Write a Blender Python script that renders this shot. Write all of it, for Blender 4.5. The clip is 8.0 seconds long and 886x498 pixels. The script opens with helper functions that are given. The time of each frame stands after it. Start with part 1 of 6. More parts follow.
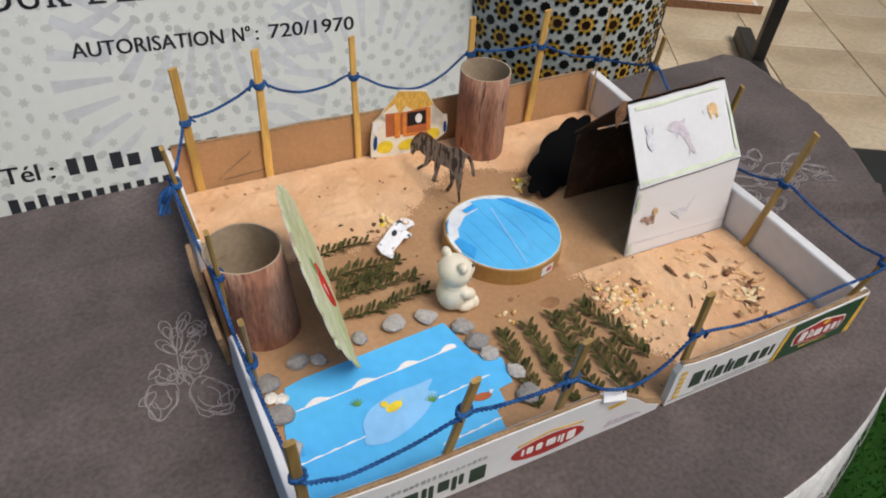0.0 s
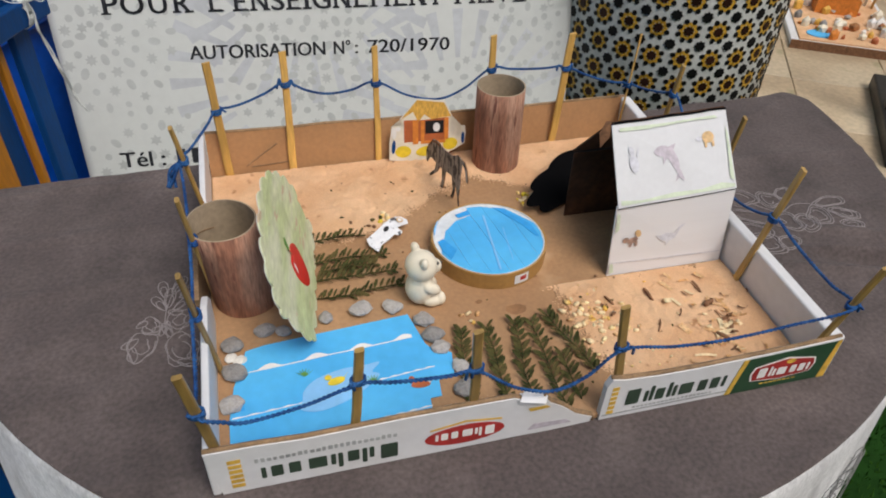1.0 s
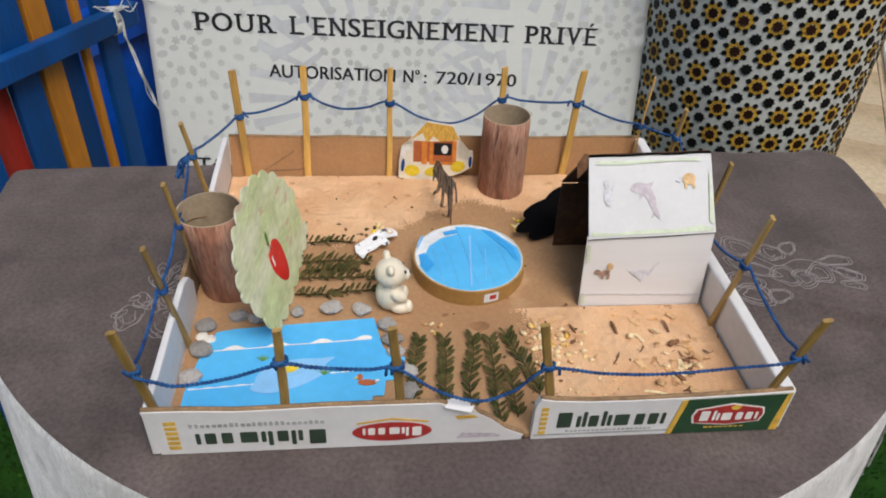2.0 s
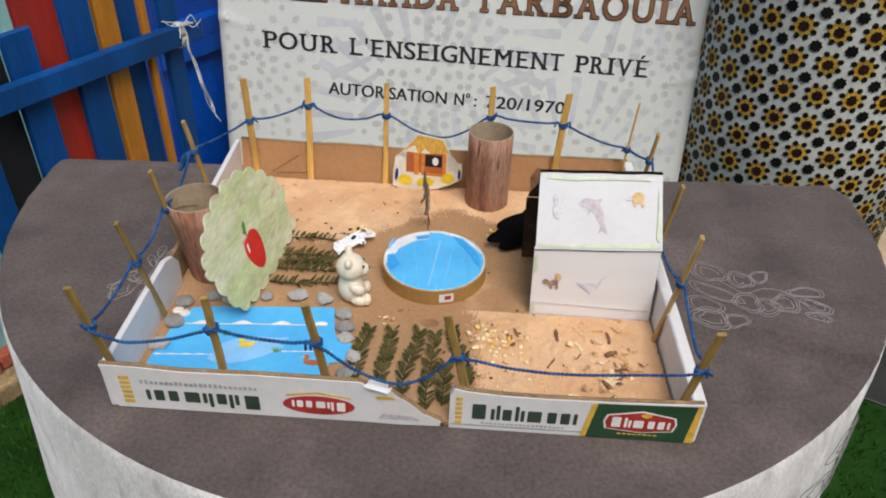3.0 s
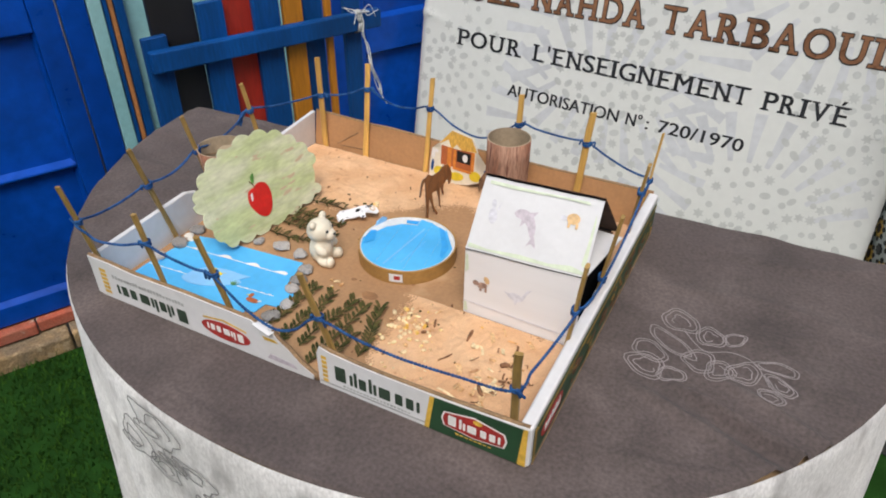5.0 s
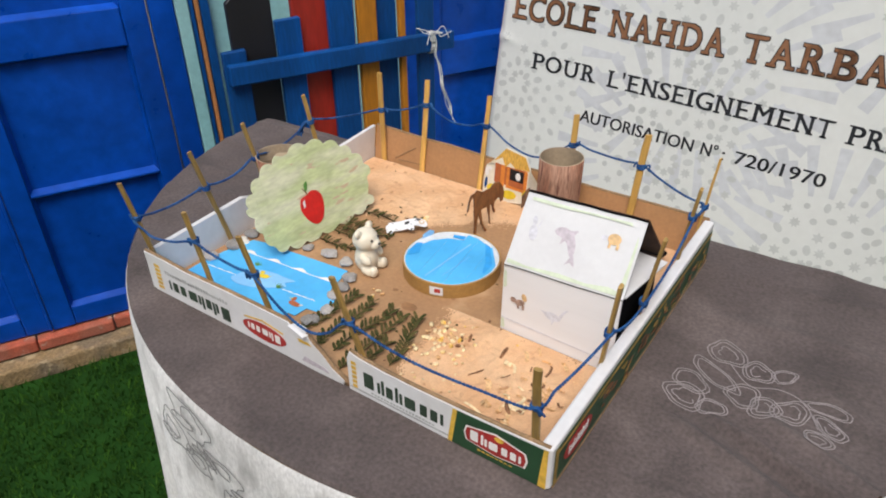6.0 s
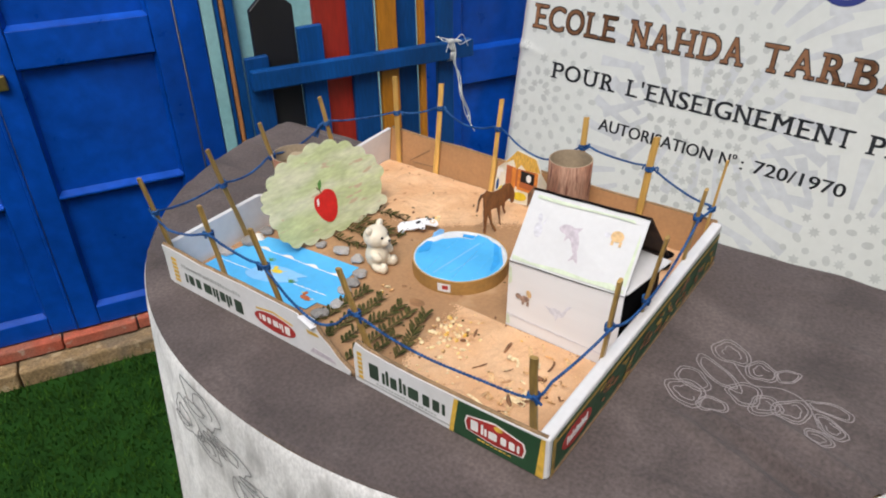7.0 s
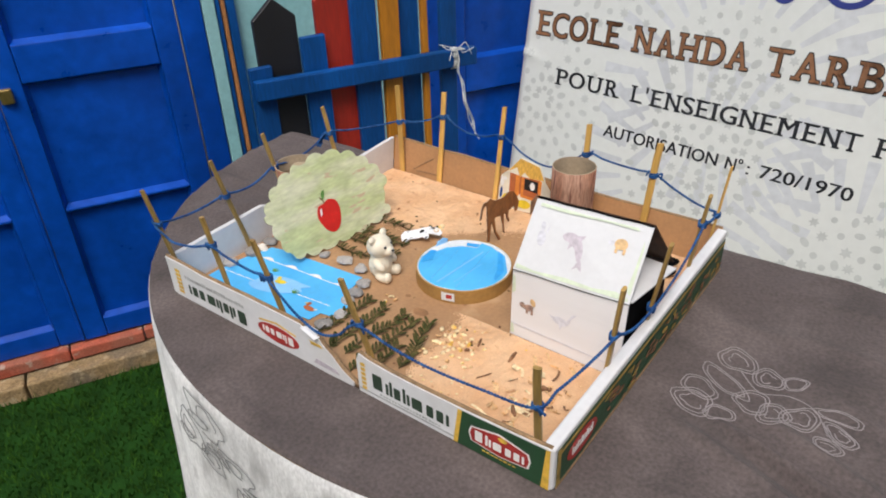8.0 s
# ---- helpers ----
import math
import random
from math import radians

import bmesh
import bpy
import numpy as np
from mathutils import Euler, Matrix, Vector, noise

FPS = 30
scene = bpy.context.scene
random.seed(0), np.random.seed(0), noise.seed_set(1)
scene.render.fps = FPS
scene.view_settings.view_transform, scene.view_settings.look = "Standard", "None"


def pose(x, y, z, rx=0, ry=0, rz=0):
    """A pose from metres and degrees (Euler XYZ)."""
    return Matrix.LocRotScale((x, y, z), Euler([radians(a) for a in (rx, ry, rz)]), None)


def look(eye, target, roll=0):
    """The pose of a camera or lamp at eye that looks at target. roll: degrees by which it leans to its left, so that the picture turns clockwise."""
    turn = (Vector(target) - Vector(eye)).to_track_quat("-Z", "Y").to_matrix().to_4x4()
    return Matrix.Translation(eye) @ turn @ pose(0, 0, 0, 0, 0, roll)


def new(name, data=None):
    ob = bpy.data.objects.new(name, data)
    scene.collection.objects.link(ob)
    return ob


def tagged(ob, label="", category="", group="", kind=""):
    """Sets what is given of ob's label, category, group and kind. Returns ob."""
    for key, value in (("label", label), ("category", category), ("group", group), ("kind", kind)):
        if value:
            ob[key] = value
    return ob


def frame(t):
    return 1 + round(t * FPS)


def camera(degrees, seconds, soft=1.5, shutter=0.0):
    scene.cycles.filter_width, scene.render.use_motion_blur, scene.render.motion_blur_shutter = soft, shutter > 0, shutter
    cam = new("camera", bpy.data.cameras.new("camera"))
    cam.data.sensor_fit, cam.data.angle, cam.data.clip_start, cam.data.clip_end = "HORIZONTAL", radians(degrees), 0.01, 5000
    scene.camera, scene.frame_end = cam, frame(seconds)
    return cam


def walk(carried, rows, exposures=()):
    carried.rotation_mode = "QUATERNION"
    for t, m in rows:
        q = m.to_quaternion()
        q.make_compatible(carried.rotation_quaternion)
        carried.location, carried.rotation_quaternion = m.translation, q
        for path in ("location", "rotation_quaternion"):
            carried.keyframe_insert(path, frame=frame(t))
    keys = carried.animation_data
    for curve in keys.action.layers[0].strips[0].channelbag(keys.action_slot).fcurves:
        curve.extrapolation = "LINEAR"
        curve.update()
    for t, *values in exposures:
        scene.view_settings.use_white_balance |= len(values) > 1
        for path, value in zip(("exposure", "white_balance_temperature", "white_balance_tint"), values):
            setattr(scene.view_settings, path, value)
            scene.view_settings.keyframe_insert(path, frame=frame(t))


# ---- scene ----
cam = camera(62.8, 8.0, soft=1.9)
PATH = [
    (0, (-0.038, -0.194, 1.107), (0.709, 1.107, -0.217), 5.42),
    (0.5, (0.016, -0.231, 1.112), (0.599, 1.162, -0.193), 4.06),
    (1, (0.060, -0.272, 1.118), (0.498, 1.197, -0.172), 3.08),
    (2.5, (0.203, -0.348, 1.128), (0.285, 1.264, -0.058), 3.31),
    (3, (0.264, -0.373, 1.136), (0.213, 1.253, -0.032), 2.32),
    (3.5, (0.344, -0.369, 1.14), (0.11, 1.238, -0.028), 1.6),
    (4, (0.447, -0.354, 1.152), (-0.008, 1.204, -0.016), 0.6),
    (4.5, (0.516, -0.346, 1.15), (-0.099, 1.151, -0.026), 0.6),
    (6, (0.584, -0.323, 1.135), (-0.371, 1.05, 0.037), -0.7),
    (6.5, (0.601, -0.327, 1.132), (-0.4, 1.029, 0.055), -0.6),
    (7, (0.608, -0.33, 1.13), (-0.411, 1.019, 0.062), -1.1),
    (7.5, (0.61, -0.329, 1.131), (-0.419, 1.02, 0.072), -1.5),
    (8, (0.609, -0.325, 1.13), (-0.432, 1.021, 0.079), -2.0),
]
walk(cam, [(t, look(eye, target, roll)) for t, eye, target, roll in PATH], [(0.0, -0.20), (0.8, -0.25), (2.5, -0.15), (4.5, -0.03), (6.0, 0.03), (8.0, 0.06)])

# ---- light ----
SUN = Vector((0.20, -0.46, 0.82)).normalized()
world = bpy.data.worlds.new("open_sky")
scene.world = world
world.use_nodes = True
sky = world.node_tree.nodes.new("ShaderNodeTexSky")
sky.sky_type = "NISHITA"
sky.sun_disc = False
sky.sun_elevation = math.asin(SUN.z)
sky.sun_rotation = math.atan2(SUN.x, SUN.y)
sky.air_density, sky.dust_density, sky.ozone_density = 1.0, 4.0, 1.0
back = world.node_tree.nodes["Background"]
back.inputs[1].default_value = 0.15
world.node_tree.links.new(sky.outputs[0], back.inputs[0])
sun_data = bpy.data.lights.new("sun", "SUN")
sun_data.energy, sun_data.angle, sun_data.color = 2.3, radians(30), (1.0, 0.975, 0.93)
sun = new("sun", sun_data)
sun.matrix_world = look(SUN * 6, (0, 0, 0))


# ---- materials ----
def material(name, color, rough=0.7, vary=0.15, scale=12.0, fine=150.0, bump=0.1, depth=0.0006, metal=0.0, tint=None, spots=None, stretch=(1, 1, 1), coat=0.0, each=0.0, sheen=0.0, spec=0.5):
    """A surface with two scales of variation. tint: a second colour in large patches; spots: (colour, scale, threshold, soft)."""
    m = bpy.data.materials.new(name)
    m.use_nodes = True
    t = m.node_tree
    n, link = t.nodes, t.links.new
    b = n["Principled BSDF"]
    b.inputs["Roughness"].default_value = rough
    b.inputs["Metallic"].default_value = metal
    b.inputs["Specular IOR Level"].default_value = spec
    b.inputs["Coat Weight"].default_value = coat
    b.inputs["Sheen Weight"].default_value = sheen
    co = n.new("ShaderNodeTexCoord")
    mp = n.new("ShaderNodeMapping")
    mp.inputs["Scale"].default_value = stretch
    link(co.outputs["Object"], mp.inputs["Vector"])

    def tex(s, detail):
        x = n.new("ShaderNodeTexNoise")
        x.inputs["Scale"].default_value, x.inputs["Detail"].default_value = s, detail
        link(mp.outputs["Vector"], x.inputs["Vector"])
        return x.outputs["Fac"]

    def mix(kind, fac, a, c):
        x = n.new("ShaderNodeMix")
        x.data_type, x.blend_type = "RGBA", kind
        for value, place in ((fac, 0), (a, 6), (c, 7)):
            if isinstance(value, bpy.types.NodeSocket):
                link(value, x.inputs[place])
            else:
                x.inputs[place].default_value = value if place == 0 else (*value, 1.0)
        return x.outputs[2]

    def span(fac, lo, hi, a, c):
        x = n.new("ShaderNodeMapRange")
        link(fac, x.inputs["Value"])
        for k, v in zip(("From Min", "From Max", "To Min", "To Max"), (lo, hi, a, c)):
            x.inputs[k].default_value = v
        return x.outputs["Result"]

    big, small = tex(scale, 4), tex(fine, 5)
    base = tuple(color)
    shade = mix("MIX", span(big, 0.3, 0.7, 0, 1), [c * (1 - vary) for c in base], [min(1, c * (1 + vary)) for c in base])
    if tint:
        shade = mix("MIX", span(tex(scale * 0.6, 3), 0.42, 0.62, 0, 1), shade, tint)
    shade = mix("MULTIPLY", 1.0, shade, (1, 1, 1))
    grain = n.new("ShaderNodeCombineColor")
    g = span(small, 0.3, 0.7, 1 - vary * 0.8, 1 + vary * 0.8)
    for k in range(3):
        link(g, grain.inputs[k])
    shade = mix("MULTIPLY", 1.0, shade, grain.outputs[0])
    if spots:
        shade = mix("MIX", span(tex(spots[1], 3), spots[2], spots[2] + spots[3], 0, 1), shade, spots[0])
    if each:
        info = n.new("ShaderNodeObjectInfo")
        hsv = n.new("ShaderNodeHueSaturation")
        link(span(info.outputs["Random"], 0, 1, 1 - each, 1 + each), hsv.inputs["Value"])
        link(shade, hsv.inputs["Color"])
        shade = hsv.outputs[0]
    link(shade, b.inputs["Base Color"])
    link(span(small, 0.2, 0.8, max(0, rough - 0.08), min(1, rough + 0.08)), b.inputs["Roughness"])
    if bump:
        bp = n.new("ShaderNodeBump")
        bp.inputs["Strength"].default_value, bp.inputs["Distance"].default_value = bump, depth
        link(small, bp.inputs["Height"])
        link(bp.outputs[0], b.inputs["Normal"])
    return m


CARD = material("brown_cardboard", (0.40, 0.232, 0.117), 0.85, 0.13, 14, 260, 0.2, 0.0004, tint=(0.34, 0.188, 0.091), spots=((0.47, 0.30, 0.165), 26, 0.60, 0.12))
CARD_IN = material("bare_cardboard_wall", (0.40, 0.212, 0.095), 0.85, 0.10, 20, 240, 0.15, 0.0004)
STAIN = material("damp_cardboard", (0.25, 0.125, 0.055), 0.8, 0.2, 60, 260, 0.2, 0.0004)
CARD_EDGE = material("torn_cardboard_edge", (0.27, 0.17, 0.09), 0.9, 0.3, 60, 500, 0.5, 0.0006)
WHITE_CARD = material("white_coated_cardboard", (0.68, 0.68, 0.70), 0.6, 0.05, 16, 120, 0.1, 0.0004, tint=(0.66, 0.65, 0.65))
WHITE_PAPER = material("white_drawing_paper", (0.64, 0.645, 0.66), 0.75, 0.03, 30, 200, 0.1, 0.0003)
RIBBED = material("ribbed_white_card", (0.73, 0.72, 0.73), 0.7, 0.03, 18, 40, 0.2, 0.0008, stretch=(0.15, 1, 3.0))
# very dark brown for the barn's linings, back wall and back slope
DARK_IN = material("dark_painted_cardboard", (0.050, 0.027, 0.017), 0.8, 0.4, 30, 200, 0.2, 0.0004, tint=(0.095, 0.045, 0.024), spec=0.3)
BLACK_CARD = material("black_card", (0.003, 0.003, 0.0035), 0.95, 0.2, 40, 300, 0.1, 0.0003, spec=0.05)
SAND = material("fine_sand", (0.69, 0.435, 0.25), 0.95, 0.13, 30, 900, 0.8, 0.0009, tint=(0.62, 0.36, 0.19), spots=((0.40, 0.20, 0.09), 70, 0.66, 0.08))
BAMBOO = material("bamboo_stick", (0.56, 0.33, 0.085), 0.5, 0.22, 40, 300, 0.2, 0.0003, stretch=(1, 1, 0.12), each=0.18, coat=0.15)
# darker bamboo for the front, left and right sticks
BAMBOO_DARK = material("bamboo_skin", (0.36, 0.225, 0.065), 0.45, 0.25, 40, 300, 0.2, 0.0003, stretch=(1, 1, 0.12), each=0.2, coat=0.15)
ROPE = material("blue_braided_cord", (0.014, 0.058, 0.19), 0.8, 0.4, 160, 900, 0.5, 0.0005, tint=(0.028, 0.105, 0.28), spec=0.2)
BARK = material("crayoned_brown_paper", (0.27, 0.115, 0.068), 0.8, 0.42, 60, 420, 0.4, 0.0007, stretch=(1.6, 1.6, 0.22), tint=(0.36, 0.20, 0.135), spots=((0.13, 0.045, 0.03), 120, 0.60, 0.08))
TUBE_IN = material("grey_paper_tube", (0.36, 0.28, 0.19), 0.85, 0.16, 25, 250, 0.15, 0.0004)
LEAFPAPER = material("green_crayoned_paper", (0.50, 0.56, 0.29), 0.85, 0.16, 45, 200, 0.15, 0.0003, stretch=(1, 0.45, 1.6), tint=(0.64, 0.65, 0.46), spots=((0.54, 0.42, 0.28), 80, 0.63, 0.05))
RED = material("red_paper", (0.60, 0.018, 0.014), 0.45, 0.12, 60, 200, 0.05)
DARKGREEN = material("dark_green_print", (0.018, 0.065, 0.028), 0.5, 0.15, 40, 200, 0.05)
PRINT_GREEN = material("dark_green_lettering", (0.03, 0.055, 0.035), 0.55, 0.2, 60, 300, 0.0)
PRINT_GREY = material("grey_lettering", (0.36, 0.37, 0.37), 0.6, 0.2, 60, 300, 0.0)
PRINT_RED = material("red_emblem", (0.38, 0.028, 0.025), 0.5, 0.2, 60, 300, 0.0)
PRINT_WHITE = material("white_lettering", (0.78, 0.76, 0.74), 0.6, 0.05, 60, 300, 0.0)
PRINT_GOLD = material("yellow_print", (0.68, 0.42, 0.06), 0.55, 0.2, 60, 300, 0.0)
DULL_GOLD = material("dull_gold_print", (0.34, 0.22, 0.05), 0.6, 0.3, 60, 300, 0.0)
LAKE = material("sky_blue_paper", (0.075, 0.42, 0.80), 0.45, 0.07, 20, 120, 0.05, tint=(0.095, 0.47, 0.83))
LAKE_DEEP = material("deeper_blue_paper", (0.035, 0.33, 0.74), 0.45, 0.1, 30, 160, 0.05)
LAKE_PALE = material("pale_blue_print", (0.24, 0.52, 0.84), 0.5, 0.06, 30, 160, 0.0)
YELLOW = material("yellow_paper", (0.74, 0.55, 0.03), 0.6, 0.12, 80, 200, 0.0)
BROWNRED = material("russet_print", (0.42, 0.11, 0.035), 0.6, 0.15, 80, 200, 0.0)
LEAFGREEN = material("green_print", (0.10, 0.25, 0.05), 0.6, 0.2, 80, 200, 0.0)
KRAFT = material("golden_brown_rim", (0.36, 0.20, 0.06), 0.55, 0.15, 30, 220, 0.15, 0.0003)
PALE_RIM = material("pale_worn_paper", (0.66, 0.68, 0.70), 0.7, 0.1, 60, 200, 0.1)
CREAM = material("cream_plastic", (0.76, 0.69, 0.55), 0.42, 0.05, 30, 120, 0.08, 0.0003)
EYEBLACK = material("black_eye_paint", (0.02, 0.02, 0.02), 0.3, 0.1, 30, 120, 0.0)
FERN = material("dried_green_leaflets", (0.042, 0.046, 0.012), 0.85, 0.4, 120, 500, 0.2, 0.0002, tint=(0.095, 0.075, 0.026), spec=0.2)
STONE = material("grey_pebble", (0.37, 0.345, 0.32), 0.75, 0.25, 90, 500, 0.5, 0.0005, tint=(0.25, 0.25, 0.26), each=0.4)
SHELL = material("white_shell", (0.72, 0.69, 0.63), 0.5, 0.1, 90, 400, 0.3)
CORN = material("corn_kernel", (0.70, 0.40, 0.06), 0.5, 0.25, 150, 400, 0.1, tint=(0.80, 0.66, 0.36))
HUSK = material("pale_seed_husk", (0.74, 0.58, 0.34), 0.7, 0.2, 150, 400, 0.2)
CHIP = material("wood_shaving", (0.52, 0.27, 0.10), 0.75, 0.35, 120, 500, 0.3, 0.0003, tint=(0.66, 0.43, 0.22))
TWIG = material("brown_bark_bit", (0.20, 0.095, 0.045), 0.85, 0.35, 120, 500, 0.5, 0.0006)
ZEBRA = material("grey_striped_print", (0.28, 0.25, 0.22), 0.7, 0.2, 60, 200, 0.0, stretch=(1, 1.6, 0.6), spots=((0.045, 0.04, 0.04), 130, 0.5, 0.06))
HORSEBROWN = material("brown_horse_print", (0.36, 0.15, 0.048), 0.7, 0.3, 60, 260, 0.05, tint=(0.22, 0.085, 0.028))
COWPRINT = material("white_spotted_print", (0.74, 0.74, 0.76), 0.6, 0.05, 60, 260, 0.0, spots=((0.07, 0.07, 0.08), 95, 0.56, 0.05))
ORANGE = material("orange_print", (0.66, 0.22, 0.035), 0.6, 0.15, 80, 200, 0.0)
THATCH = material("thatch_yellow_print", (0.66, 0.38, 0.07), 0.6, 0.2, 120, 300, 0.0, stretch=(3, 1, 1))
CREAM_PRINT = material("cream_print", (0.76, 0.70, 0.58), 0.6, 0.06, 80, 200, 0.0)
LILAC = material("pale_lilac_sticker", (0.50, 0.45, 0.50), 0.65, 0.12, 150, 300, 0.0)
MAUVE = material("faded_grey_sticker", (0.60, 0.60, 0.65), 0.65, 0.10, 150, 300, 0.0)
TAN = material("tan_sticker", (0.66, 0.44, 0.22), 0.65, 0.15, 150, 300, 0.0)
RUSSET = material("brown_sticker", (0.34, 0.22, 0.17), 0.65, 0.35, 200, 300, 0.0)
MINT = material("pale_green_crayon", (0.60, 0.67, 0.52), 0.75, 0.10, 60, 200, 0.0)
CLOTH = material("grey_brown_tablecloth", (0.094, 0.074, 0.070), 0.95, 0.34, 16, 300, 0.7, 0.0012, tint=(0.080, 0.062, 0.059), sheen=0.04)
THREAD = material("pale_stitched_thread", (0.245, 0.215, 0.215), 0.8, 0.2, 80, 400, 0.3)
# same cloth as CLOTH: light caught by the hanging pile is put into the colour
SHEEN_VELVET = material("silvery_crushed_velvet", (0.74, 0.73, 0.73), 0.9, 0.22, 24, 420, 0.7, 0.0012, stretch=(1, 1, 0.45), tint=(0.60, 0.59, 0.59), spots=((0.34, 0.33, 0.33), 42, 0.52, 0.22), sheen=0.3)
SKIRT_THREAD = material("grey_lace_thread", (0.20, 0.195, 0.195), 0.85, 0.2, 80, 400, 0.3)
VINYL = material("printed_banner_vinyl", (0.64, 0.66, 0.64), 0.5, 0.03, 3, 60, 0.05, 0.0006, tint=(0.67, 0.685, 0.665))
VINYL_GREY = material("pale_grey_banner_print", (0.50, 0.52, 0.51), 0.5, 0.08, 8, 60, 0.0)
VINYL_RAY = material("pale_lilac_banner_print", (0.555, 0.575, 0.60), 0.5, 0.08, 8, 60, 0.0)
INK = material("black_banner_ink", (0.022, 0.024, 0.03), 0.5, 0.1, 20, 100, 0.0)
BRONZE = material("bronze_brown_banner_ink", (0.25, 0.115, 0.055), 0.5, 0.2, 15, 100, 0.0)
NAVY = material("navy_banner_ink", (0.022, 0.035, 0.20), 0.5, 0.1, 20, 100, 0.0)
BLUE = material("blue_gloss_paint", (0.0008, 0.062, 0.40), 0.33, 0.22, 5, 34, 0.5, 0.0022, tint=(0.0008, 0.044, 0.29), spec=0.35)
BLUE_PLANK = material("blue_painted_plank", (0.0010, 0.060, 0.24), 0.55, 0.22, 9, 120, 0.3, 0.0008, stretch=(2, 2, 0.3), tint=(0.001, 0.042, 0.16), spec=0.25)
RED_PLANK = material("red_painted_plank", (0.30, 0.018, 0.008), 0.55, 0.2, 9, 120, 0.3, 0.0008, stretch=(2, 2, 0.3))
ORANGE_PLANK = material("orange_painted_plank", (0.42, 0.16, 0.007), 0.55, 0.2, 9, 120, 0.3, 0.0008, stretch=(2, 2, 0.3))
BLACK_PLANK = material("black_painted_plank", (0.006, 0.006, 0.008), 0.6, 0.25, 9, 120, 0.3, 0.0008, stretch=(2, 2, 0.3))
BROWN_PLANK = material("brown_painted_strip", (0.40, 0.17, 0.06), 0.55, 0.2, 9, 120, 0.3, 0.0008)
CYAN = material("pale_turquoise_wall_paint", (0.22, 0.45, 0.48), 0.7, 0.10, 5, 90, 0.25, 0.001, tint=(0.28, 0.50, 0.51))
PLASTER = material("cream_courtyard_plaster", (0.58, 0.54, 0.46), 0.85, 0.08, 3, 90, 0.3, 0.002)
BRICK = material("worn_red_brick", (0.40, 0.10, 0.06), 0.9, 0.25, 30, 220, 0.6, 0.002, each=0.15, tint=(0.33, 0.12, 0.08), spots=((0.42, 0.30, 0.24), 34, 0.62, 0.08), spec=0.2)
KERB = material("sandy_kerb_stone", (0.33, 0.23, 0.12), 0.9, 0.35, 22, 180, 0.9, 0.004, each=0.15, tint=(0.20, 0.155, 0.105), spots=((0.42, 0.33, 0.21), 40, 0.58, 0.1), spec=0.15)
EARTH = material("bare_earth", (0.16, 0.14, 0.11), 0.95, 0.2, 6, 120, 0.5, 0.003)
TURF = material("artificial_turf_mat", (0.012, 0.045, 0.007), 0.95, 0.3, 12, 300, 0.6, 0.003, spec=0.08)
BLADE = material("artificial_grass_blade", (0.030, 0.085, 0.010), 0.9, 0.35, 18, 300, 0.0, tint=(0.020, 0.055, 0.008), spec=0.08)
PAVING = material("beige_stone_paving", (0.42, 0.32, 0.21), 0.5, 0.18, 4, 60, 0.3, 0.001, each=0.14, tint=(0.49, 0.40, 0.28), spots=((0.32, 0.27, 0.16), 9, 0.62, 0.12))
BLACK_TILE = material("black_floor_tile", (0.02, 0.022, 0.021), 0.4, 0.25, 6, 80, 0.15, 0.001, each=0.2)
GLAZE = material("white_glazed_tile", (0.56, 0.57, 0.54), 0.4, 0.10, 20, 90, 0.1, 0.0006, spec=0.3)
GLAZE_BLACK = material("black_glazed_tile", (0.007, 0.007, 0.007), 0.45, 0.2, 30, 90, 0.05, each=0.2, spec=0.2)
GLAZE_BROWN = material("dark_brown_glazed_tile", (0.028, 0.010, 0.006), 0.45, 0.2, 30, 90, 0.05, each=0.3, spec=0.2)
GLAZE_YELLOW = material("ochre_glazed_tile", (0.50, 0.29, 0.035), 0.4, 0.25, 30, 90, 0.05, spec=0.3)
STEEL = material("black_painted_steel", (0.012, 0.011, 0.011), 0.45, 0.2, 20, 90, 0.1)
TABLEWOOD = material("plain_table_wood", (0.30, 0.20, 0.11), 0.6, 0.15, 10, 120, 0.2)
STRING = material("frayed_white_string", (0.60, 0.62, 0.60), 0.9, 0.1, 60, 300, 0.2)
BRASS = material("brass_latch", (0.50, 0.34, 0.12), 0.35, 0.15, 40, 120, 0.1, metal=0.9)

# ---- building helpers ----
ORIGIN = {}


def root(name, at, label, category, group="", kind=""):
    e = new(name)
    e.empty_display_size = 0.02
    e.location = at
    ORIGIN[e.name] = Vector(at)
    return tagged(e, label, category, group, kind)


def mesh_of(name, bm, mats):
    me = bpy.data.meshes.new(name)
    bm.to_mesh(me)
    bm.free()
    for m in (mats if isinstance(mats, (list, tuple)) else (mats,)):
        me.materials.append(m)
    return me


def part(name, bm, mats, parent, label="", smooth=False):
    """Links a bmesh, given in world coordinates, as one mesh object under a thing or a part."""
    o = ORIGIN[parent.name]
    bmesh.ops.translate(bm, vec=-o, verts=bm.verts)
    if smooth:
        for f in bm.faces:
            f.smooth = True
    ob = new(name, mesh_of(name, bm, mats))
    ob.parent = parent
    ORIGIN[ob.name] = o
    return tagged(ob, label)


def single(name, bm, mats, label, category, group="", kind="", smooth=False):
    """A thing that is one mesh, with its origin at the middle of its base."""
    lo = [min(v.co[k] for v in bm.verts) for k in range(3)]
    hi = [max(v.co[k] for v in bm.verts) for k in range(3)]
    o = Vector(((lo[0] + hi[0]) / 2, (lo[1] + hi[1]) / 2, lo[2]))
    bmesh.ops.translate(bm, vec=-o, verts=bm.verts)
    if smooth:
        for f in bm.faces:
            f.smooth = True
    ob = new(name, mesh_of(name, bm, mats))
    ob.location = o
    ORIGIN[ob.name] = o
    return tagged(ob, label, category, group, kind)


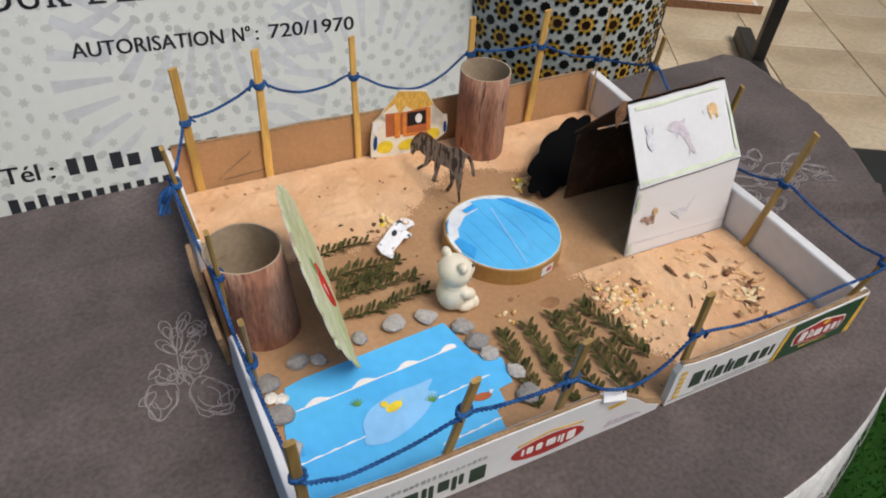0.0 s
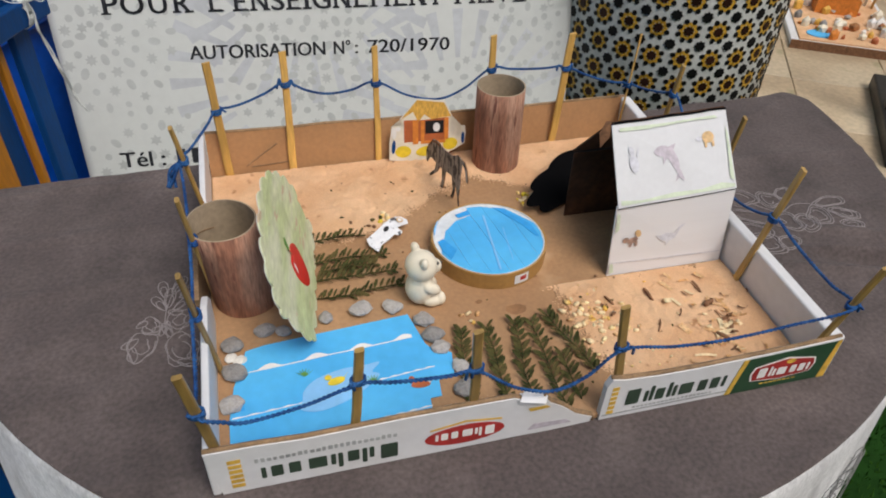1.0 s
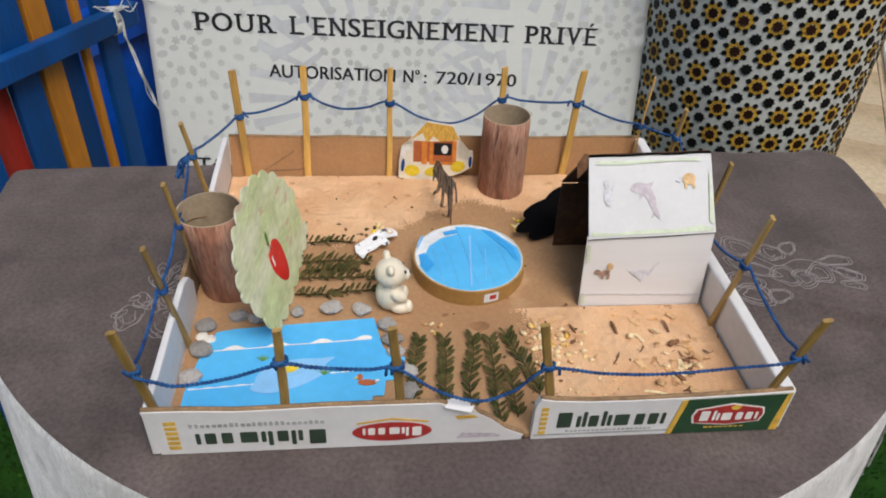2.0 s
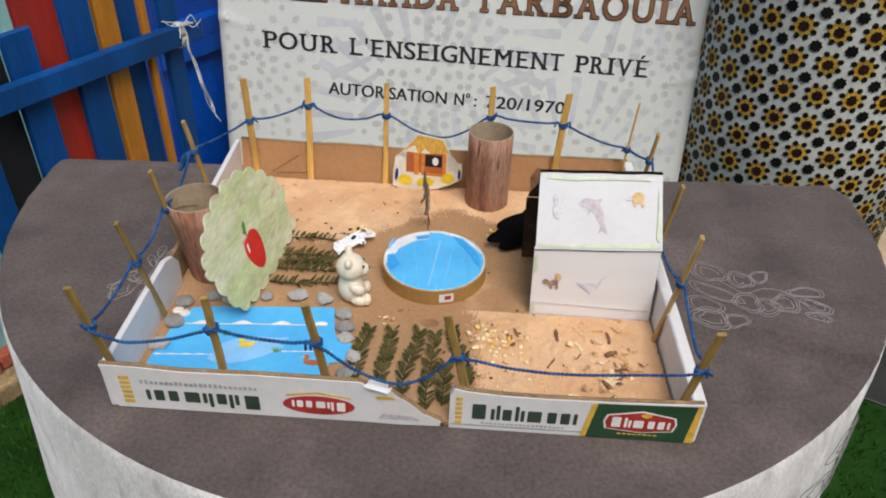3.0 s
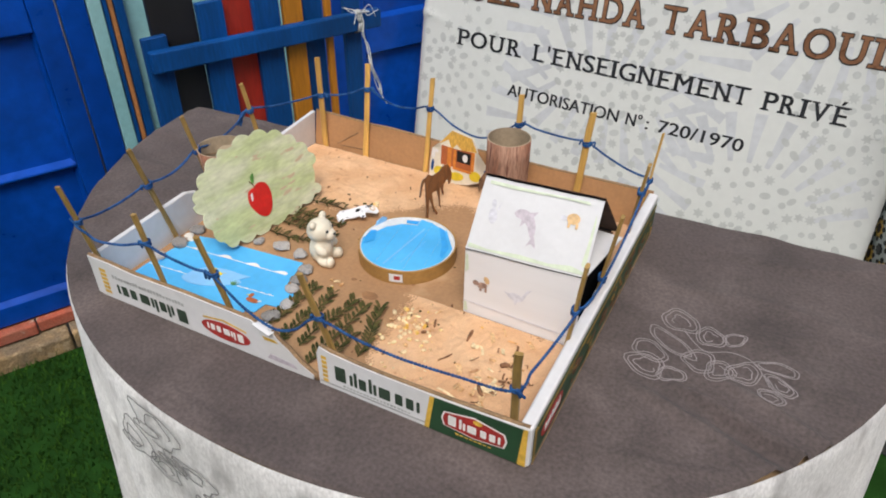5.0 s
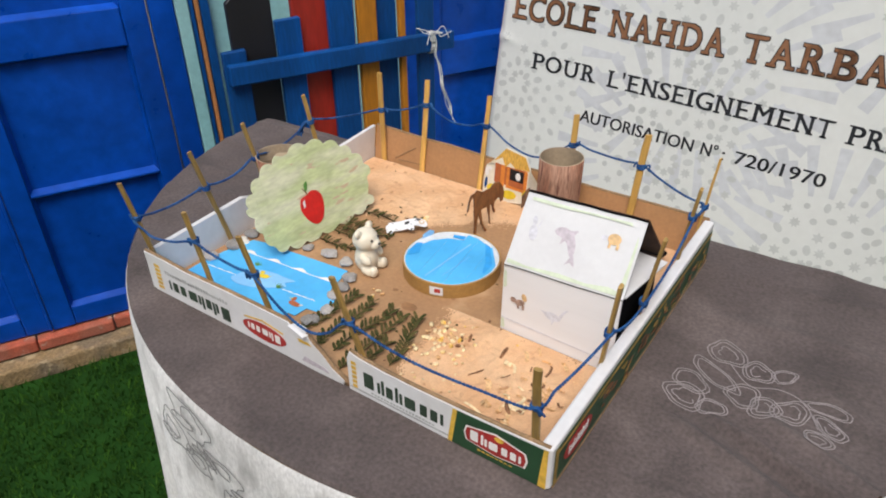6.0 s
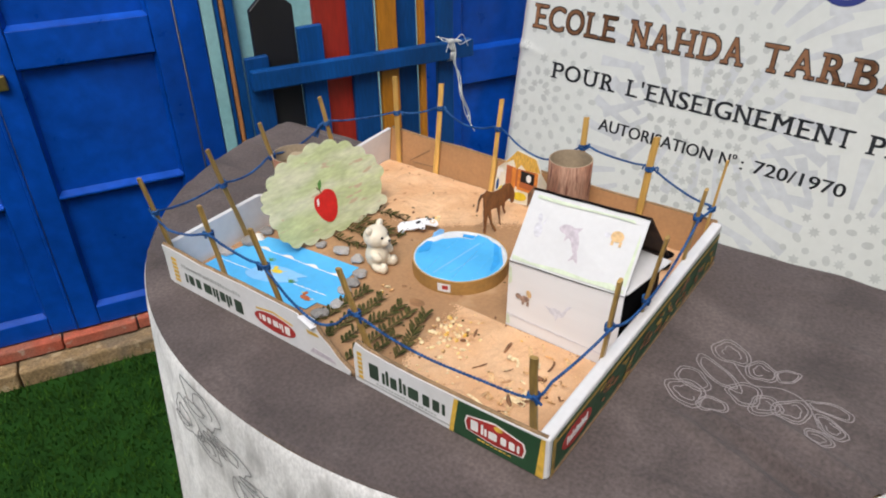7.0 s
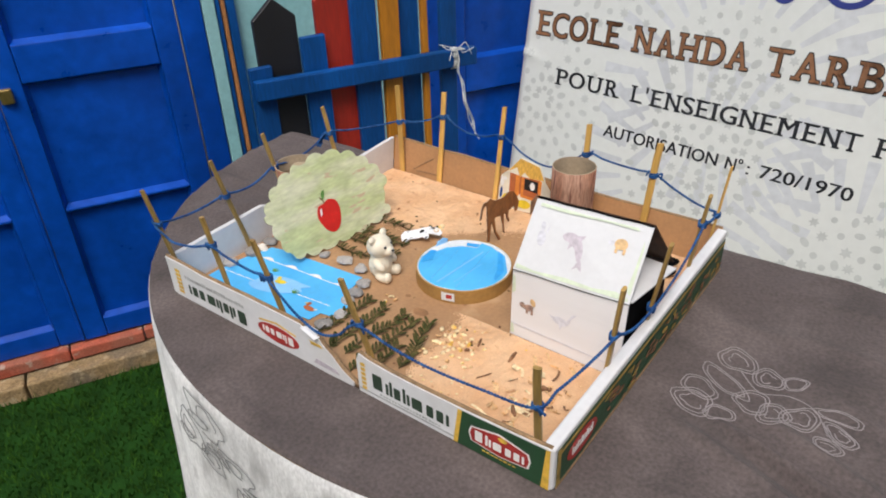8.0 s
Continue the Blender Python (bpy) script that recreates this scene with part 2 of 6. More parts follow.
def slab(bm, loop, away, index=0):
    """A plate: a loop of points and the vector of its thickness."""
    loop, away = [Vector(p) for p in loop], Vector(away)
    a = [bm.verts.new(p) for p in loop]
    b = [bm.verts.new(p + away) for p in loop]
    fs = [bm.faces.new(a[::-1]), bm.faces.new(b)]
    k = len(a)
    fs += [bm.faces.new((a[i], a[(i + 1) % k], b[(i + 1) % k], b[i])) for i in range(k)]
    for f in fs:
        f.material_index = index
    return fs


def box(bm, x0, y0, z0, x1, y1, z1, index=0):
    return slab(bm, [(x0, y0, z0), (x1, y0, z0), (x1, y1, z0), (x0, y1, z0)], (0, 0, z1 - z0), index)


def bevel(bm, w, seg=1):
    bmesh.ops.recalc_face_normals(bm, faces=bm.faces)
    bmesh.ops.bevel(bm, geom=bm.edges[:], offset=w, segments=seg, affect="EDGES", profile=0.5, clamp_overlap=True)
    return bm


def sweep(bm, pts, radius, sides=6, index=0, cap=True):
    """A round tube along points; radius may be one number or one for each point."""
    pts = [Vector(p) for p in pts]
    rings, up = [], Vector((0.123, 0.21, 0.97)).normalized()
    for i, p in enumerate(pts):
        d = (pts[min(i + 1, len(pts) - 1)] - pts[max(i - 1, 0)]).normalized()
        a = d.cross(up)
        if a.length < 0.05:
            a = d.cross(Vector((1, 0, 0)))
        a.normalize()
        b = d.cross(a)
        r = radius[i] if isinstance(radius, (list, tuple)) else radius
        rings.append([bm.verts.new(p + (a * math.cos(q) + b * math.sin(q)) * r) for q in (2 * math.pi * k / sides for k in range(sides))])
    fs = []
    for u, v in zip(rings, rings[1:]):
        fs += [bm.faces.new((u[k], u[(k + 1) % sides], v[(k + 1) % sides], v[k])) for k in range(sides)]
    if cap:
        fs += [bm.faces.new(rings[0][::-1]), bm.faces.new(rings[-1])]
    for f in fs:
        f.material_index, f.smooth = index, True
    return fs


def ribbon(bm, pts, up, width, lift=0.0, index=0):
    """A flat strip along points that lie on a surface with the normal up (a vector, or one for each point)."""
    pts = [Vector(p) for p in pts]
    prev = None
    for i, p in enumerate(pts):
        nrm = up[i] if isinstance(up, list) else Vector(up)
        d = (pts[min(i + 1, len(pts) - 1)] - pts[max(i - 1, 0)])
        s = d.cross(nrm).normalized() * width / 2
        pair = (bm.verts.new(p + s + nrm * lift * 0.4), bm.verts.new(p + nrm * lift), bm.verts.new(p - s + nrm * lift * 0.4))
        if prev:
            for k in (0, 1):
                f = bm.faces.new((prev[k], prev[k + 1], pair[k + 1], pair[k]))
                f.material_index, f.smooth = index, True
        prev = pair


def curve(ctrl, n=10, closed=False):
    """Points of a Catmull-Rom curve through the given ones."""
    c = [Vector(p) for p in ctrl]
    k = len(c)
    out = []
    for i in range(k if closed else k - 1):
        p = [c[(i + j) % k] if closed else c[max(0, min(k - 1, i + j))] for j in (-1, 0, 1, 2)]
        for s in range(n):
            t = s / n
            out.append(0.5 * (2 * p[1] + (p[2] - p[0]) * t + (2 * p[0] - 5 * p[1] + 4 * p[2] - p[3]) * t * t + (3 * p[1] - p[0] - 3 * p[2] + p[3]) * t ** 3))
    return out + ([] if closed else [c[-1]])


def plate2d(bm, loop, at, thick=0.0004, index=0, base=0.0):
    """A flat cut-out: 2D loop, at(u, v, h) gives the place at the height h over the surface."""
    a = [bm.verts.new(at(u, v, base)) for u, v in loop]
    b = [bm.verts.new(at(u, v, base + thick)) for u, v in loop]
    k = len(a)
    fs = [bm.faces.new(b)] + [bm.faces.new((a[i], a[(i + 1) % k], b[(i + 1) % k], b[i])) for i in range(k)]
    if thick > 0.0008:
        fs.append(bm.faces.new(a[::-1]))
    for f in fs:
        f.material_index = index
    return fs


def oval(cu, cv, ru, rv, n=24, turn=0.0, wob=0.0, lobes=0):
    c, s = math.cos(turn), math.sin(turn)
    out = []
    for i in range(n):
        a = 2 * math.pi * i / n
        k = 1 + wob * (abs(math.sin(lobes * a / 2 + 0.6)) - 0.5) if lobes else 1 + wob * noise.noise((cu * 90 + math.cos(a) * 1.5, cv * 90 + math.sin(a) * 1.5, 0))
        x, y = ru * k * math.cos(a), rv * k * math.sin(a)
        out.append((cu + c * x - s * y, cv + s * x + c * y))
    return out


def star(cu, cv, ro, ri, points, turn=0.0):
    return [(cu + (ro if i % 2 == 0 else ri) * math.cos(turn + math.pi * i / points), cv + (ro if i % 2 == 0 else ri) * math.sin(turn + math.pi * i / points)) for i in range(2 * points)]


def rect(u0, v0, u1, v1):
    return [(u0, v0), (u1, v0), (u1, v1), (u0, v1)]


CAP = 0.682


def letters(text, bold=0.0, serif=0.0):
    """The outlines of a line of text, filled: points scaled to a unit box by capital height, and faces."""
    cu = bpy.data.curves.new("line", "FONT")
    cu.body, cu.offset, cu.resolution_u = text, bold, 3
    ob = new("line", cu)
    me = bpy.data.meshes.new_from_object(ob.evaluated_get(bpy.context.evaluated_depsgraph_get()))
    pts = [tuple(v.co[:2]) for v in me.vertices]
    faces = [tuple(p.vertices) for p in me.polygons]
    if serif:
        for level, grow in ((0.0, serif), (CAP, -serif)):
            runs = []
            for e in me.edges:
                a, b = (pts[k] for k in e.vertices)
                if abs(a[1] - level) < 0.004 and abs(b[1] - level) < 0.004 and abs(a[0] - b[0]) > 0.01:
                    runs.append(sorted((a[0], b[0])))
            runs.sort()
            merged = []
            for r in runs:
                if merged and r[0] <= merged[-1][1] + 0.005:
                    merged[-1][1] = max(merged[-1][1], r[1])
                else:
                    merged.append(list(r))
            for x0, x1 in merged:
                i = len(pts)
                pts += [(x0 - 0.085, level), (x1 + 0.085, level), (x1 + 0.075, level + grow), (x0 - 0.075, level + grow)]
                faces.append((i, i + 1, i + 2, i + 3))
    bpy.data.objects.remove(ob)
    bpy.data.curves.remove(cu)
    bpy.data.meshes.remove(me)
    return pts, faces


def lettering(bm, text, at, start, end, cap, serif=0.0, h=0.0012, index=0):
    """Sets a line of text from start to end (2D) with the given capital height on a surface."""
    pts, faces = letters(text, 0.0, serif)
    x0, x1 = min(p[0] for p in pts), max(p[0] for p in pts)
    du, dv = end[0] - start[0], end[1] - start[1]
    width = math.hypot(du, dv)
    c, s = du / width, dv / width
    vs = []
    for x, y in pts:
        a, b = (x - x0) / (x1 - x0) * width, y / CAP * cap
        vs.append(bm.verts.new(at(start[0] + a * c - b * s, start[1] + a * s + b * c, h)))
    for f in faces:
        try:
            g = bm.faces.new([vs[k] for k in f])
            g.material_index = index
        except ValueError:
            pass


ROMAN = {"P": 0.60, "O": 0.76, "U": 0.76, "R": 0.70, "L": 0.60, "'": 0.26, "E": 0.62, "N": 0.78, "S": 0.52, "I": 0.36, "G": 0.74, "M": 0.92, "T": 0.64, "V": 0.74, "É": 0.62, "A": 0.74, "C": 0.68, "H": 0.80, "D": 0.76, "B": 0.66}
GLYPHS = {}


def roman(bm, text, at, start, end, cap, serif, h=0.0012, index=0):
    """A line of seriffed capitals, each set to the width that a roman face gives it."""
    total = sum(ROMAN[c] for c in text)
    du, dv = end[0] - start[0], end[1] - start[1]
    run = 0.0
    for c in text:
        if c not in GLYPHS:
            GLYPHS[c] = letters(c, 0.0, serif if c != "'" else 0.0)
        pts, faces = GLYPHS[c]
        x0, x1 = min(p[0] for p in pts), max(p[0] for p in pts)
        gap = 0.36 if c == "'" else 0.06
        k0, k1 = (run + ROMAN[c] * gap) / total, (run + ROMAN[c] * (1 - gap)) / total
        run += ROMAN[c]
        vs = []
        for x, y in pts:
            k = k0 + (k1 - k0) * (x - x0) / (x1 - x0)
            vs.append(bm.verts.new(at(start[0] + du * k, start[1] + dv * k + y / CAP * cap, h)))
        for f in faces:
            g = bm.faces.new([vs[k] for k in f])
            g.material_index = index


def bars(bm, at, u0, v0, u1, v1, count, seed, h=0.0006, index=0):
    """A line of writing as plain bars."""
    r = random.Random(seed)
    w = (u1 - u0) / count
    for k in range(count):
        top = v1 if k == 0 or r.random() < 0.3 else v0 + (v1 - v0) * 0.76
        plate2d(bm, rect(u0 + k * w + w * 0.10, v0, u0 + k * w + w * (0.66 + 0.22 * r.random()), top), at, 0.0002, index, h)


# ---- the courtyard ----
E1, E2 = Vector((0.88, -0.475, 0)), Vector((0.475, 0.88, 0))  # across and along the door wall


def yard(a, b, z):
    return E1 * a + E2 * b + Vector((0, 0, z))


def wall_at(s, o, z):
    """A place by the door wall: s along it, o out of it, z up."""
    return Vector((-0.749, 0.49, 0)) + E2 * s + E1 * o + Vector((0, 0, z))


def wall_box(bm, s0, s1, o0, o1, z0, z1, index=0):
    return slab(bm, [wall_at(s0, o0, z0), wall_at(s1, o0, z0), wall_at(s1, o1, z0), wall_at(s0, o1, z0)], (0, 0, z1 - z0), index)


bm = bmesh.new()
slab(bm, [(-400, -400, -0.06), (400, -400, -0.06), (400, 400, -0.06), (-400, 400, -0.06)], (0, 0, 0.048))
single("ground", bm, EARTH, "bare earth under the courtyard", "ground", kind="structure")

bm = bmesh.new()
slab(bm, [yard(-0.83, -3.0, -0.012), yard(3.4, -3.0, -0.012), yard(3.4, 1.2, -0.012), yard(-0.83, 1.2, -0.012)], (0, 0, 0.012))
turf = root("lawn", yard(0, 0, 0), "green artificial turf laid in the courtyard", "grass", kind="structure")
part("turf_mat", bm, TURF, turf)
rnd = random.Random(5)
verts, faces = [], []
for k in range(52000):
    a = rnd.uniform(-0.83, 0.45) if k < 40000 else rnd.uniform(0.45, 1.25)
    b = rnd.uniform(-0.75, 0.75) if k < 40000 else rnd.uniform(-0.6, 1.2)
    p, q = yard(a, b, 0), rnd.uniform(0, 6.28)
    w, h = rnd.uniform(0.0012, 0.0026), rnd.uniform(0.008, 0.017)
    d = Vector((math.cos(q), math.sin(q), 0))
    tip = p + Vector((rnd.gauss(0, 0.005), rnd.gauss(0, 0.005), h))
    i = len(verts)
    verts += [p - d * w, p + d * w, tip]
    faces.append((i, i + 1, i + 2))
me = bpy.data.meshes.new("grass_blades")
me.from_pydata([v - ORIGIN[turf.name] for v in verts], [], faces)
me.materials.append(BLADE)
blades = new("grass_blades", me)
blades.parent = turf
tagged(blades, kind="stuff")

# walls that close the courtyard
bm = bmesh.new()
wall_box(bm, 0.111, 0.60, -0.26, -0.012, -0.01, 3.0)
wall_box(bm, 1.42, 3.2, -0.26, -0.012, -0.01, 3.0)
wall_box(bm, -3.4, -0.80, -0.26, -0.012, -0.01, 3.0)
wall_box(bm, -0.80, 0.111, -0.26, -0.012, 2.12, 3.0)
wall_box(bm, 0.60, 1.42, -0.26, -0.012, 2.12, 3.0)
single("wall_west", bm, CYAN, "pale turquoise painted courtyard wall with blue doors", "wall", kind="structure")
for name, a0, a1, b0, b1 in (("wall_north", -1.2, 3.6, 3.7, 3.9), ("wall_east", 3.4, 3.6, -3.2, 3.7), ("wall_south", -1.2, 3.6, -3.4, -3.2)):
    bm = bmesh.new()
    slab(bm, [yard(a0, b0, -0.01), yard(a1, b0, -0.01), yard(a1, b1, -0.01), yard(a0, b1, -0.01)], (0, 0, 3.0))
    single(name, bm, PLASTER, "plain cream plaster courtyard wall", "wall", kind="structure")


def door_leaf(parent, s0, s1, o, panels, z0=0.074, z1=2.08):
    """A panelled leaf: stiles and rails in front of a sunken board, and a moulded rim round each panel."""
    st = 0.050
    bm = bmesh.new()
    wall_box(bm, s0, s1, o - 0.030, o - 0.018, z0, z1)
    part("board", bm, BLUE, parent)
    for a, b in ((s0, s0 + st), (s1 - st, s1)):
        bm = bmesh.new()
        wall_box(bm, a + 0.001, b - 0.001, o - 0.018, o, z0, z1)
        part("stile", bevel(bm, 0.0025, 2), BLUE, parent)
    edges = [z0] + [z for p in panels for z in p] + [z1]
    for a, b in zip(edges[::2], edges[1::2]):
        bm = bmesh.new()
        wall_box(bm, s0 + st, s1 - st, o - 0.018, o - 0.001, a, b)
        part("rail", bevel(bm, 0.0025, 2), BLUE, parent)
    for a, b in panels:
        bm = bmesh.new()
        u0, u1, w = s0 + st, s1 - st, 0.007
        for loop in (((u0, a), (u1, a), (u1 - w, a + w), (u0 + w, a + w)), ((u0, b), (u1, b), (u1 - w, b - w), (u0 + w, b - w)),
                     ((u0, a), (u0, b), (u0 + w, b - w), (u0 + w, a + w)), ((u1, a), (u1, b), (u1 - w, b - w), (u1 - w, a + w))):
            vs = [bm.verts.new(wall_at(s, o - (0.003 if (s in (u0, u1)) else 0.017), z)) for s, z in loop]
            bm.faces.new(vs)
        part("moulding", bm, BLUE, parent)


PANELS = [(0.122, 0.404), (0.411, 0.687), (0.762, 1.25), (1.35, 1.95)]
door = root("door_1", wall_at(-0.35, 0, 0), "blue gloss-painted double door with sunken panels", "door", kind="structure")
door_leaf(door, -0.297, 0.060, 0.0, PANELS)
door_leaf(door, -0.745, -0.302, -0.004, PANELS)
bm = bmesh.new()
wall_box(bm, -0.3035, -0.2965, -0.006, 0.0035, 0.076, 2.08)
part("cover_strip", bevel(bm, 0.003, 2), BLUE, door)
bm = bmesh.new()
wall_box(bm, -0.292, -0.268, 0.0, 0.010, 0.655, 0.685)
part("latch", bevel(bm, 0.003, 2), BRASS, door, "small brass latch")
for s0, s1 in ((0.0625, 0.1105), (-0.80, -0.75)):
    bm = bmesh.new()
    wall_box(bm, s0, s1, -0.03, 0.006, 0.03, 2.12)
    part("door_frame", bevel(bm, 0.004, 2), BLUE, door)
bm = bmesh.new()
wall_box(bm, -0.75, 0.062, -0.03, 0.005, 2.085, 2.12)
part("door_frame", bevel(bm, 0.004, 2), BLUE, door)

door = root("door_2", wall_at(1.0, 0, 0), "closed blue painted panelled door behind the fence", "door", kind="structure")
door_leaf(door, 0.66, 1.00, -0.002, [(0.12, 0.50), (0.585, 0.95), (1.05, 1.95)])
door_leaf(door, 1.004, 1.36, -0.002, [(0.12, 0.50), (0.585, 0.95), (1.05, 1.95)])
for s0, s1 in ((0.602, 0.656), (1.364, 1.418)):
    bm = bmesh.new()
    wall_box(bm, s0, s1, -0.03, 0.006, 0.0, 2.12)
    part("door_frame", bevel(bm, 0.004, 2), BLUE, door)

# painted strips beside the door frame
for k, (s0, s1, mat, text) in enumerate(((0.112, 0.137, CYAN, "pale turquoise painted upright plank"), (0.139, 0.147, BLUE_PLANK, "narrow blue painted batten"),
                                         (0.149, 0.158, BROWN_PLANK, "narrow brown painted batten"), (0.160, 0.178, BLUE_PLANK, "narrow blue painted batten"))):
    bm = bmesh.new()
    wall_box(bm, s0, s1, -0.010, 0.012 - 0.002 * k, 0.0, 2.2)
    single("wall_batten", bevel(bm, 0.0015), mat, text, "batten", group="battens beside the door", kind="structure")

# threshold of bricks and a kerb
step = root("doorstep", wall_at(-0.3, 0.03, 0), "worn brick threshold over a sandy kerb", "doorstep", kind="structure")
rnd = random.Random(8)
s = -1.1
while s < 0.9:
    w = rnd.uniform(0.15, 0.22)
    bm = bmesh.new()
    wall_box(bm, s, s + w - 0.003, -0.02, 0.016 + rnd.uniform(-0.003, 0.003), 0.040, 0.071 + rnd.uniform(-0.003, 0.002))
    part("brick", bevel(bm, 0.004, 2), BRICK, step)
    s += w
s = -1.1
while s < 0.9:
    w = rnd.uniform(0.20, 0.34)
    bm = bmesh.new()
    wall_box(bm, s, s + w - 0.004, -0.02, 0.058 + rnd.uniform(-0.008, 0.006), -0.01, 0.036 + rnd.uniform(-0.003, 0.003))
    part("kerb_stone", bevel(bm, 0.005, 2), KERB, step)
    s += w

# ---- picket gate in front of the wall ----
RD = Vector((0.368, 0.930, 0))
RN = Vector((0.930, -0.368, 0))


def gate_at(s, o, z):
    return Vector((-0.39, 0.445, 0)) + RD * s + RN * o + Vector((0, 0, z))


gate = root("picket_fence", gate_at(0.22, 0, 0), "picket fence of blue, red, orange and black boards", "fence")
bm = bmesh.new()
slab(bm, [gate_at(0.006, 0, 0.688), gate_at(0.468, 0, 0.670), gate_at(0.468, 0, 0.706), gate_at(0.006, 0, 0.724)], RN * -0.018)
part("rail", bevel(bm, 0.003, 2), BLUE_PLANK, gate)
bm = bmesh.new()
slab(bm, [gate_at(0, -0.001, 0.20), gate_at(0.462, -0.001, 0.185), gate_at(0.462, -0.001, 0.222), gate_at(0, -0.001, 0.237)], RN * -0.017)
part("rail", bevel(bm, 0.003, 2), BLUE_PLANK, gate)
for s0, s1, top, point, mat, o in ((0.004, 0.046, 0.742, 0.0, BLUE_PLANK, -0.019), (0.028, 0.106, 0.818, 0.034, BLACK_PLANK, -0.032), (0.105, 0.152, 0.780, 0.0, BLUE_PLANK, -0.019),
                                   (0.143, 0.209, 0.836, 0.034, RED_PLANK, -0.032), (0.206, 0.257, 0.832, 0.0, BLUE_PLANK, -0.019), (0.258, 0.2645, 0.88, 0.0, STRING, -0.032),
                                   (0.266, 0.305, 0.93, 0.03, ORANGE_PLANK, -0.020), (0.303, 0.354, 0.90, 0.0, BLUE_PLANK, -0.033), (0.354, 0.367, 0.93, 0.0, ORANGE_PLANK, -0.020),
                                   (0.395, 0.432, 0.90, 0.03, BLUE_PLANK, -0.020)):
    bm = bmesh.new()
    loop = [gate_at(s0, o, 0.0), gate_at(s1, o, 0.0), gate_at(s1, o, top)] + ([gate_at((s0 + s1) / 2, o, top + point)] if point else []) + [gate_at(s0, o, top)]
    slab(bm, loop, RN * -0.012)
    part("picket", bevel(bm, 0.0015), mat, gate)

bm = bmesh.new()
for k in range(4):
    r = random.Random(60 + k)
    d = [r.uniform(-0.005, 0.005) * q for q in (0, 0.3, 0.5, 0.9, 1.3, 1.8, 2.2)]
    sweep(bm, curve([gate_at(a + e, b, c) for (a, b, c), e in zip(((0.415, 0.003, 0.712), (0.420, 0.006, 0.690), (0.416, 0.007, 0.668), (0.428, 0.004, 0.64), (0.432, 0.012, 0.60), (0.447, 0.004, 0.555), (0.456, 0.01, 0.51 + 0.012 * k)), d)], 12), 0.0010, 5)
for k in range(9):
    r = random.Random(k)
    p = gate_at(0.417 + r.uniform(-0.012, 0.012), 0.003, 0.708)
    sweep(bm, curve([p, p + Vector((r.uniform(-0.02, 0.02), r.uniform(-0.02, 0.02), r.uniform(0.0, 0.015))), p + Vector((r.uniform(-0.03, 0.03), r.uniform(-0.03, 0.03), r.uniform(-0.012, 0.012)))], 6), 0.0008, 4)
for k in range(3):
    ring = [gate_at(0.412 + 0.004 * k, -0.009 + 0.0125 * math.cos(a), 0.6895 + 0.0205 * math.sin(a)) for a in (2 * math.pi * i / 16 for i in range(17))]
    sweep(bm, ring, 0.0016, 5)
single("string", bm, STRING, "frayed white string tied round the fence rail", "string")

# ---- printed banner ----
def rip(u, v):
    z = 0.004 * math.sin(3.1 * u + 1.2 * v) + 0.0025 * math.sin(6.5 * u - 2.5 * v + 1.0)
    for u0, v0, slope, reach, high in ((-0.306, 0.100, -0.30, 0.075, 0.0060), (0.765, 0.032, 0.55, 0.060, 0.0055), (0.765, 0.020, 0.20, 0.110, 0.0035)):
        z += high * max(0.0, 1 - abs(u - u0) / reach) * math.exp(-((v - v0 - slope * (u - u0)) / 0.009) ** 2)
    return z


def ban(u, v, h=0.0):
    """A place on the banner: u across, v up along the leaning sheet, h in front of it."""
    h = h + rip(u, v)
    return Vector((u, 1.19 + 0.196 * v - 0.981 * h, 0.5 + 0.981 * v + 0.196 * h))


banner = root("banner", (0.23, 1.10, 0.0), "white vinyl school banner with printed lettering and star pattern", "banner")
bm = bmesh.new()
NU, NV = 72, 170
U0, U1, V0, V1 = -0.306, 0.765, -0.50, 0.95
grid = [[(bm.verts.new(ban(U0 + (U1 - U0) * i / NU, V0 + (V1 - V0) * j / NV)), bm.verts.new(ban(U0 + (U1 - U0) * i / NU, V0 + (V1 - V0) * j / NV, -0.0012))) for j in range(NV + 1)] for i in range(NU + 1)]
for i in range(NU):
    for j in range(NV):
        q = (grid[i][j], grid[i + 1][j], grid[i + 1][j + 1], grid[i][j + 1])
        bm.faces.new([p[0] for p in q])
        bm.faces.new([p[1] for p in q][::-1])
rim = [grid[i][0] for i in range(NU + 1)] + [grid[NU][j] for j in range(1, NV + 1)] + [grid[i][NV] for i in range(NU - 1, -1, -1)] + [grid[0][j] for j in range(NV - 1, 0, -1)]
for p, q in zip(rim, rim[1:] + rim[:1]):
    bm.faces.new((p[0], p[1], q[1], q[0]))
part("sheet", bm, VINYL, banner, smooth=True)
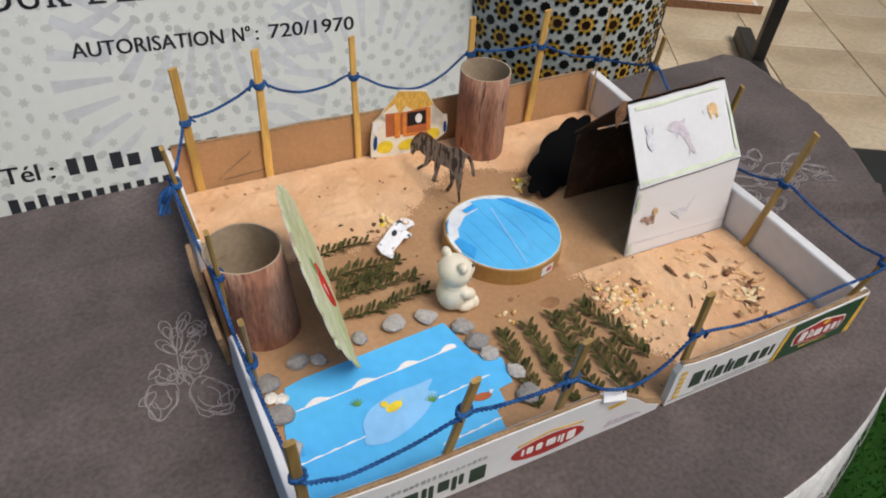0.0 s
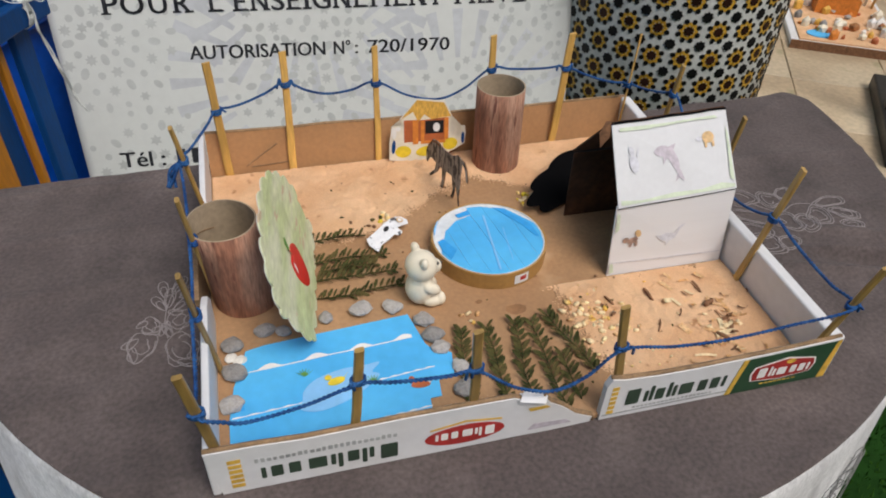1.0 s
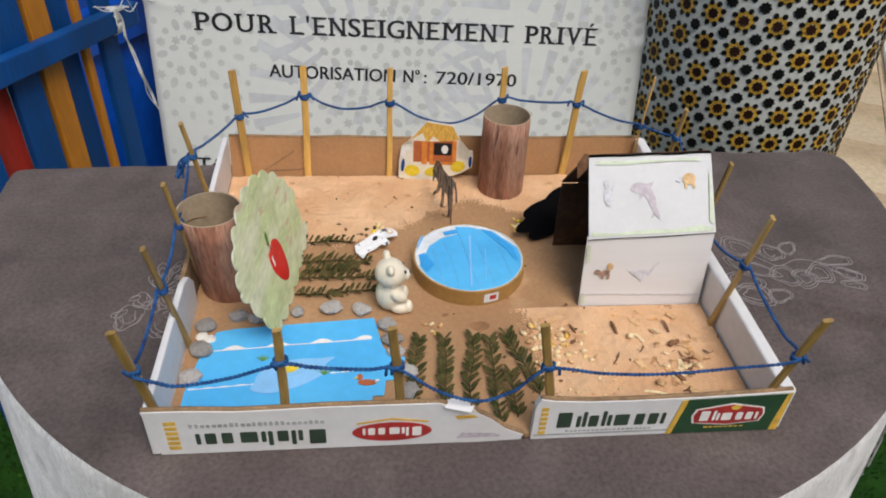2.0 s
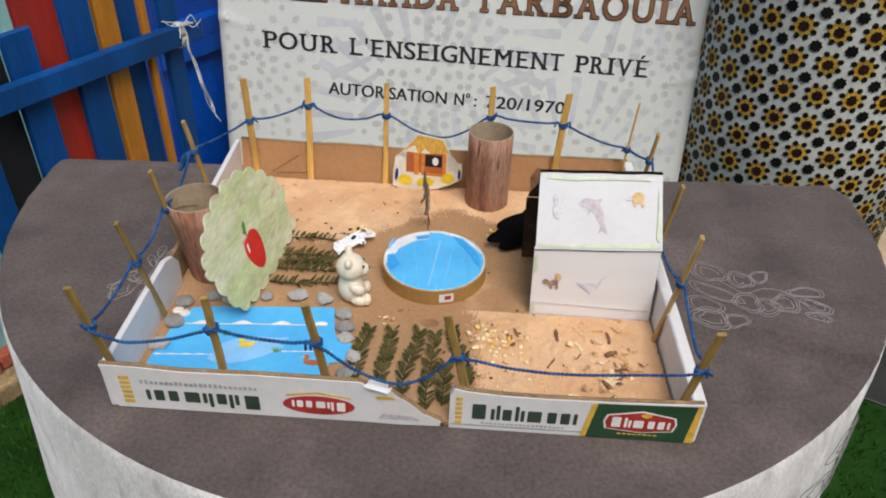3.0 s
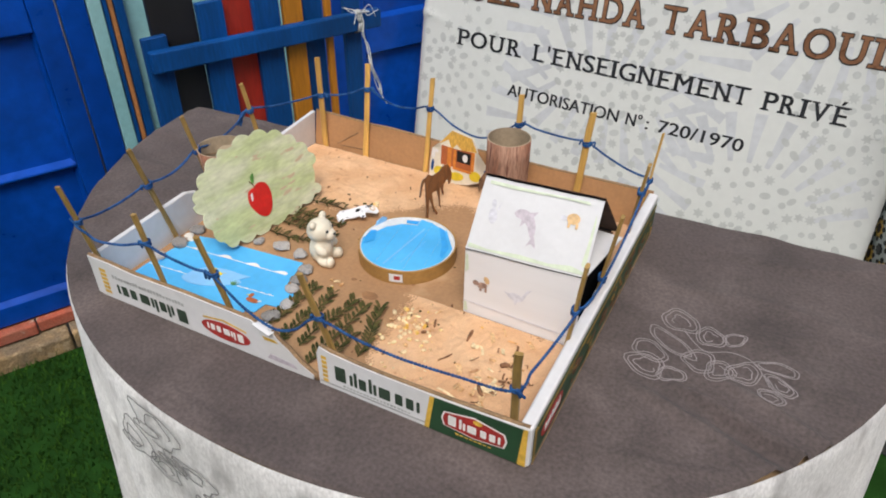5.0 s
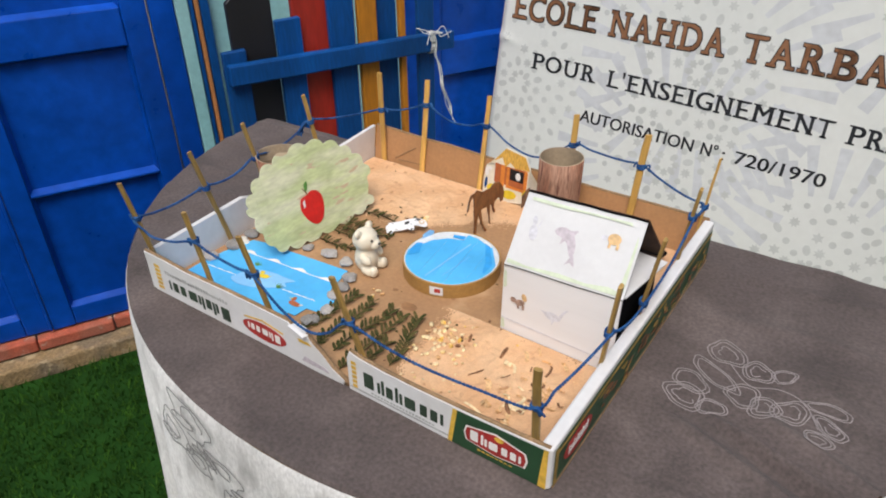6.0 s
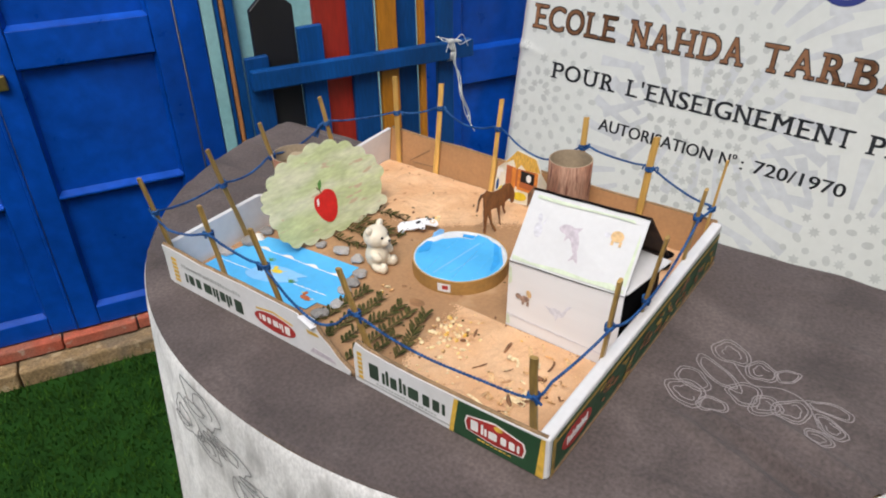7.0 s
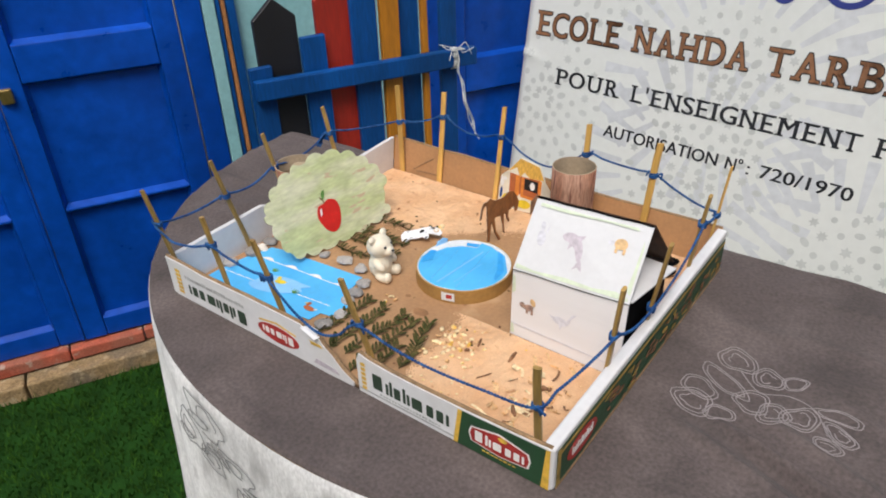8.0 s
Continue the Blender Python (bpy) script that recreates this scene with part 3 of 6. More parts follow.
# pale rosettes of stars, drops and rays
bm = bmesh.new()
rnd = random.Random(3)
taken = []
for cu, cv, rays in ((-0.235, 0.0, 0), (-0.16, -0.30, 0), (0.16, -0.105, 1), (0.185, 0.10, 1), (0.66, -0.14, 0), (0.50, -0.26, 1), (-0.08, 0.33, 0), (0.62, 0.33, 1), (0.30, -0.40, 0), (0.70, 0.06, 0), (0.30, 0.50, 0)):
    for ring, (rr, count, size) in enumerate(((0.022, 8, 0.011), (0.049, 12, 0.0125), (0.079, 16, 0.013), (0.112, 20, 0.0125), (0.145, 24, 0.011))):
        for k in range(count):
            a = 2 * math.pi * (k + 0.5 * (ring % 2)) / count
            u, v = cu + rr * math.cos(a), cv + rr * math.sin(a)
            if not (U0 + 0.015 < u < U1 - 0.015) or any((u - x) ** 2 + (v - y) ** 2 < (size + s) ** 2 * 0.55 for x, y, s in taken) or rnd.random() < 0.15:
                continue
            taken.append((u, v, size))
            kind = (ring + k) % 3
            if kind == 0:
                plate2d(bm, star(u, v, size, size * 0.55, 6 + 2 * (ring % 2), a), ban, 0.0001, 0, 0.0004)
            elif kind == 1:
                plate2d(bm, oval(u, v, size * 0.95, size * 0.62, 10, a), ban, 0.0001, 0, 0.0004)
            else:
                plate2d(bm, oval(u, v, size * 0.6, size * 0.6, 8, a), ban, 0.0001, 0, 0.0004)
    if rays:
        for k in range(28):
            a = 2 * math.pi * k / 28
            c, s_ = math.cos(a), math.sin(a)
            r0, r1, w0, w1 = 0.165, 0.27, 0.005, 0.012
            loop = [(cu + c * r0 - s_ * w0, cv + s_ * r0 + c * w0), (cu + c * r1 - s_ * w1, cv + s_ * r1 + c * w1), (cu + c * r1 + s_ * w1, cv + s_ * r1 - c * w1), (cu + c * r0 + s_ * w0, cv + s_ * r0 - c * w0)]
            if all(U0 + 0.01 < u < U1 - 0.01 for u, v in loop):
                plate2d(bm, loop, ban, 0.0001, 1, 0.0002)
tagged(part("pattern_print", bm, [VINYL_GREY, VINYL_RAY], banner, "pale grey printed star pattern"), kind="stuff")
for word, u0, u1 in (("ECOLE", -0.281, -0.060), ("NAHDA", -0.033, 0.228), ("TARBAOUIA", 0.257, 0.742)):
    b0, b1 = 0.1425 - 0.0135 * u0, 0.1425 - 0.0135 * u1
    bm = bmesh.new()
    for du, dv in ((-0.0022, -0.002), (0.0024, -0.002), (-0.0022, 0.002), (0.0024, 0.002), (0.0030, 0.0)):
        roman(bm, word, ban, (u0 + du, b0 + dv), (u1 + du, b1 + dv), 0.054, 0.07, 0.0012, 0)
    for du in (-0.0008, 0.0, 0.0008):
        roman(bm, word, ban, (u0 + du, b0), (u1 + du, b1), 0.054, 0.07, 0.0026, 1)
    part("title_word", bm, [INK, BRONZE], banner, "bronze capitals outlined in black")
for word, u0, u1 in (("POUR", -0.212, -0.038), ("L'ENSEIGNEMENT", -0.014, 0.468), ("PRIVÉ", 0.490, 0.657)):
    bm = bmesh.new()
    for du in (-0.0010, 0.0, 0.0010):
        roman(bm, word, ban, (u0 + du, 0.0325 - 0.0255 * u0), (u1 + du, 0.0325 - 0.0255 * u1), 0.037, 0.055, 0.0012)
    part("subtitle_word", bm, INK, banner, "black serif capitals")
for word, u0, u1 in (("AUTORISATION", -0.062, 0.209), ("N°", 0.228, 0.262), (":", 0.273, 0.278), ("720/1970", 0.300, 0.480)):
    bm = bmesh.new()
    for du in (-0.0008, 0.0, 0.0008):
        lettering(bm, word, ban, (u0 + du, -0.060 - 0.033 * u0), (u1 + du, -0.060 - 0.033 * u1), 0.027, 0.0, 0.0012)
    part("permit_word", bm, INK, banner, "black lettering")
bm = bmesh.new()
for du in (-0.001, 0.0, 0.001):
    lettering(bm, "Tél :", ban, (-0.238 + du, -0.275), (-0.150 + du, -0.278), 0.033, 0.0, 0.0012)
part("contact_word", bm, INK, banner, "black lettering")
for k in range(5):
    bm = bmesh.new()
    bars(bm, ban, -0.128 + 0.078 * k, -0.279 - 0.003 * k, -0.066 + 0.078 * k, -0.245 - 0.003 * k, 2, 4 + k, 0.0008)
    tagged(part("contact_bars", bm, INK, banner, "black printed bars"), kind="stuff")
bm = bmesh.new()
bars(bm, ban, -0.245, -0.345, 0.32, -0.307, 22, 12, 0.0008)
tagged(part("contact_bars", bm, INK, banner, "black printed bars"), kind="stuff")
for cu, r, thick in ((0.375, 0.052, 0.012), (0.51, 0.052, 0.012), (0.262, 0.024, 0.009)):
    bm = bmesh.new()
    outer, inner = oval(cu, 0.330 if r > 0.03 else 0.300, r, r, 30), oval(cu, 0.330 if r > 0.03 else 0.300, r - thick, r - thick, 30)
    for i in range(30):
        j = (i + 1) % 30
        bm.faces.new([bm.verts.new(ban(*p, 0.001)) for p in (outer[i], outer[j], inner[j], inner[i])])
    part("heading_ring", bm, NAVY, banner, "navy printed ring")
for u0, u1, n, seed in ((0.02, 0.21, 6, 21), (-0.25, -0.02, 7, 22)):
    bm = bmesh.new()
    bars(bm, ban, u0, 0.285, u1, 0.345, n, seed, 0.0008)
    part("heading_bars", bm, NAVY, banner, "navy printed bars")

# ---- paving, black border and tiled column ----
paving = root("paving", yard(1.5, 2.6, 0), "beige stone paving slabs", "paving", kind="structure")
border = root("floor_border", yard(1.5, 1.42, 0), "black tiled border between turf and paving", "floor tiles", kind="structure")
COL = Vector((1.020, 1.210, 0))
CR = 0.255
column = root("column", COL, "round column covered in black, white and ochre star mosaic", "column", kind="structure")
bm = bmesh.new()
SEG = 64
rings = [[bm.verts.new(COL + Vector((CR * math.cos(2 * math.pi * k / SEG), CR * math.sin(2 * math.pi * k / SEG), z))) for k in range(SEG)] for z in (0.0, 0.5, 1.0, 1.5, 2.0, 3.0)]
for a, b in zip(rings, rings[1:]):
    for k in range(SEG):
        bm.faces.new((a[k], a[(k + 1) % SEG], b[(k + 1) % SEG], b[k]))
bm.faces.new(rings[-1])
bm.faces.new(rings[0][::-1])
part("shaft", bm, GLAZE, column, "white glazed mosaic ground", smooth=True)


def col_at(u, v, h=0.0):
    a = u / CR
    return COL + Vector(((CR + h) * math.cos(a), (CR + h) * math.sin(a), v))


# ---- far display and stand ----
stand = root("display_stand", yard(1.12, 2.10, 0), "black steel stand with a long foot", "stand")
f0, f1 = Vector((2.112, 1.528, 0)), Vector((1.800, 1.075, 0))
fd = (f1 - f0).normalized()
fs = Vector((fd.y, -fd.x, 0))
bm = bmesh.new()
slab(bm, [f0 - fs * 0.026, f1 - fs * 0.026, f1 + fs * 0.026, f0 + fs * 0.026], (0, 0, 0.05))
part("foot", bevel(bm, 0.006, 2), STEEL, stand)
pb = f0.lerp(f1, 0.46)
bm = bmesh.new()
slab(bm, [pb - fs * 0.02 - fd * 0.02, pb + fs * 0.02 - fd * 0.02, pb + fs * 0.02 + fd * 0.02, pb - fs * 0.02 + fd * 0.02], Vector((0.03, -0.02, 1.7)))
part("post", bevel(bm, 0.004, 2), STEEL, stand)

tray = root("model_tray", yard(1.35, 2.9, 0), "low tray holding another small farm model", "display")
bm = bmesh.new()
slab(bm, [yard(0.88, 2.60, 0.0), yard(1.28, 2.60, 0.0), yard(1.28, 3.35, 0.0), yard(0.88, 3.35, 0.0)], (0, 0, 0.022))
part("base", bevel(bm, 0.004, 2), WHITE_CARD, tray)
bm = bmesh.new()
slab(bm, [yard(0.875, 2.594, 0.0), yard(1.285, 2.594, 0.0), yard(1.285, 2.599, 0.0), yard(0.875, 2.599, 0.0)], (0, 0, 0.032))
part("edge_strip", bm, TWIG, tray, "dark brown edge strip")
rnd = random.Random(17)
bm = bmesh.new()
slab(bm, [yard(0.91, 2.63, 0.022), yard(1.26, 2.63, 0.022), yard(1.26, 3.3, 0.022), yard(0.91, 3.3, 0.022)], (0, 0, 0.006))
part("sand_bed", bm, SAND, tray)
bm = bmesh.new()
plate2d(bm, oval(0.99, 2.69, 0.05, 0.035, 18), lambda u, v, h: yard(u, v, 0.0285 + h), 0.003)
part("pond", bm, LAKE, tray, "blue paper pond")
bm = bmesh.new()
a, b = yard(1.0, 2.92, 0.028), yard(1.16, 2.92, 0.028)
slab(bm, [a, b, b + Vector((0, 0, 0.06)), (a + b) / 2 + Vector((0, 0, 0.11)), a + Vector((0, 0, 0.06))], E2 * 0.1)
part("hut", bm, ORANGE, tray, "orange paper hut")
for k in range(16):
    p = yard(0.91 + 0.022 * k, 3.06 + rnd.uniform(-0.02, 0.02), 0.028)
    bm = bmesh.new()
    sweep(bm, [p, p + Vector((rnd.uniform(-0.01, 0.01), 0, 0.13))], 0.006, 6)
    part("post", bm, PRINT_WHITE if k % 3 else BAMBOO, tray)
for k in range(46):
    p = yard(rnd.uniform(0.92, 1.25), rnd.uniform(2.64, 3.0), 0.027)
    r = rnd.uniform(0.008, 0.024)
    bm = bmesh.new()
    bmesh.ops.create_icosphere(bm, subdivisions=1, radius=r, matrix=Matrix.Translation(p + Vector((0, 0, r * 0.6))) @ Matrix.Diagonal((1, rnd.uniform(0.5, 1), rnd.uniform(0.5, 1.4), 1)))
    part("model_piece", bm, rnd.choice([PRINT_WHITE, PRINT_WHITE, BROWNRED, THATCH, CREAM, HORSEBROWN, STONE, ORANGE]), tray)
bm = bmesh.new()
slab(bm, [yard(0.9, 3.36, 0), yard(1.3, 3.36, 0), yard(1.3, 3.38, 0), yard(0.9, 3.38, 0)], (0, 0, 0.34))
part("back_board", bm, BLACK_PLANK, tray, "dark back board")
# ---- table and cloth ----
TOP = 0.70


def table_outline():
    """The table's edge: a straight back, short sides and a half-elliptical front."""
    pts = []
    cx, a, cy, b = 0.2475, 0.4725, 0.372, 0.461
    for i in range(61):
        q = math.pi * i / 60
        c, s_ = math.cos(q), math.sin(q)
        full = 1.0 if c > 0 else 2 / 2.12
        pts.append((cx + a * math.copysign(abs(c) ** full, c), cy - b * abs(s_) ** full))
    for i in range(9):
        q = math.pi - math.pi / 2 * i / 8
        pts.append((-0.192 + 0.033 * math.cos(q), 0.3725 + 0.006 * math.sin(q)))
    for i in range(9):
        q = math.pi / 2 - math.pi / 2 * i / 8
        pts.append((0.690 + 0.030 * math.cos(q), 0.385 + 0.025 * math.sin(q)))
    out, step = [], 0.0
    loop = pts + pts[:1]
    length = sum(math.dist(p, q) for p, q in zip(loop, loop[1:]))
    count = 700
    for p, q in zip(loop, loop[1:]):
        d = math.dist(p, q)
        while step < d and len(out) < count:
            k = step / d
            out.append((p[0] + (q[0] - p[0]) * k, p[1] + (q[1] - p[1]) * k))
            step += length / count
        step -= d
    return out


EDGE = table_outline()
NE = len(EDGE)


def edge_out(i):
    p, q = EDGE[(i - 4) % NE], EDGE[(i + 4) % NE]
    d = Vector((q[0] - p[0], q[1] - p[1], 0)).normalized()
    return Vector((-d.y, d.x, 0)) * 1.0


SIGN = 1.0 if edge_out(40).dot(Vector((EDGE[40][0] - 0.25, EDGE[40][1] - 0.2, 0))) > 0 else -1.0


def cloth_top(x, y):
    """The cloth's height: flat under the tray, faint creases elsewhere."""
    dx, dy = max(-0.02 - x, 0, x - 0.47), max(-0.02 - y, 0, y - 0.38)
    free = min(1.0, math.hypot(dx, dy) / 0.04)
    z = 0.0016 * noise.noise((x * 9, y * 9, 1.0)) + 0.0009 * noise.noise((x * 34, y * 22, 6.0)) + 0.0018 * max(0, 1 - abs(noise.noise((x * 5 + 3, y * 14, 2.0))) * 6)
    for x0, y0, slope, high, wide in ((0.515, 0.1446, 0.32, 0.0095, 0.0042), (0.530, 0.1340, 0.33, -0.0050, 0.0045), (0.550, 0.182, 0.38, 0.0055, 0.0060), (0.478, 0.1176, 0.337, 0.0065, 0.0060), (0.560, 0.098, 0.25, 0.0045, 0.0080)):
        f = y - y0 + slope * (x - 0.5)
        z += high * max(0.0, min(1.0, (x - x0) / 0.04)) * max(0.0, min(1.0, (0.70 - x) / 0.04)) * math.exp(-(f / wide) ** 2)
    return TOP - 0.0006 + z * free


table = root("table", (0.25, 0.2, 0.0), "half-round table under the cloth", "table")
bm = bmesh.new()
slab(bm, [(x, y, TOP - 0.03) for x, y in [(0.25 + (p[0] - 0.25) * 0.992, 0.2 + (p[1] - 0.2) * 0.992) for p in EDGE[::8]]], (0, 0, 0.0215))
part("tabletop", bm, TABLEWOOD, table)
for x, y in ((-0.12, 0.34), (0.62, 0.34), (0.0, 0.06), (0.5, 0.06)):
    bm = bmesh.new()
    sweep(bm, [(x, y, 0), (x, y, TOP - 0.03)], 0.02, 12)
    part("leg", bm, STEEL, table)

cloth = root("tablecloth", (0.25, 0.2, 0.10), "grey-brown velvet tablecloth with stitched flowers and a hanging skirt coloured pale for its sheen", "tablecloth")
bm = bmesh.new()
C0 = Vector((0.25, 0.19, 0))
KR = 150
mid = bm.verts.new((C0.x, C0.y, cloth_top(C0.x, C0.y)))
rings = []
for k in range(1, KR + 1):
    f = k / KR
    ring = []
    for x, y in EDGE:
        px, py = C0.x + (x - C0.x) * f, C0.y + (y - C0.y) * f
        ring.append(bm.verts.new((px, py, cloth_top(px, py) - (0.003 if k == KR else 0))))
    rings.append(ring)
for i in range(NE):
    bm.faces.new((mid, rings[0][i], rings[0][(i + 1) % NE]))
for a, b in zip(rings, rings[1:]):
    for i in range(NE):
        bm.faces.new((a[i], b[i], b[(i + 1) % NE], a[(i + 1) % NE]))
bmesh.ops.recalc_face_normals(bm, faces=bm.faces)
part("cloth_top", bm, CLOTH, cloth, smooth=True)


def skirt_at(i, d, h=0.0):
    """A place on the hanging cloth: i along the edge, d metres below it, h off it."""
    k = int(math.floor(i))
    f = i - k
    p, q = EDGE[k % NE], EDGE[(k + 1) % NE]
    x, y = p[0] + (q[0] - p[0]) * f, p[1] + (q[1] - p[1]) * f
    n = (edge_out(k) * (1 - f) + edge_out(k + 1) * f).normalized() * SIGN
    s = i / NE * 2 * math.pi
    t = min(1, d / 0.5)
    wave = abs(math.sin(s * 9.5 + 1.2 * math.sin(s * 5))) ** 0.6
    o = 0.002 * min(1, d / 0.006) + t * (0.004 + 0.034 * wave) + 0.004 * noise.noise((s * 8, d * 7, 0)) * t
    return Vector((x, y, TOP - 0.003 - d)) + n * (o + h)


bm = bmesh.new()
DROPS = [0.0, 0.004, 0.012, 0.03, 0.06, 0.10, 0.15, 0.21, 0.28, 0.36, 0.45, 0.56]
cols = [[bm.verts.new(skirt_at(i, d)) for d in DROPS] for i in range(NE)]
for i in range(NE):
    a, b = cols[i], cols[(i + 1) % NE]
    for k in range(len(DROPS) - 1):
        bm.faces.new((a[k], a[k + 1], b[k + 1], b[k]))
bmesh.ops.recalc_face_normals(bm, faces=bm.faces)
# the skirt's pale colour stands in for sheen on the grey-brown cloth
part("skirt", bm, SHEEN_VELVET, cloth, "hanging velvet skirt, coloured pale for the light on its pile", smooth=True)


def petal(cu, cv, turn, length, width, n=12):
    pts = []
    for i in range(n + 1):
        t = i / n
        a = 2 * math.pi * t
        x, y = length * (0.5 - 0.5 * math.cos(a)), width * math.sin(a) * (0.55 + 0.45 * (0.5 - 0.5 * math.cos(a)))
        pts.append((cu + x * math.cos(turn) - y * math.sin(turn), cv + x * math.sin(turn) + y * math.cos(turn)))
    return pts


def loop_line(cu, cv, ru, rv, turn, seed, a0=0.0, a1=6.6, wob=0.13):
    out = []
    for i in range(23):
        a = a0 + (a1 - a0) * i / 22
        k = 1 + wob * math.sin(3 * a + seed) + wob * 0.6 * math.sin(5 * a + 2.3 * seed)
        x, y = ru * k * math.cos(a), rv * k * math.sin(a)
        out.append((cu + x * math.cos(turn) - y * math.sin(turn), cv + x * math.sin(turn) + y * math.cos(turn)))
    return out


def spray(seed):
    """The lines of a stitched spray of roses and leaves in a unit box about 2 by 1.3."""
    r = random.Random(seed)
    lines = []
    for cu, cv, size in ((0.30, 0.38, 0.36), (0.52, 0.98, 0.30), (0.95, 0.86, 0.21), (0.98, 0.42, 0.25), (1.62, 0.22, 0.17)):
        turn = r.uniform(-0.5, 0.5)
        for k, f in enumerate((1.0, 0.90, 0.50)):
            lines.append(loop_line(cu + r.uniform(-0.05, 0.05) * size, cv + r.uniform(-0.08, 0.08) * size, size * f, size * f * 0.72, turn, r.uniform(0, 6), r.uniform(0, 2), r.uniform(5.0, 6.6) if k else 7.2, 0.12))
        for k in range(2):
            a = r.uniform(0, 6.28)
            lines.append(loop_line(cu + size * 0.8 * math.cos(a), cv + size * 0.6 * math.sin(a), size * 0.46, size * 0.24, a + 0.9, r.uniform(0, 6), 0, 6.3, 0.08))
    for cu, cv, a, ln in ((1.25, 0.62, 0.5, 0.40), (1.3, 0.58, -0.15, 0.46), (1.22, 0.50, -0.8, 0.36), (1.55, 0.62, 0.1, 0.42), (1.6, 0.5, -0.5, 0.46), (1.5, 0.40, -1.2, 0.30), (0.62, 0.55, 0.3, 0.36), (0.68, 0.72, -0.4, 0.34)):
        for f in (1.0, 0.66):
            lines.append(petal(cu, cv, a, ln * f, ln * 0.24 * f))
    lines.append([(q.x, q.y) for q in curve([(0.6, 0.6, 0), (0.95, 0.64, 0), (1.3, 0.6, 0), (1.65, 0.48, 0), (1.95, 0.30, 0)], 6)])
    return lines


def bouquet():
    """The lines of a stitched bunch of tulips, pods and leaves, each outlined twice, beside the tray."""
    lines = []
    for k, (x, y, a, b, turn, core) in enumerate(((0.513, 0.221, 0.016, 0.0115, -0.5, 0.45), (0.542, 0.211, 0.0115, 0.010, 0.2, 0.5), (0.539, 0.174, 0.012, 0.012, 0, 0), (0.512, 0.187, 0.023, 0.0075, -0.55, 0), (0.497, 0.168, 0.015, 0.0085, -0.5, 0),
                                                  (0.498, 0.149, 0.0155, 0.011, -0.5, 0.5), (0.557, 0.169, 0.0130, 0.009, 1.2, 0.5), (0.576, 0.177, 0.0150, 0.0095, 0.9, 0.5), (0.562, 0.217, 0.0095, 0.006, 0.8, 0), (0.601, 0.196, 0.0160, 0.0055, 0.05, 0),
                                                  (0.606, 0.176, 0.0130, 0.006, -0.6, 0.5), (0.600, 0.157, 0.0095, 0.008, 0, 0.45), (0.521, 0.146, 0.0110, 0.0065, 0.4, 0))):
        for f in (1.0, 0.80) + ((core,) if core else ()):
            lines.append(loop_line(x, y, a * f * 1.16, b * f * 1.30, turn, k * 1.7 + f, 0.4 * k, 0.4 * k + (6.4 if f > 0.7 else 4.6), 0.09 if f > 0.7 else 0.16))
    lines.append([(q.x, q.y) for q in curve([(0.520, 0.207, 0), (0.540, 0.190, 0), (0.562, 0.199, 0), (0.583, 0.194, 0), (0.598, 0.170, 0)], 6)])
    return lines


UP = Vector((0, 0, 1))
for seed, origin, turn, size in ((3, (0.0, 0.0), 0.0, 1.0), (6, (0.0, 0.116), 1.62, 0.049)):
    bm = bmesh.new()
    c, s_ = math.cos(turn), math.sin(turn)
    for line in (bouquet() if seed == 3 else spray(seed)):
        pts = []
        for u, v in line:
            x, y = origin[0] + size * (u * c - v * s_), origin[1] + size * (u * s_ + v * c)
            pts.append((x, y, cloth_top(x, y) + 0.0006))
        ribbon(bm, pts, UP, 0.0011 if seed == 3 else 0.0008, 0.0007)
    tagged(part("embroidery", bm, THREAD, cloth, "pale stitched rose outline"), kind="stuff")


def nearest_edge(x, y):
    return min(range(NE), key=lambda i: math.dist(EDGE[i], (x, y)))


for seed, x, y, d0, size in ((5, 0.165, -0.082, -0.010, 0.078), (4, 0.60, 0.07, 0.02, 0.07), (7, 0.47, -0.035, 0.03, 0.075), (2, 0.36, -0.078, 0.05, 0.075)):
    i0 = nearest_edge(x, y)
    bm = bmesh.new()
    for k, line in enumerate(spray(seed)):
        if k % 5 in (1, 3):
            continue
        pts, ups = [], []
        for u, v in line:
            i, d = i0 - size * (0.85 * u - 1.1 * v) * 0.95 / 0.0034, d0 + size * (0.62 * u + 0.55 * v)
            pts.append(skirt_at(i, max(0.006, d), 0.002))
            ups.append(edge_out(int(i)) * SIGN)
        ribbon(bm, pts, ups, 0.0012, 0.0010)
    tagged(part("embroidery", bm, SKIRT_THREAD, cloth, "grey stitched rose outline"), kind="stuff")

# ---- cardboard tray ----
W, D, F = 0.45, 0.357, TOP + 0.0045
tray_box = root("cardboard_tray", (0.225, 0.178, TOP), "shallow cardboard tray with white printed sides", "tray")
bm = bmesh.new()
box(bm, 0.002, 0.002, TOP + 0.0004, W - 0.002, D - 0.006, F)
part("tray_floor", bm, CARD, tray_box, "brown cardboard floor")


def front(u, v, h=0.0):
    return Vector((u, -0.0002 - h, TOP + v))


for k, (x, y, r) in enumerate(((0.2395, 0.1135, 0.0085), (0.212, 0.128, 0.003), (0.268, 0.148, 0.0025))):
    bm = bmesh.new()
    plate2d(bm, oval(x, y, r, r * 0.7, 18, 0.3 * k, 0.25), lambda u, v, h: Vector((u, v, F + h)), 0.0002)
    part("stain", bm, STAIN, tray_box, "dark damp stain")

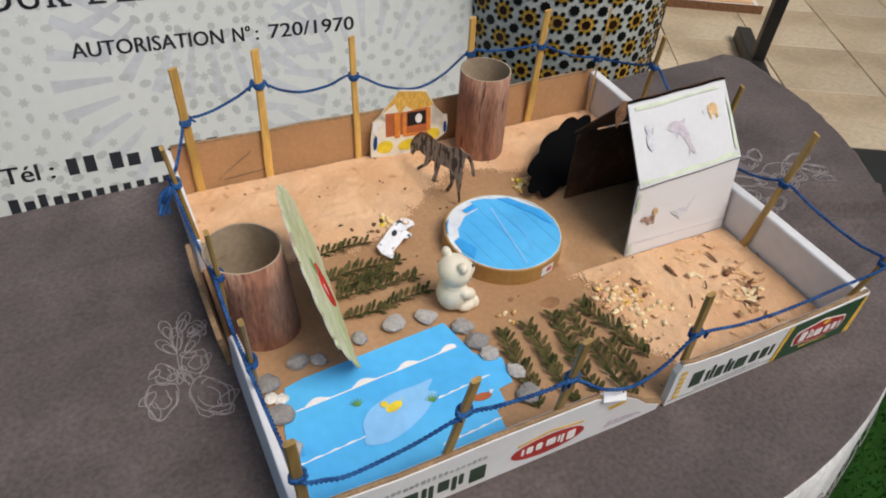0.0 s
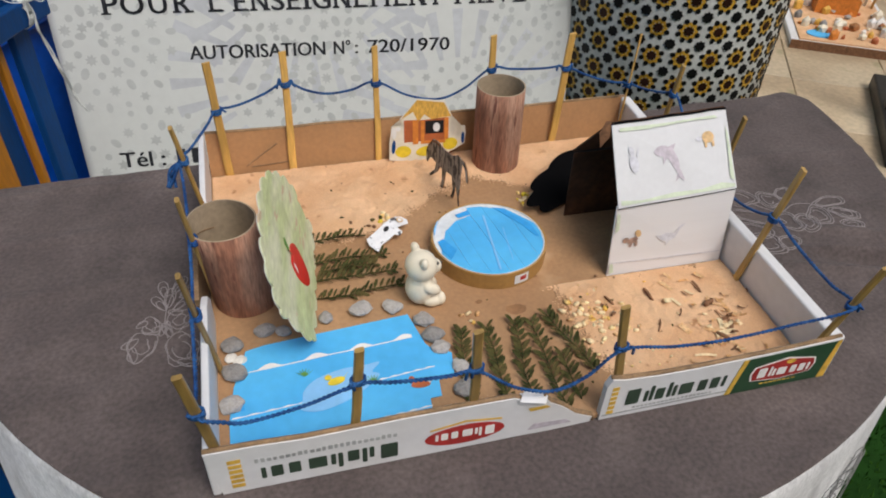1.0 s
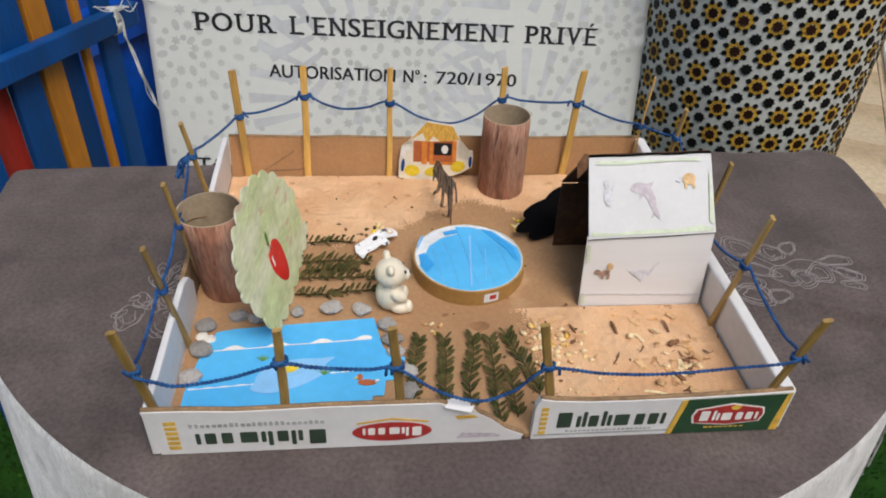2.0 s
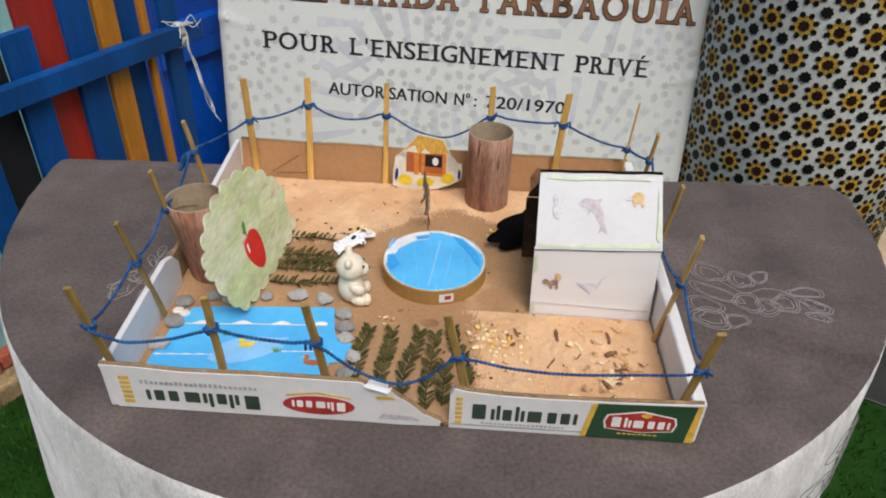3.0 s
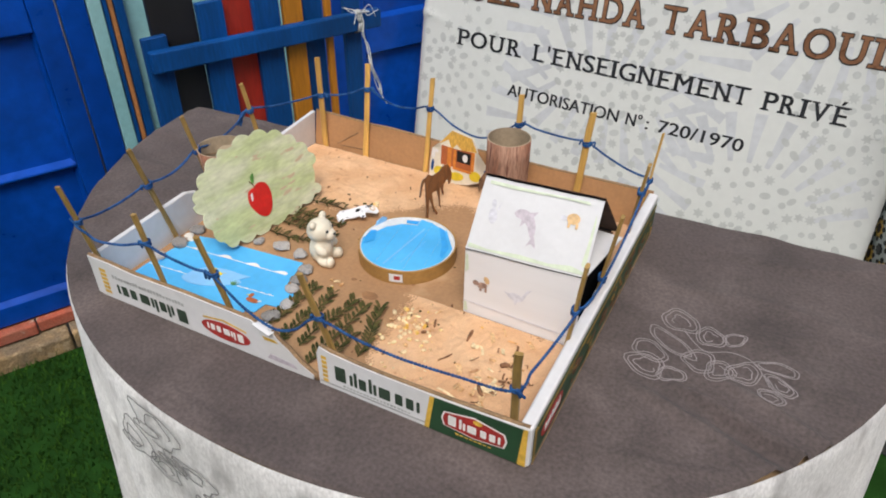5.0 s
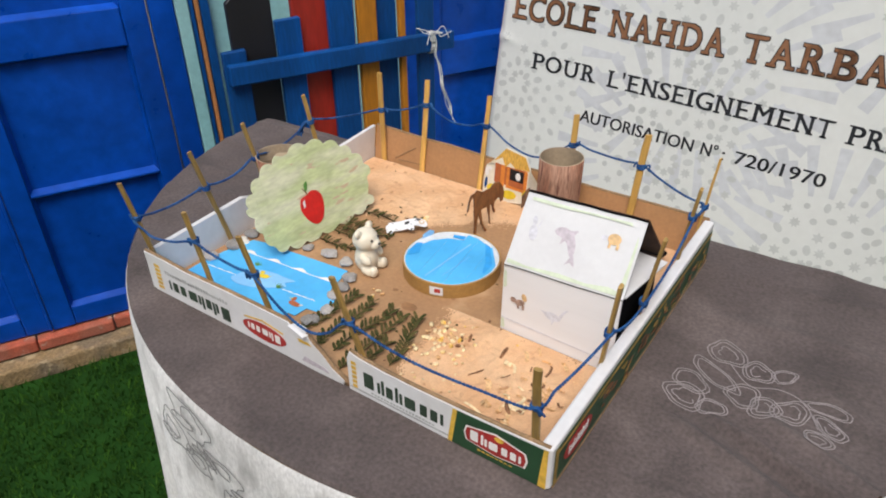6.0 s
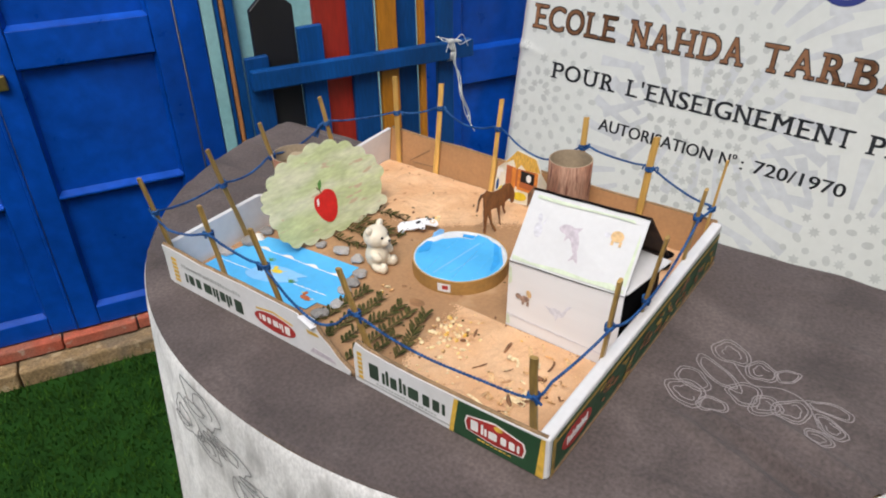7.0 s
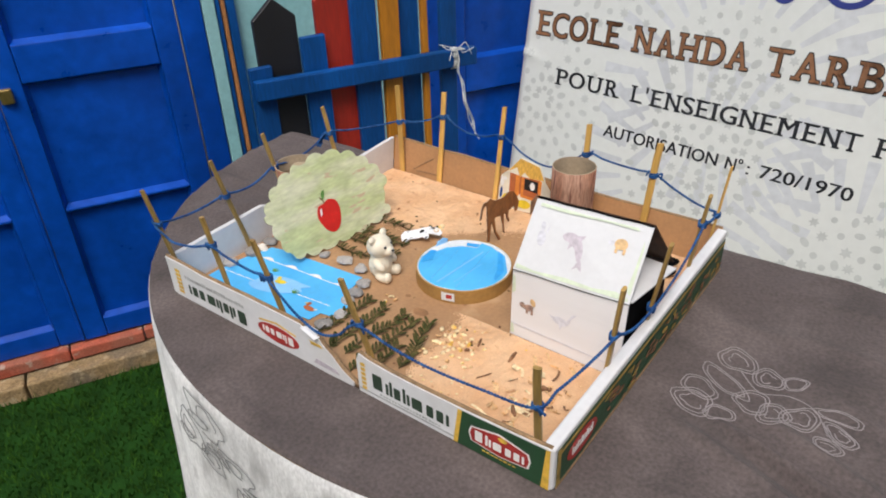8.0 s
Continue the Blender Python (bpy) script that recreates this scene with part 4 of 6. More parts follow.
# front side in two halves with a torn gap
bm = bmesh.new()
left_top = [(0.0, 0.044), (0.03, 0.0435), (0.06, 0.0415), (0.085, 0.042), (0.12, 0.043), (0.16, 0.0428), (0.195, 0.0425), (0.2, 0.040)]
slab(bm, [front(u, v) for u, v in [(0.006, 0.0005), (0.200, 0.0005), (0.222, -0.0), *[(p[0], p[1]) for p in ((0.255, 0.001), (0.256, 0.006), (0.243, 0.013), (0.232, 0.024), (0.222, 0.031), (0.216, 0.039), (0.2005, 0.041))], *left_top[::-1]]], (0, 0.005, 0))
part("front_side", bm, WHITE_CARD, tray_box, "white printed side torn at one end")
bm = bmesh.new()
slab(bm, [front(u, v) for u, v in [(0.262, 0.0005), (0.4475, 0.0005), (0.4475, 0.0415), (0.42, 0.040), (0.38, 0.0385), (0.33, 0.0375), (0.30, 0.038), (0.275, 0.040), (0.265, 0.0425), (0.262, 0.035)]], (0, 0.005, 0))
part("front_side", bm, WHITE_CARD, tray_box, "white and green printed side")
# raw fluted edges along the tops and the tear
bm = bmesh.new()
sweep(bm, [front(u, v + 0.0004, -0.0025) for u, v in left_top], 0.0018, 5)
sweep(bm, [front(u, v + 0.0004, -0.0025) for u, v in ((0.265, 0.0425), (0.275, 0.040), (0.30, 0.038), (0.33, 0.0375), (0.38, 0.0385), (0.42, 0.040), (0.4475, 0.0415))], 0.0018, 5)
sweep(bm, [front(u, v, -0.0025) for u, v in ((0.216, 0.039), (0.222, 0.031), (0.232, 0.024), (0.243, 0.013), (0.256, 0.006), (0.258, 0.001))], 0.0022, 5)
part("raw_edge", bm, CARD_EDGE, tray_box, "raw torn cardboard edge")
# bent white flap at the tear
bm = bmesh.new()
slab(bm, [(0.198, -0.0025, TOP + 0.0405), (0.216, -0.0040, TOP + 0.036), (0.219, 0.0005, TOP + 0.0375), (0.213, 0.0050, TOP + 0.0395), (0.203, 0.0045, TOP + 0.0415)], (0, 0, 0.0010))
part("torn_flap", bm, WHITE_CARD, tray_box)

# left side: two white stretches and a lower bare one
bm = bmesh.new()
slab(bm, [(0, 0.0, TOP + 0.0005), (0, 0.150, TOP + 0.0005), (0, 0.150, TOP + 0.030), (0, 0.140, TOP + 0.042), (0, 0.125, TOP + 0.0475), (0, 0.0, TOP + 0.044)], (0.0052, 0, 0))
part("side", bevel(bm, 0.0012, 2), WHITE_CARD, tray_box, "white coated cardboard side")
bm = bmesh.new()
slab(bm, [(-0.003, 0.151, TOP + 0.0005), (-0.003, 0.249, TOP + 0.0005), (-0.007, 0.249, TOP + 0.034), (-0.008, 0.225, TOP + 0.030), (-0.007, 0.151, TOP + 0.029)], (0.0035, 0, 0))
part("side", bm, CARD_EDGE, tray_box, "bare cardboard side")
bm = bmesh.new()
slab(bm, [(0, 0.250, TOP + 0.0005), (0, 0.351, TOP + 0.0005), (0, 0.358, TOP + 0.048), (0, 0.335, TOP + 0.047), (0, 0.265, TOP + 0.043), (0, 0.250, TOP + 0.032)], (0.0052, 0, 0))
part("side", bevel(bm, 0.0012, 2), WHITE_CARD, tray_box, "white coated cardboard side")
# back, leaning out a little
bm = bmesh.new()
tops = [(0.006, 0.048), (0.05, 0.047), (0.09, 0.046), (0.12, 0.047), (0.18, 0.045), (0.25, 0.046), (0.33, 0.045), (0.40, 0.046), (0.444, 0.046)]
slab(bm, [(0.0055, 0.351, TOP + 0.0005), (0.4445, 0.351, TOP + 0.0005)] + [(u, 0.351 + 0.008 * v / 0.047, TOP + v) for u, v in tops[::-1]], (0, 0.0045, 0))
part("back_side", bm, CARD_IN, tray_box, "bare brown cardboard back")
bm = bmesh.new()
sweep(bm, [(u, 0.3605, TOP + v + 0.0005) for u, v in tops], 0.0019, 5)
part("raw_edge", bm, CARD_EDGE, tray_box, "raw torn cardboard edge")
for u0, v0, u1, v1 in ((0.040, 0.012, 0.072, 0.033), (0.045, 0.011, 0.085, 0.013)):
    bm = bmesh.new()
    ribbon(bm, [(u0 + (u1 - u0) * k / 4, 0.3502 + 0.008 * (v0 + (v1 - v0) * k / 4) / 0.047, TOP + v0 + (v1 - v0) * k / 4) for k in range(5)], Vector((0, -1, 0.1)), 0.0012, 0.0004)
    part("crease", bm, CARD_EDGE, tray_box)
# right side: double white wall with a printed outside
bm = bmesh.new()
slab(bm, [(W - 0.0105, 0.0, TOP + 0.0005), (W - 0.0105, 0.356, TOP + 0.0005), (W - 0.0105, 0.360, TOP + 0.046), (W - 0.0105, 0.23, TOP + 0.043), (W - 0.0105, 0.10, TOP + 0.044), (W - 0.0105, 0.0, TOP + 0.0425)], (0.0105, 0, 0))
part("side", bevel(bm, 0.002, 2), WHITE_CARD, tray_box, "folded white side")
bm = bmesh.new()


def side(u, v, h=0.0):
    return Vector((W + 0.0003 + h, u, TOP + v))


plate2d(bm, rect(0.004, 0.003, 0.355, 0.0385), side, 0.0003, 0)
plate2d(bm, rect(0.004, 0.0, 0.355, 0.003), side, 0.0006, 1)
plate2d(bm, rect(0.004, 0.0325, 0.355, 0.0355), side, 0.0002, 2, 0.0005)
plate2d(bm, rect(0.004, 0.003, 0.009, 0.0385), side, 0.0002, 2, 0.0004)
plate2d(bm, oval(0.043, 0.019, 0.024, 0.0105, 22), side, 0.0002, 3, 0.0005)
bars(bm, side, 0.026, 0.0155, 0.060, 0.0235, 12, 3, 0.0008, 4)
for k in range(60):
    r = random.Random(900 + k)
    u, v = r.uniform(0.085, 0.345), r.uniform(0.007, 0.029)
    plate2d(bm, oval(u, v, r.uniform(0.002, 0.008), r.uniform(0.001, 0.003), 8, r.uniform(-0.4, 0.4)), side, 0.0001, 5 if k % 3 else 2, 0.0005 + 0.00002 * k)
part("side_print", bm, [DARKGREEN, CARD_EDGE, DULL_GOLD, PRINT_RED, PRINT_WHITE, TWIG], tray_box, "dark green and gold print")

# front prints
LONG_WORD = ((1.5, 1), (0.42, 0), (0.42, 1), (1.0, 0), (0.42, 1), (0.42, 0), (1.55, 0), (1.0, 0), (1.0, 0), (0.42, 0))
SHORT_WORD = ((1.35, 1), (0.42, 1), (0.42, 0), (1.5, 0), (1.0, 0), (1.0, 0), (0.42, 0))


def word_blocks(u0, v0, u1, v1, shape, at, mat, name, h=0.0003):
    """A line of brand writing as a row of plain rounded blocks: (width, tall) for each."""
    total = sum(w for w, tall in shape)
    u = u0
    for w, tall in shape:
        w = w * (u1 - u0) / total
        a, b, top = u + 0.08 * w, u + 0.76 * w, v1 if tall else v0 + (v1 - v0) * 0.74
        c = min(0.3 * (b - a), 0.0007)
        bm = bmesh.new()
        plate2d(bm, [(a + c, v0), (b - c, v0), (b, v0 + c), (b, top - c), (b - c, top), (a + c, top), (a, top - c), (a, v0 + c)], at, 0.0002, 0, h)
        part(name, bm, mat, tray_box)
        u += w


word_blocks(0.030, 0.0065, 0.119, 0.0215, LONG_WORD, lambda u, v, h=0.0: front(0.149 - u, 0.028 - v, h), PRINT_GREEN, "word_block")
word_blocks(0.278, 0.0125, 0.359, 0.0285, LONG_WORD, front, PRINT_GREEN, "word_block")
for u0, v0, u1, v1, n, seed in ((0.028, 0.0275, 0.118, 0.0315, 24, 32), (0.286, 0.0075, 0.350, 0.0095, 20, 35)):
    bm = bmesh.new()
    bars(bm, front, u0, v0, u1, v1, n, seed, 0.0003)
    part("small_print", bm, PRINT_GREY, tray_box, "fine grey printed line")
bm = bmesh.new()
plate2d(bm, oval(0.163, 0.016, 0.0275, 0.0098, 26), front, 0.0002, 0, 0.0003)
part("emblem", bm, PRINT_RED, tray_box, "red oval emblem")
bm = bmesh.new()
plate2d(bm, [(0.139, 0.0245), (0.163, 0.0285), (0.188, 0.0245), (0.188, 0.0262), (0.163, 0.0303), (0.139, 0.0262)], front, 0.0002, 0, 0.0003)
part("gold_arc", bm, PRINT_GOLD, tray_box)
word_blocks(0.142, 0.0112, 0.184, 0.0205, SHORT_WORD, lambda u, v, h=0.0: front(0.326 - u, 0.0317 - v, h), PRINT_WHITE, "word_block", 0.0006)
for u0, u1 in ((0.0125, 0.0205), (0.2665, 0.2715)):
    bm = bmesh.new()
    for k in range(6):
        plate2d(bm, rect(u0, 0.006 + 0.005 * k, u1, 0.0095 + 0.005 * k), front, 0.0002, 0, 0.0003)
    part("yellow_print", bm, PRINT_GOLD, tray_box)
bm = bmesh.new()
plate2d(bm, rect(0.2635, 0.0045, 0.363, 0.006), front, 0.0002, 0, 0.0003)
part("grey_rule", bm, PRINT_GREY, tray_box)
bm = bmesh.new()
slab(bm, [front(u, v, 0.0003) for u, v in ((0.366, 0.001), (0.441, 0.001), (0.444, 0.0400), (0.371, 0.0372))], (0, -0.0003, 0))
part("green_panel", bm, DARKGREEN, tray_box, "dark green printed panel")
for loop in (((0.362, 0.001), (0.366, 0.001), (0.371, 0.0372), (0.367, 0.037)), ((0.4405, 0.001), (0.447, 0.001), (0.447, 0.0408), (0.4435, 0.0400))):
    bm = bmesh.new()
    slab(bm, [front(u, v, 0.0004) for u, v in loop], (0, -0.0003, 0))
    part("gold_band", bm, PRINT_GOLD, tray_box)
EMB = [(0.379, 0.012), (0.405, 0.009), (0.430, 0.012), (0.432, 0.020), (0.430, 0.027), (0.405, 0.0325), (0.379, 0.027), (0.377, 0.020)]
bm = bmesh.new()
plate2d(bm, EMB, front, 0.0002, 1, 0.0007)
plate2d(bm, [(0.4045 + (u - 0.4045) * 0.945, 0.0205 + (v - 0.0205) * 0.89) for u, v in EMB], front, 0.0002, 0, 0.0010)
part("emblem", bm, [PRINT_RED, PRINT_WHITE], tray_box, "red emblem edged in white")
word_blocks(0.3825, 0.0150, 0.4275, 0.0255, SHORT_WORD, front, PRINT_WHITE, "word_block", 0.0014)
bm = bmesh.new()
plate2d(bm, oval(0.408, 0.0285, 0.004, 0.0025, 10), front, 0.0002, 0, 0.0014)
part("gold_sprig", bm, PRINT_GOLD, tray_box)
bm = bmesh.new()
bars(bm, front, 0.389, 0.0065, 0.420, 0.0078, 8, 37, 0.0008)
part("small_print", bm, PRINT_GOLD, tray_box, "fine gold printed line")
for k, (x0, x1) in enumerate(((0.2235, 0.2475),)):
    bm = bmesh.new()
    plate2d(bm, [(0.208, 0.006), (0.240, 0.006), (0.236, 0.010), (0.212, 0.012)], front, 0.0002, 0, 0.0004)
    plate2d(bm, [(0.206, 0.030), (0.219, 0.030), (0.222, 0.0275), (0.208, 0.0265)], front, 0.0002, 1, 0.0004)
    part("faded_print", bm, [LILAC, PRINT_GOLD], tray_box, "faded pink and yellow print")

# ---- sand ----
def sand(name, x0, x1, y0, y1, keep, lift, label):
    bm = bmesh.new()
    n = 0.0011
    cells = {}

    def vert(i, j):
        if (i, j) not in cells:
            x, y = x0 + i * n, y0 + j * n
            e = max(0.0, min(1.0, (keep(x, y) + 0.004) / 0.02))
            z = F + 0.0004 + e * (lift + 0.0014 * noise.noise((x * 60, y * 60, 3)) + 0.0010 * noise.noise((x * 170, y * 170, 5)))
            cells[i, j] = bm.verts.new((x, y, z))
        return cells[i, j]

    for i in range(int((x1 - x0) / n)):
        for j in range(int((y1 - y0) / n)):
            x, y = x0 + (i + 0.5) * n, y0 + (j + 0.5) * n
            if keep(x, y) + 0.006 * noise.noise((x * 90, y * 90, 0)) + 0.007 * noise.noise((x * 33, y * 33, 2)) + 0.013 * noise.noise((x * 800, y * 800, 4)) > 0:
                bm.faces.new((vert(i, j), vert(i + 1, j), vert(i + 1, j + 1), vert(i, j + 1)))
    single(name, bm, SAND, label, "sand", kind="stuff", smooth=True)


def back_sand(x, y):
    low = 0.232 if x < 0.15 else 0.232 + (x - 0.15) * 0.72 if x < 0.25 else 0.305 - (x - 0.25) * 0.55 if x < 0.31 else 0.272
    return y - low


sand("sand_patch", 0.0065, 0.439, 0.215, 0.3485, back_sand, 0.0012, "peach-coloured sand spread along the back of the tray")
sand("sand_patch", 0.268, 0.4385, 0.0065, 0.1335, lambda x, y: min(x - 0.285 + 0.12 * (y - 0.06), 0.1335 - y + 0.004), 0.0022, "raised peach-coloured sand strewn with shavings")

# ---- sticks and cord ----
STICKS = {}
for key, base, top, wide, thick in (
        ("f1", (0.0100, 0.0110), (0.0005, -0.0055, 0.8215), (1, 0, 0), 0.0032), ("f2", (0.0905, 0.0110), (0.0950, -0.0080, 0.8225), (1, 0, 0), 0.0030),
        ("f3", (0.1720, 0.0110), (0.1625, -0.0080, 0.8215), (1, 0, 0), 0.0032), ("f4", (0.2800, 0.0110), (0.2570, -0.0020, 0.8150), (1, 0, 0), 0.0032),
        ("f5", (0.4320, 0.0110), (0.4375, -0.0090, 0.8190), (1, 0, 0), 0.0032),
        ("r1", (0.4360, 0.1060), (0.4485, 0.0960, 0.8245), (0, 1, 0), 0.0030), ("r2", (0.4365, 0.1760), (0.4520, 0.1785, 0.8215), (0, 1, 0), 0.0026),
        ("r3", (0.4365, 0.2770), (0.4490, 0.2770, 0.8215), (0, 1, 0), 0.0026), ("b6", (0.4350, 0.3450), (0.4435, 0.3530, 0.8190), (0.7, 0.7, 0), 0.0014),
        ("b5", (0.3610, 0.3492), (0.3690, 0.3560, 0.8245), (1, 0, 0), 0.0038), ("b4", (0.2870, 0.3492), (0.2875, 0.3580, 0.8270), (1, 0, 0), 0.0034),
        ("b3", (0.1715, 0.3492), (0.1725, 0.3680, 0.8205), (1, 0, 0), 0.0030), ("b2", (0.0850, 0.3492), (0.0865, 0.3640, 0.8235), (1, 0, 0), 0.0036),
        ("b1", (0.0235, 0.3492), (0.0190, 0.3545, 0.8225), (1, 0, 0), 0.0038),
        ("l1", (0.0075, 0.2570), (-0.0085, 0.2470, 0.8225), (0, 1, 0), 0.0028), ("l2", (0.0078, 0.1690), (-0.0015, 0.1470, 0.8250), (0, 1, 0), 0.0026), ("l3", (0.0082, 0.0985), (-0.0005, 0.0750, 0.8205), (0, 1, 0), 0.0026)):
    a, b, w = Vector((*base, F + 0.0008)), Vector(top), Vector(wide).normalized()
    STICKS[key] = (a, b)
    nrm = (b - a).normalized().cross(w).normalized()
    r = random.Random(key)
    bm = bmesh.new()
    rows = []
    for k in range(8):
        t = k / 7
        p = a.lerp(b, t) + w * r.uniform(-0.0003, 0.0003)
        hw = thick * (1.0 - 0.06 * t + r.uniform(-0.04, 0.04))
        ht = min(0.0016, thick * 0.6)
        rows.append([bm.verts.new(p + w * hw * x + nrm * ht * y + (b - a).normalized() * (0.0006 * x if k == 7 else 0)) for x, y in ((-1, -0.5), (-0.7, -1), (0.7, -1), (1, -0.5), (1, 0.5), (0.7, 1), (-0.7, 1), (-1, 0.5))])
    for u, v in zip(rows, rows[1:]):
        for k in range(8):
            bm.faces.new((u[k], u[(k + 1) % 8], v[(k + 1) % 8], v[k]))
    bm.faces.new(rows[0][::-1])
    bm.faces.new(rows[-1])
    bmesh.ops.recalc_face_normals(bm, faces=bm.faces)
    single("bamboo_stick", bm, BAMBOO if key[0] == "b" else BAMBOO_DARK, "thin round bamboo skewer standing in the tray's corner" if key == "b6" else "flat yellow bamboo stick standing upright inside the tray wall", "stick", group="fence sticks round the tray")


def tie(key, z):
    a, b = STICKS[key]
    return a.lerp(b, (z - a.z) / (b.z - a.z))


OUT = {"f": Vector((0, -1, 0)), "r": Vector((1, 0, 0)), "b": Vector((0, 1, 0)), "l": Vector((-1, 0, 0))}
TIES = [("f1", 0.783), ("f2", 0.791), ("f3", 0.782), ("f4", 0.772), ("f5", 0.779), ("r1", 0.776), ("r2", 0.757), ("r3", 0.792), ("b6", 0.766), ("b5", 0.789), ("b4", 0.793), ("b3", 0.785), ("b2", 0.793), ("b1", 0.775), ("l1", 0.790), ("l2", 0.783), ("l3", 0.778)]
SAG = {("f1", "f2"): (0.30, 0.013), ("f3", "f4"): (0.55, 0.031), ("f4", "f5"): (0.45, 0.009), ("b4", "b3"): (0.45, 0.027), ("b3", "b2"): (0.55, 0.012), ("b2", "b1"): (0.6, 0.004), ("b6", "b5"): (0.4, 0.004),
       ("b1", "l1"): (0.5, 0.002), ("l3", "f1"): (0.5, 0.004), ("l1", "l2"): (0.5, 0.008), ("l2", "l3"): (0.5, 0.007), ("r1", "r2"): (0.5, 0.006), ("r2", "r3"): (0.5, 0.007), ("f5", "r1"): (0.5, 0.003)}
path = []
for (k0, z0), (k1, z1) in zip(TIES, TIES[1:] + TIES[:1]):
    p, q = tie(k0, z0) + OUT[k0[0]] * 0.0026, tie(k1, z1) + OUT[k1[0]] * 0.0026
    path.append(p)
    where, sag = SAG.get((k0, k1), (0.5, 0.002))
    for t in (0.5 * where, where, 0.5 + 0.5 * where):
        drop = sag * (1 - abs((t - where) / (where if t < where else 1 - where)) ** 2 * 1.0) * (1.0 if t == where else 0.92)
        m = p.lerp(q, t)
        m.z -= drop
        path.append(m)
fine = curve(path, 26, True)
fine.append(fine[0])
cord = root("cord", (0.225, -0.01, 0.746), "blue braided cord knotted from stick to stick round the tray", "cord")
bm = bmesh.new()
for strand in range(2):
    pts, run = [], 0.0
    for i, p in enumerate(fine):
        d = (fine[min(i + 1, len(fine) - 1)] - fine[max(i - 1, 0)]).normalized()
        run += (fine[i] - fine[i - 1]).length if i else 0
        a = d.cross(UP).normalized()
        b = d.cross(a)
        q = run / 0.0062 * 2 * math.pi + strand * math.pi
        pts.append(p + (a * math.cos(q) + b * math.sin(q)) * 0.00072)
    sweep(bm, pts, 0.00074, 5)
part("braid", bm, ROPE, cord)
for key, z in TIES:
    bm = bmesh.new()
    p = tie(key, z)
    a, b = STICKS[key]
    w = Vector((1, 0, 0)) if key[0] in "fb" else Vector((0, 1, 0))
    o = OUT[key[0]]
    r = random.Random(key)
    big = 0.0042 if key != "b6" else 0.0026
    for k in range(3):
        ring = [p + w * big * math.cos(q) + o * 0.0030 * math.sin(q) + UP * (0.0016 * (k - 1) + 0.0008 * math.sin(q + k)) for q in (2 * math.pi * i / 14 for i in range(15))]
        sweep(bm, ring, 0.0010, 5)
    for k in range(2):
        c = p + w * big * r.choice((-1, 1)) + o * 0.0015
        sweep(bm, curve([c, c + w * r.uniform(-0.004, 0.004) + UP * r.uniform(0.001, 0.004) + o * 0.002, c + w * r.uniform(-0.005, 0.005) - UP * r.uniform(0.002, 0.006) + o * 0.001], 5), 0.0011, 5)
    part("knot", bm, ROPE, cord)
bm = bmesh.new()
c = tie("l1", 0.790) + Vector((-0.004, -0.002, 0))
for k in range(5):
    r = random.Random(k + 40)
    sweep(bm, curve([c, c + Vector((r.uniform(-0.008, 0), r.uniform(-0.006, 0.002), -0.006)), c + Vector((r.uniform(-0.012, -0.004), r.uniform(-0.010, 0.002), -0.018))], 6), 0.0013, 5)
part("loose_end", bm, ROPE, cord, "frayed loose ends")


# ---- paper tubes ----
def paper_tube(x, y, r, h, lean, label):
    t = root("paper_tube", (x, y, F), label, "paper tube", group="tree trunks made of paper tubes")
    lean = Vector(lean)
    n, rows = 40, (0.0, 0.25, 0.5, 0.75, 1.0)

    def ring(bm, k, rr):
        wob = [rr * (1 + 0.02 * noise.noise((math.cos(a) * 1.3 + x * 50, math.sin(a) * 1.3, k))) for a in (2 * math.pi * i / n for i in range(n))]
        return [bm.verts.new(Vector((x, y, F + 0.0004)) + Vector((wob[i] * math.cos(2 * math.pi * i / n), wob[i] * math.sin(2 * math.pi * i / n), h * k)) + lean * k) for i in range(n)]

    for name, rr, mat, flip in (("outer_paper", r, BARK, False), ("inner_paper", r - 0.0012, TUBE_IN, True)):
        bm = bmesh.new()
        rs = [ring(bm, k, rr) for k in rows]
        for u, v in zip(rs, rs[1:]):
            for i in range(n):
                q = (u[i], u[(i + 1) % n], v[(i + 1) % n], v[i])
                bm.faces.new(q[::-1] if flip else q)
        if not flip:
            lip = ring(bm, 1.0, r - 0.0012)
            for i in range(n):
                f = bm.faces.new((rs[-1][i], rs[-1][(i + 1) % n], lip[(i + 1) % n], lip[i]))
                f.material_index = 1
        part(name, bm, [mat, TUBE_IN], t, smooth=True)
    bm = bmesh.new()
    up = [Vector((math.cos(k * 0.3 + 2), math.sin(k * 0.3 + 2), 0)) for k in range(9)]
    ribbon(bm, [Vector((x, y, F + h * 0.72)) + lean * 0.72 + u * (r - 0.0016) + Vector((0, 0, 0.002 * k)) for k, u in enumerate(up)], [-u for u in up], 0.0012, 0.0003)
    part("seam", bm, CARD_EDGE, t)
    return t


paper_tube(0.0305, 0.1745, 0.0255, 0.0812, (-0.009, -0.0035, 0), "brown crayoned paper tube behind the paper apple tree")
paper_tube(0.2885, 0.3235, 0.0238, 0.0855, (0.000, 0.003, 0), "brown crayoned paper tube standing near the back wall")

# ---- paper apple tree ----
TN = Vector((0.9396, -0.1007, 0.3272)).normalized()
TU = Vector((0.1065, 0.9943, 0)).normalized()
TV = TN.cross(TU)
TC = Vector((0.0720, 0.1635, 0.7395))


def tree_at(u, v, h=0.0):
    curl = 3.2 * max(0, -u - 0.035) ** 2 * max(0.0, 1 - (v + 0.03) / 0.05)
    return TC + TU * u + TV * v + TN * (h + curl)


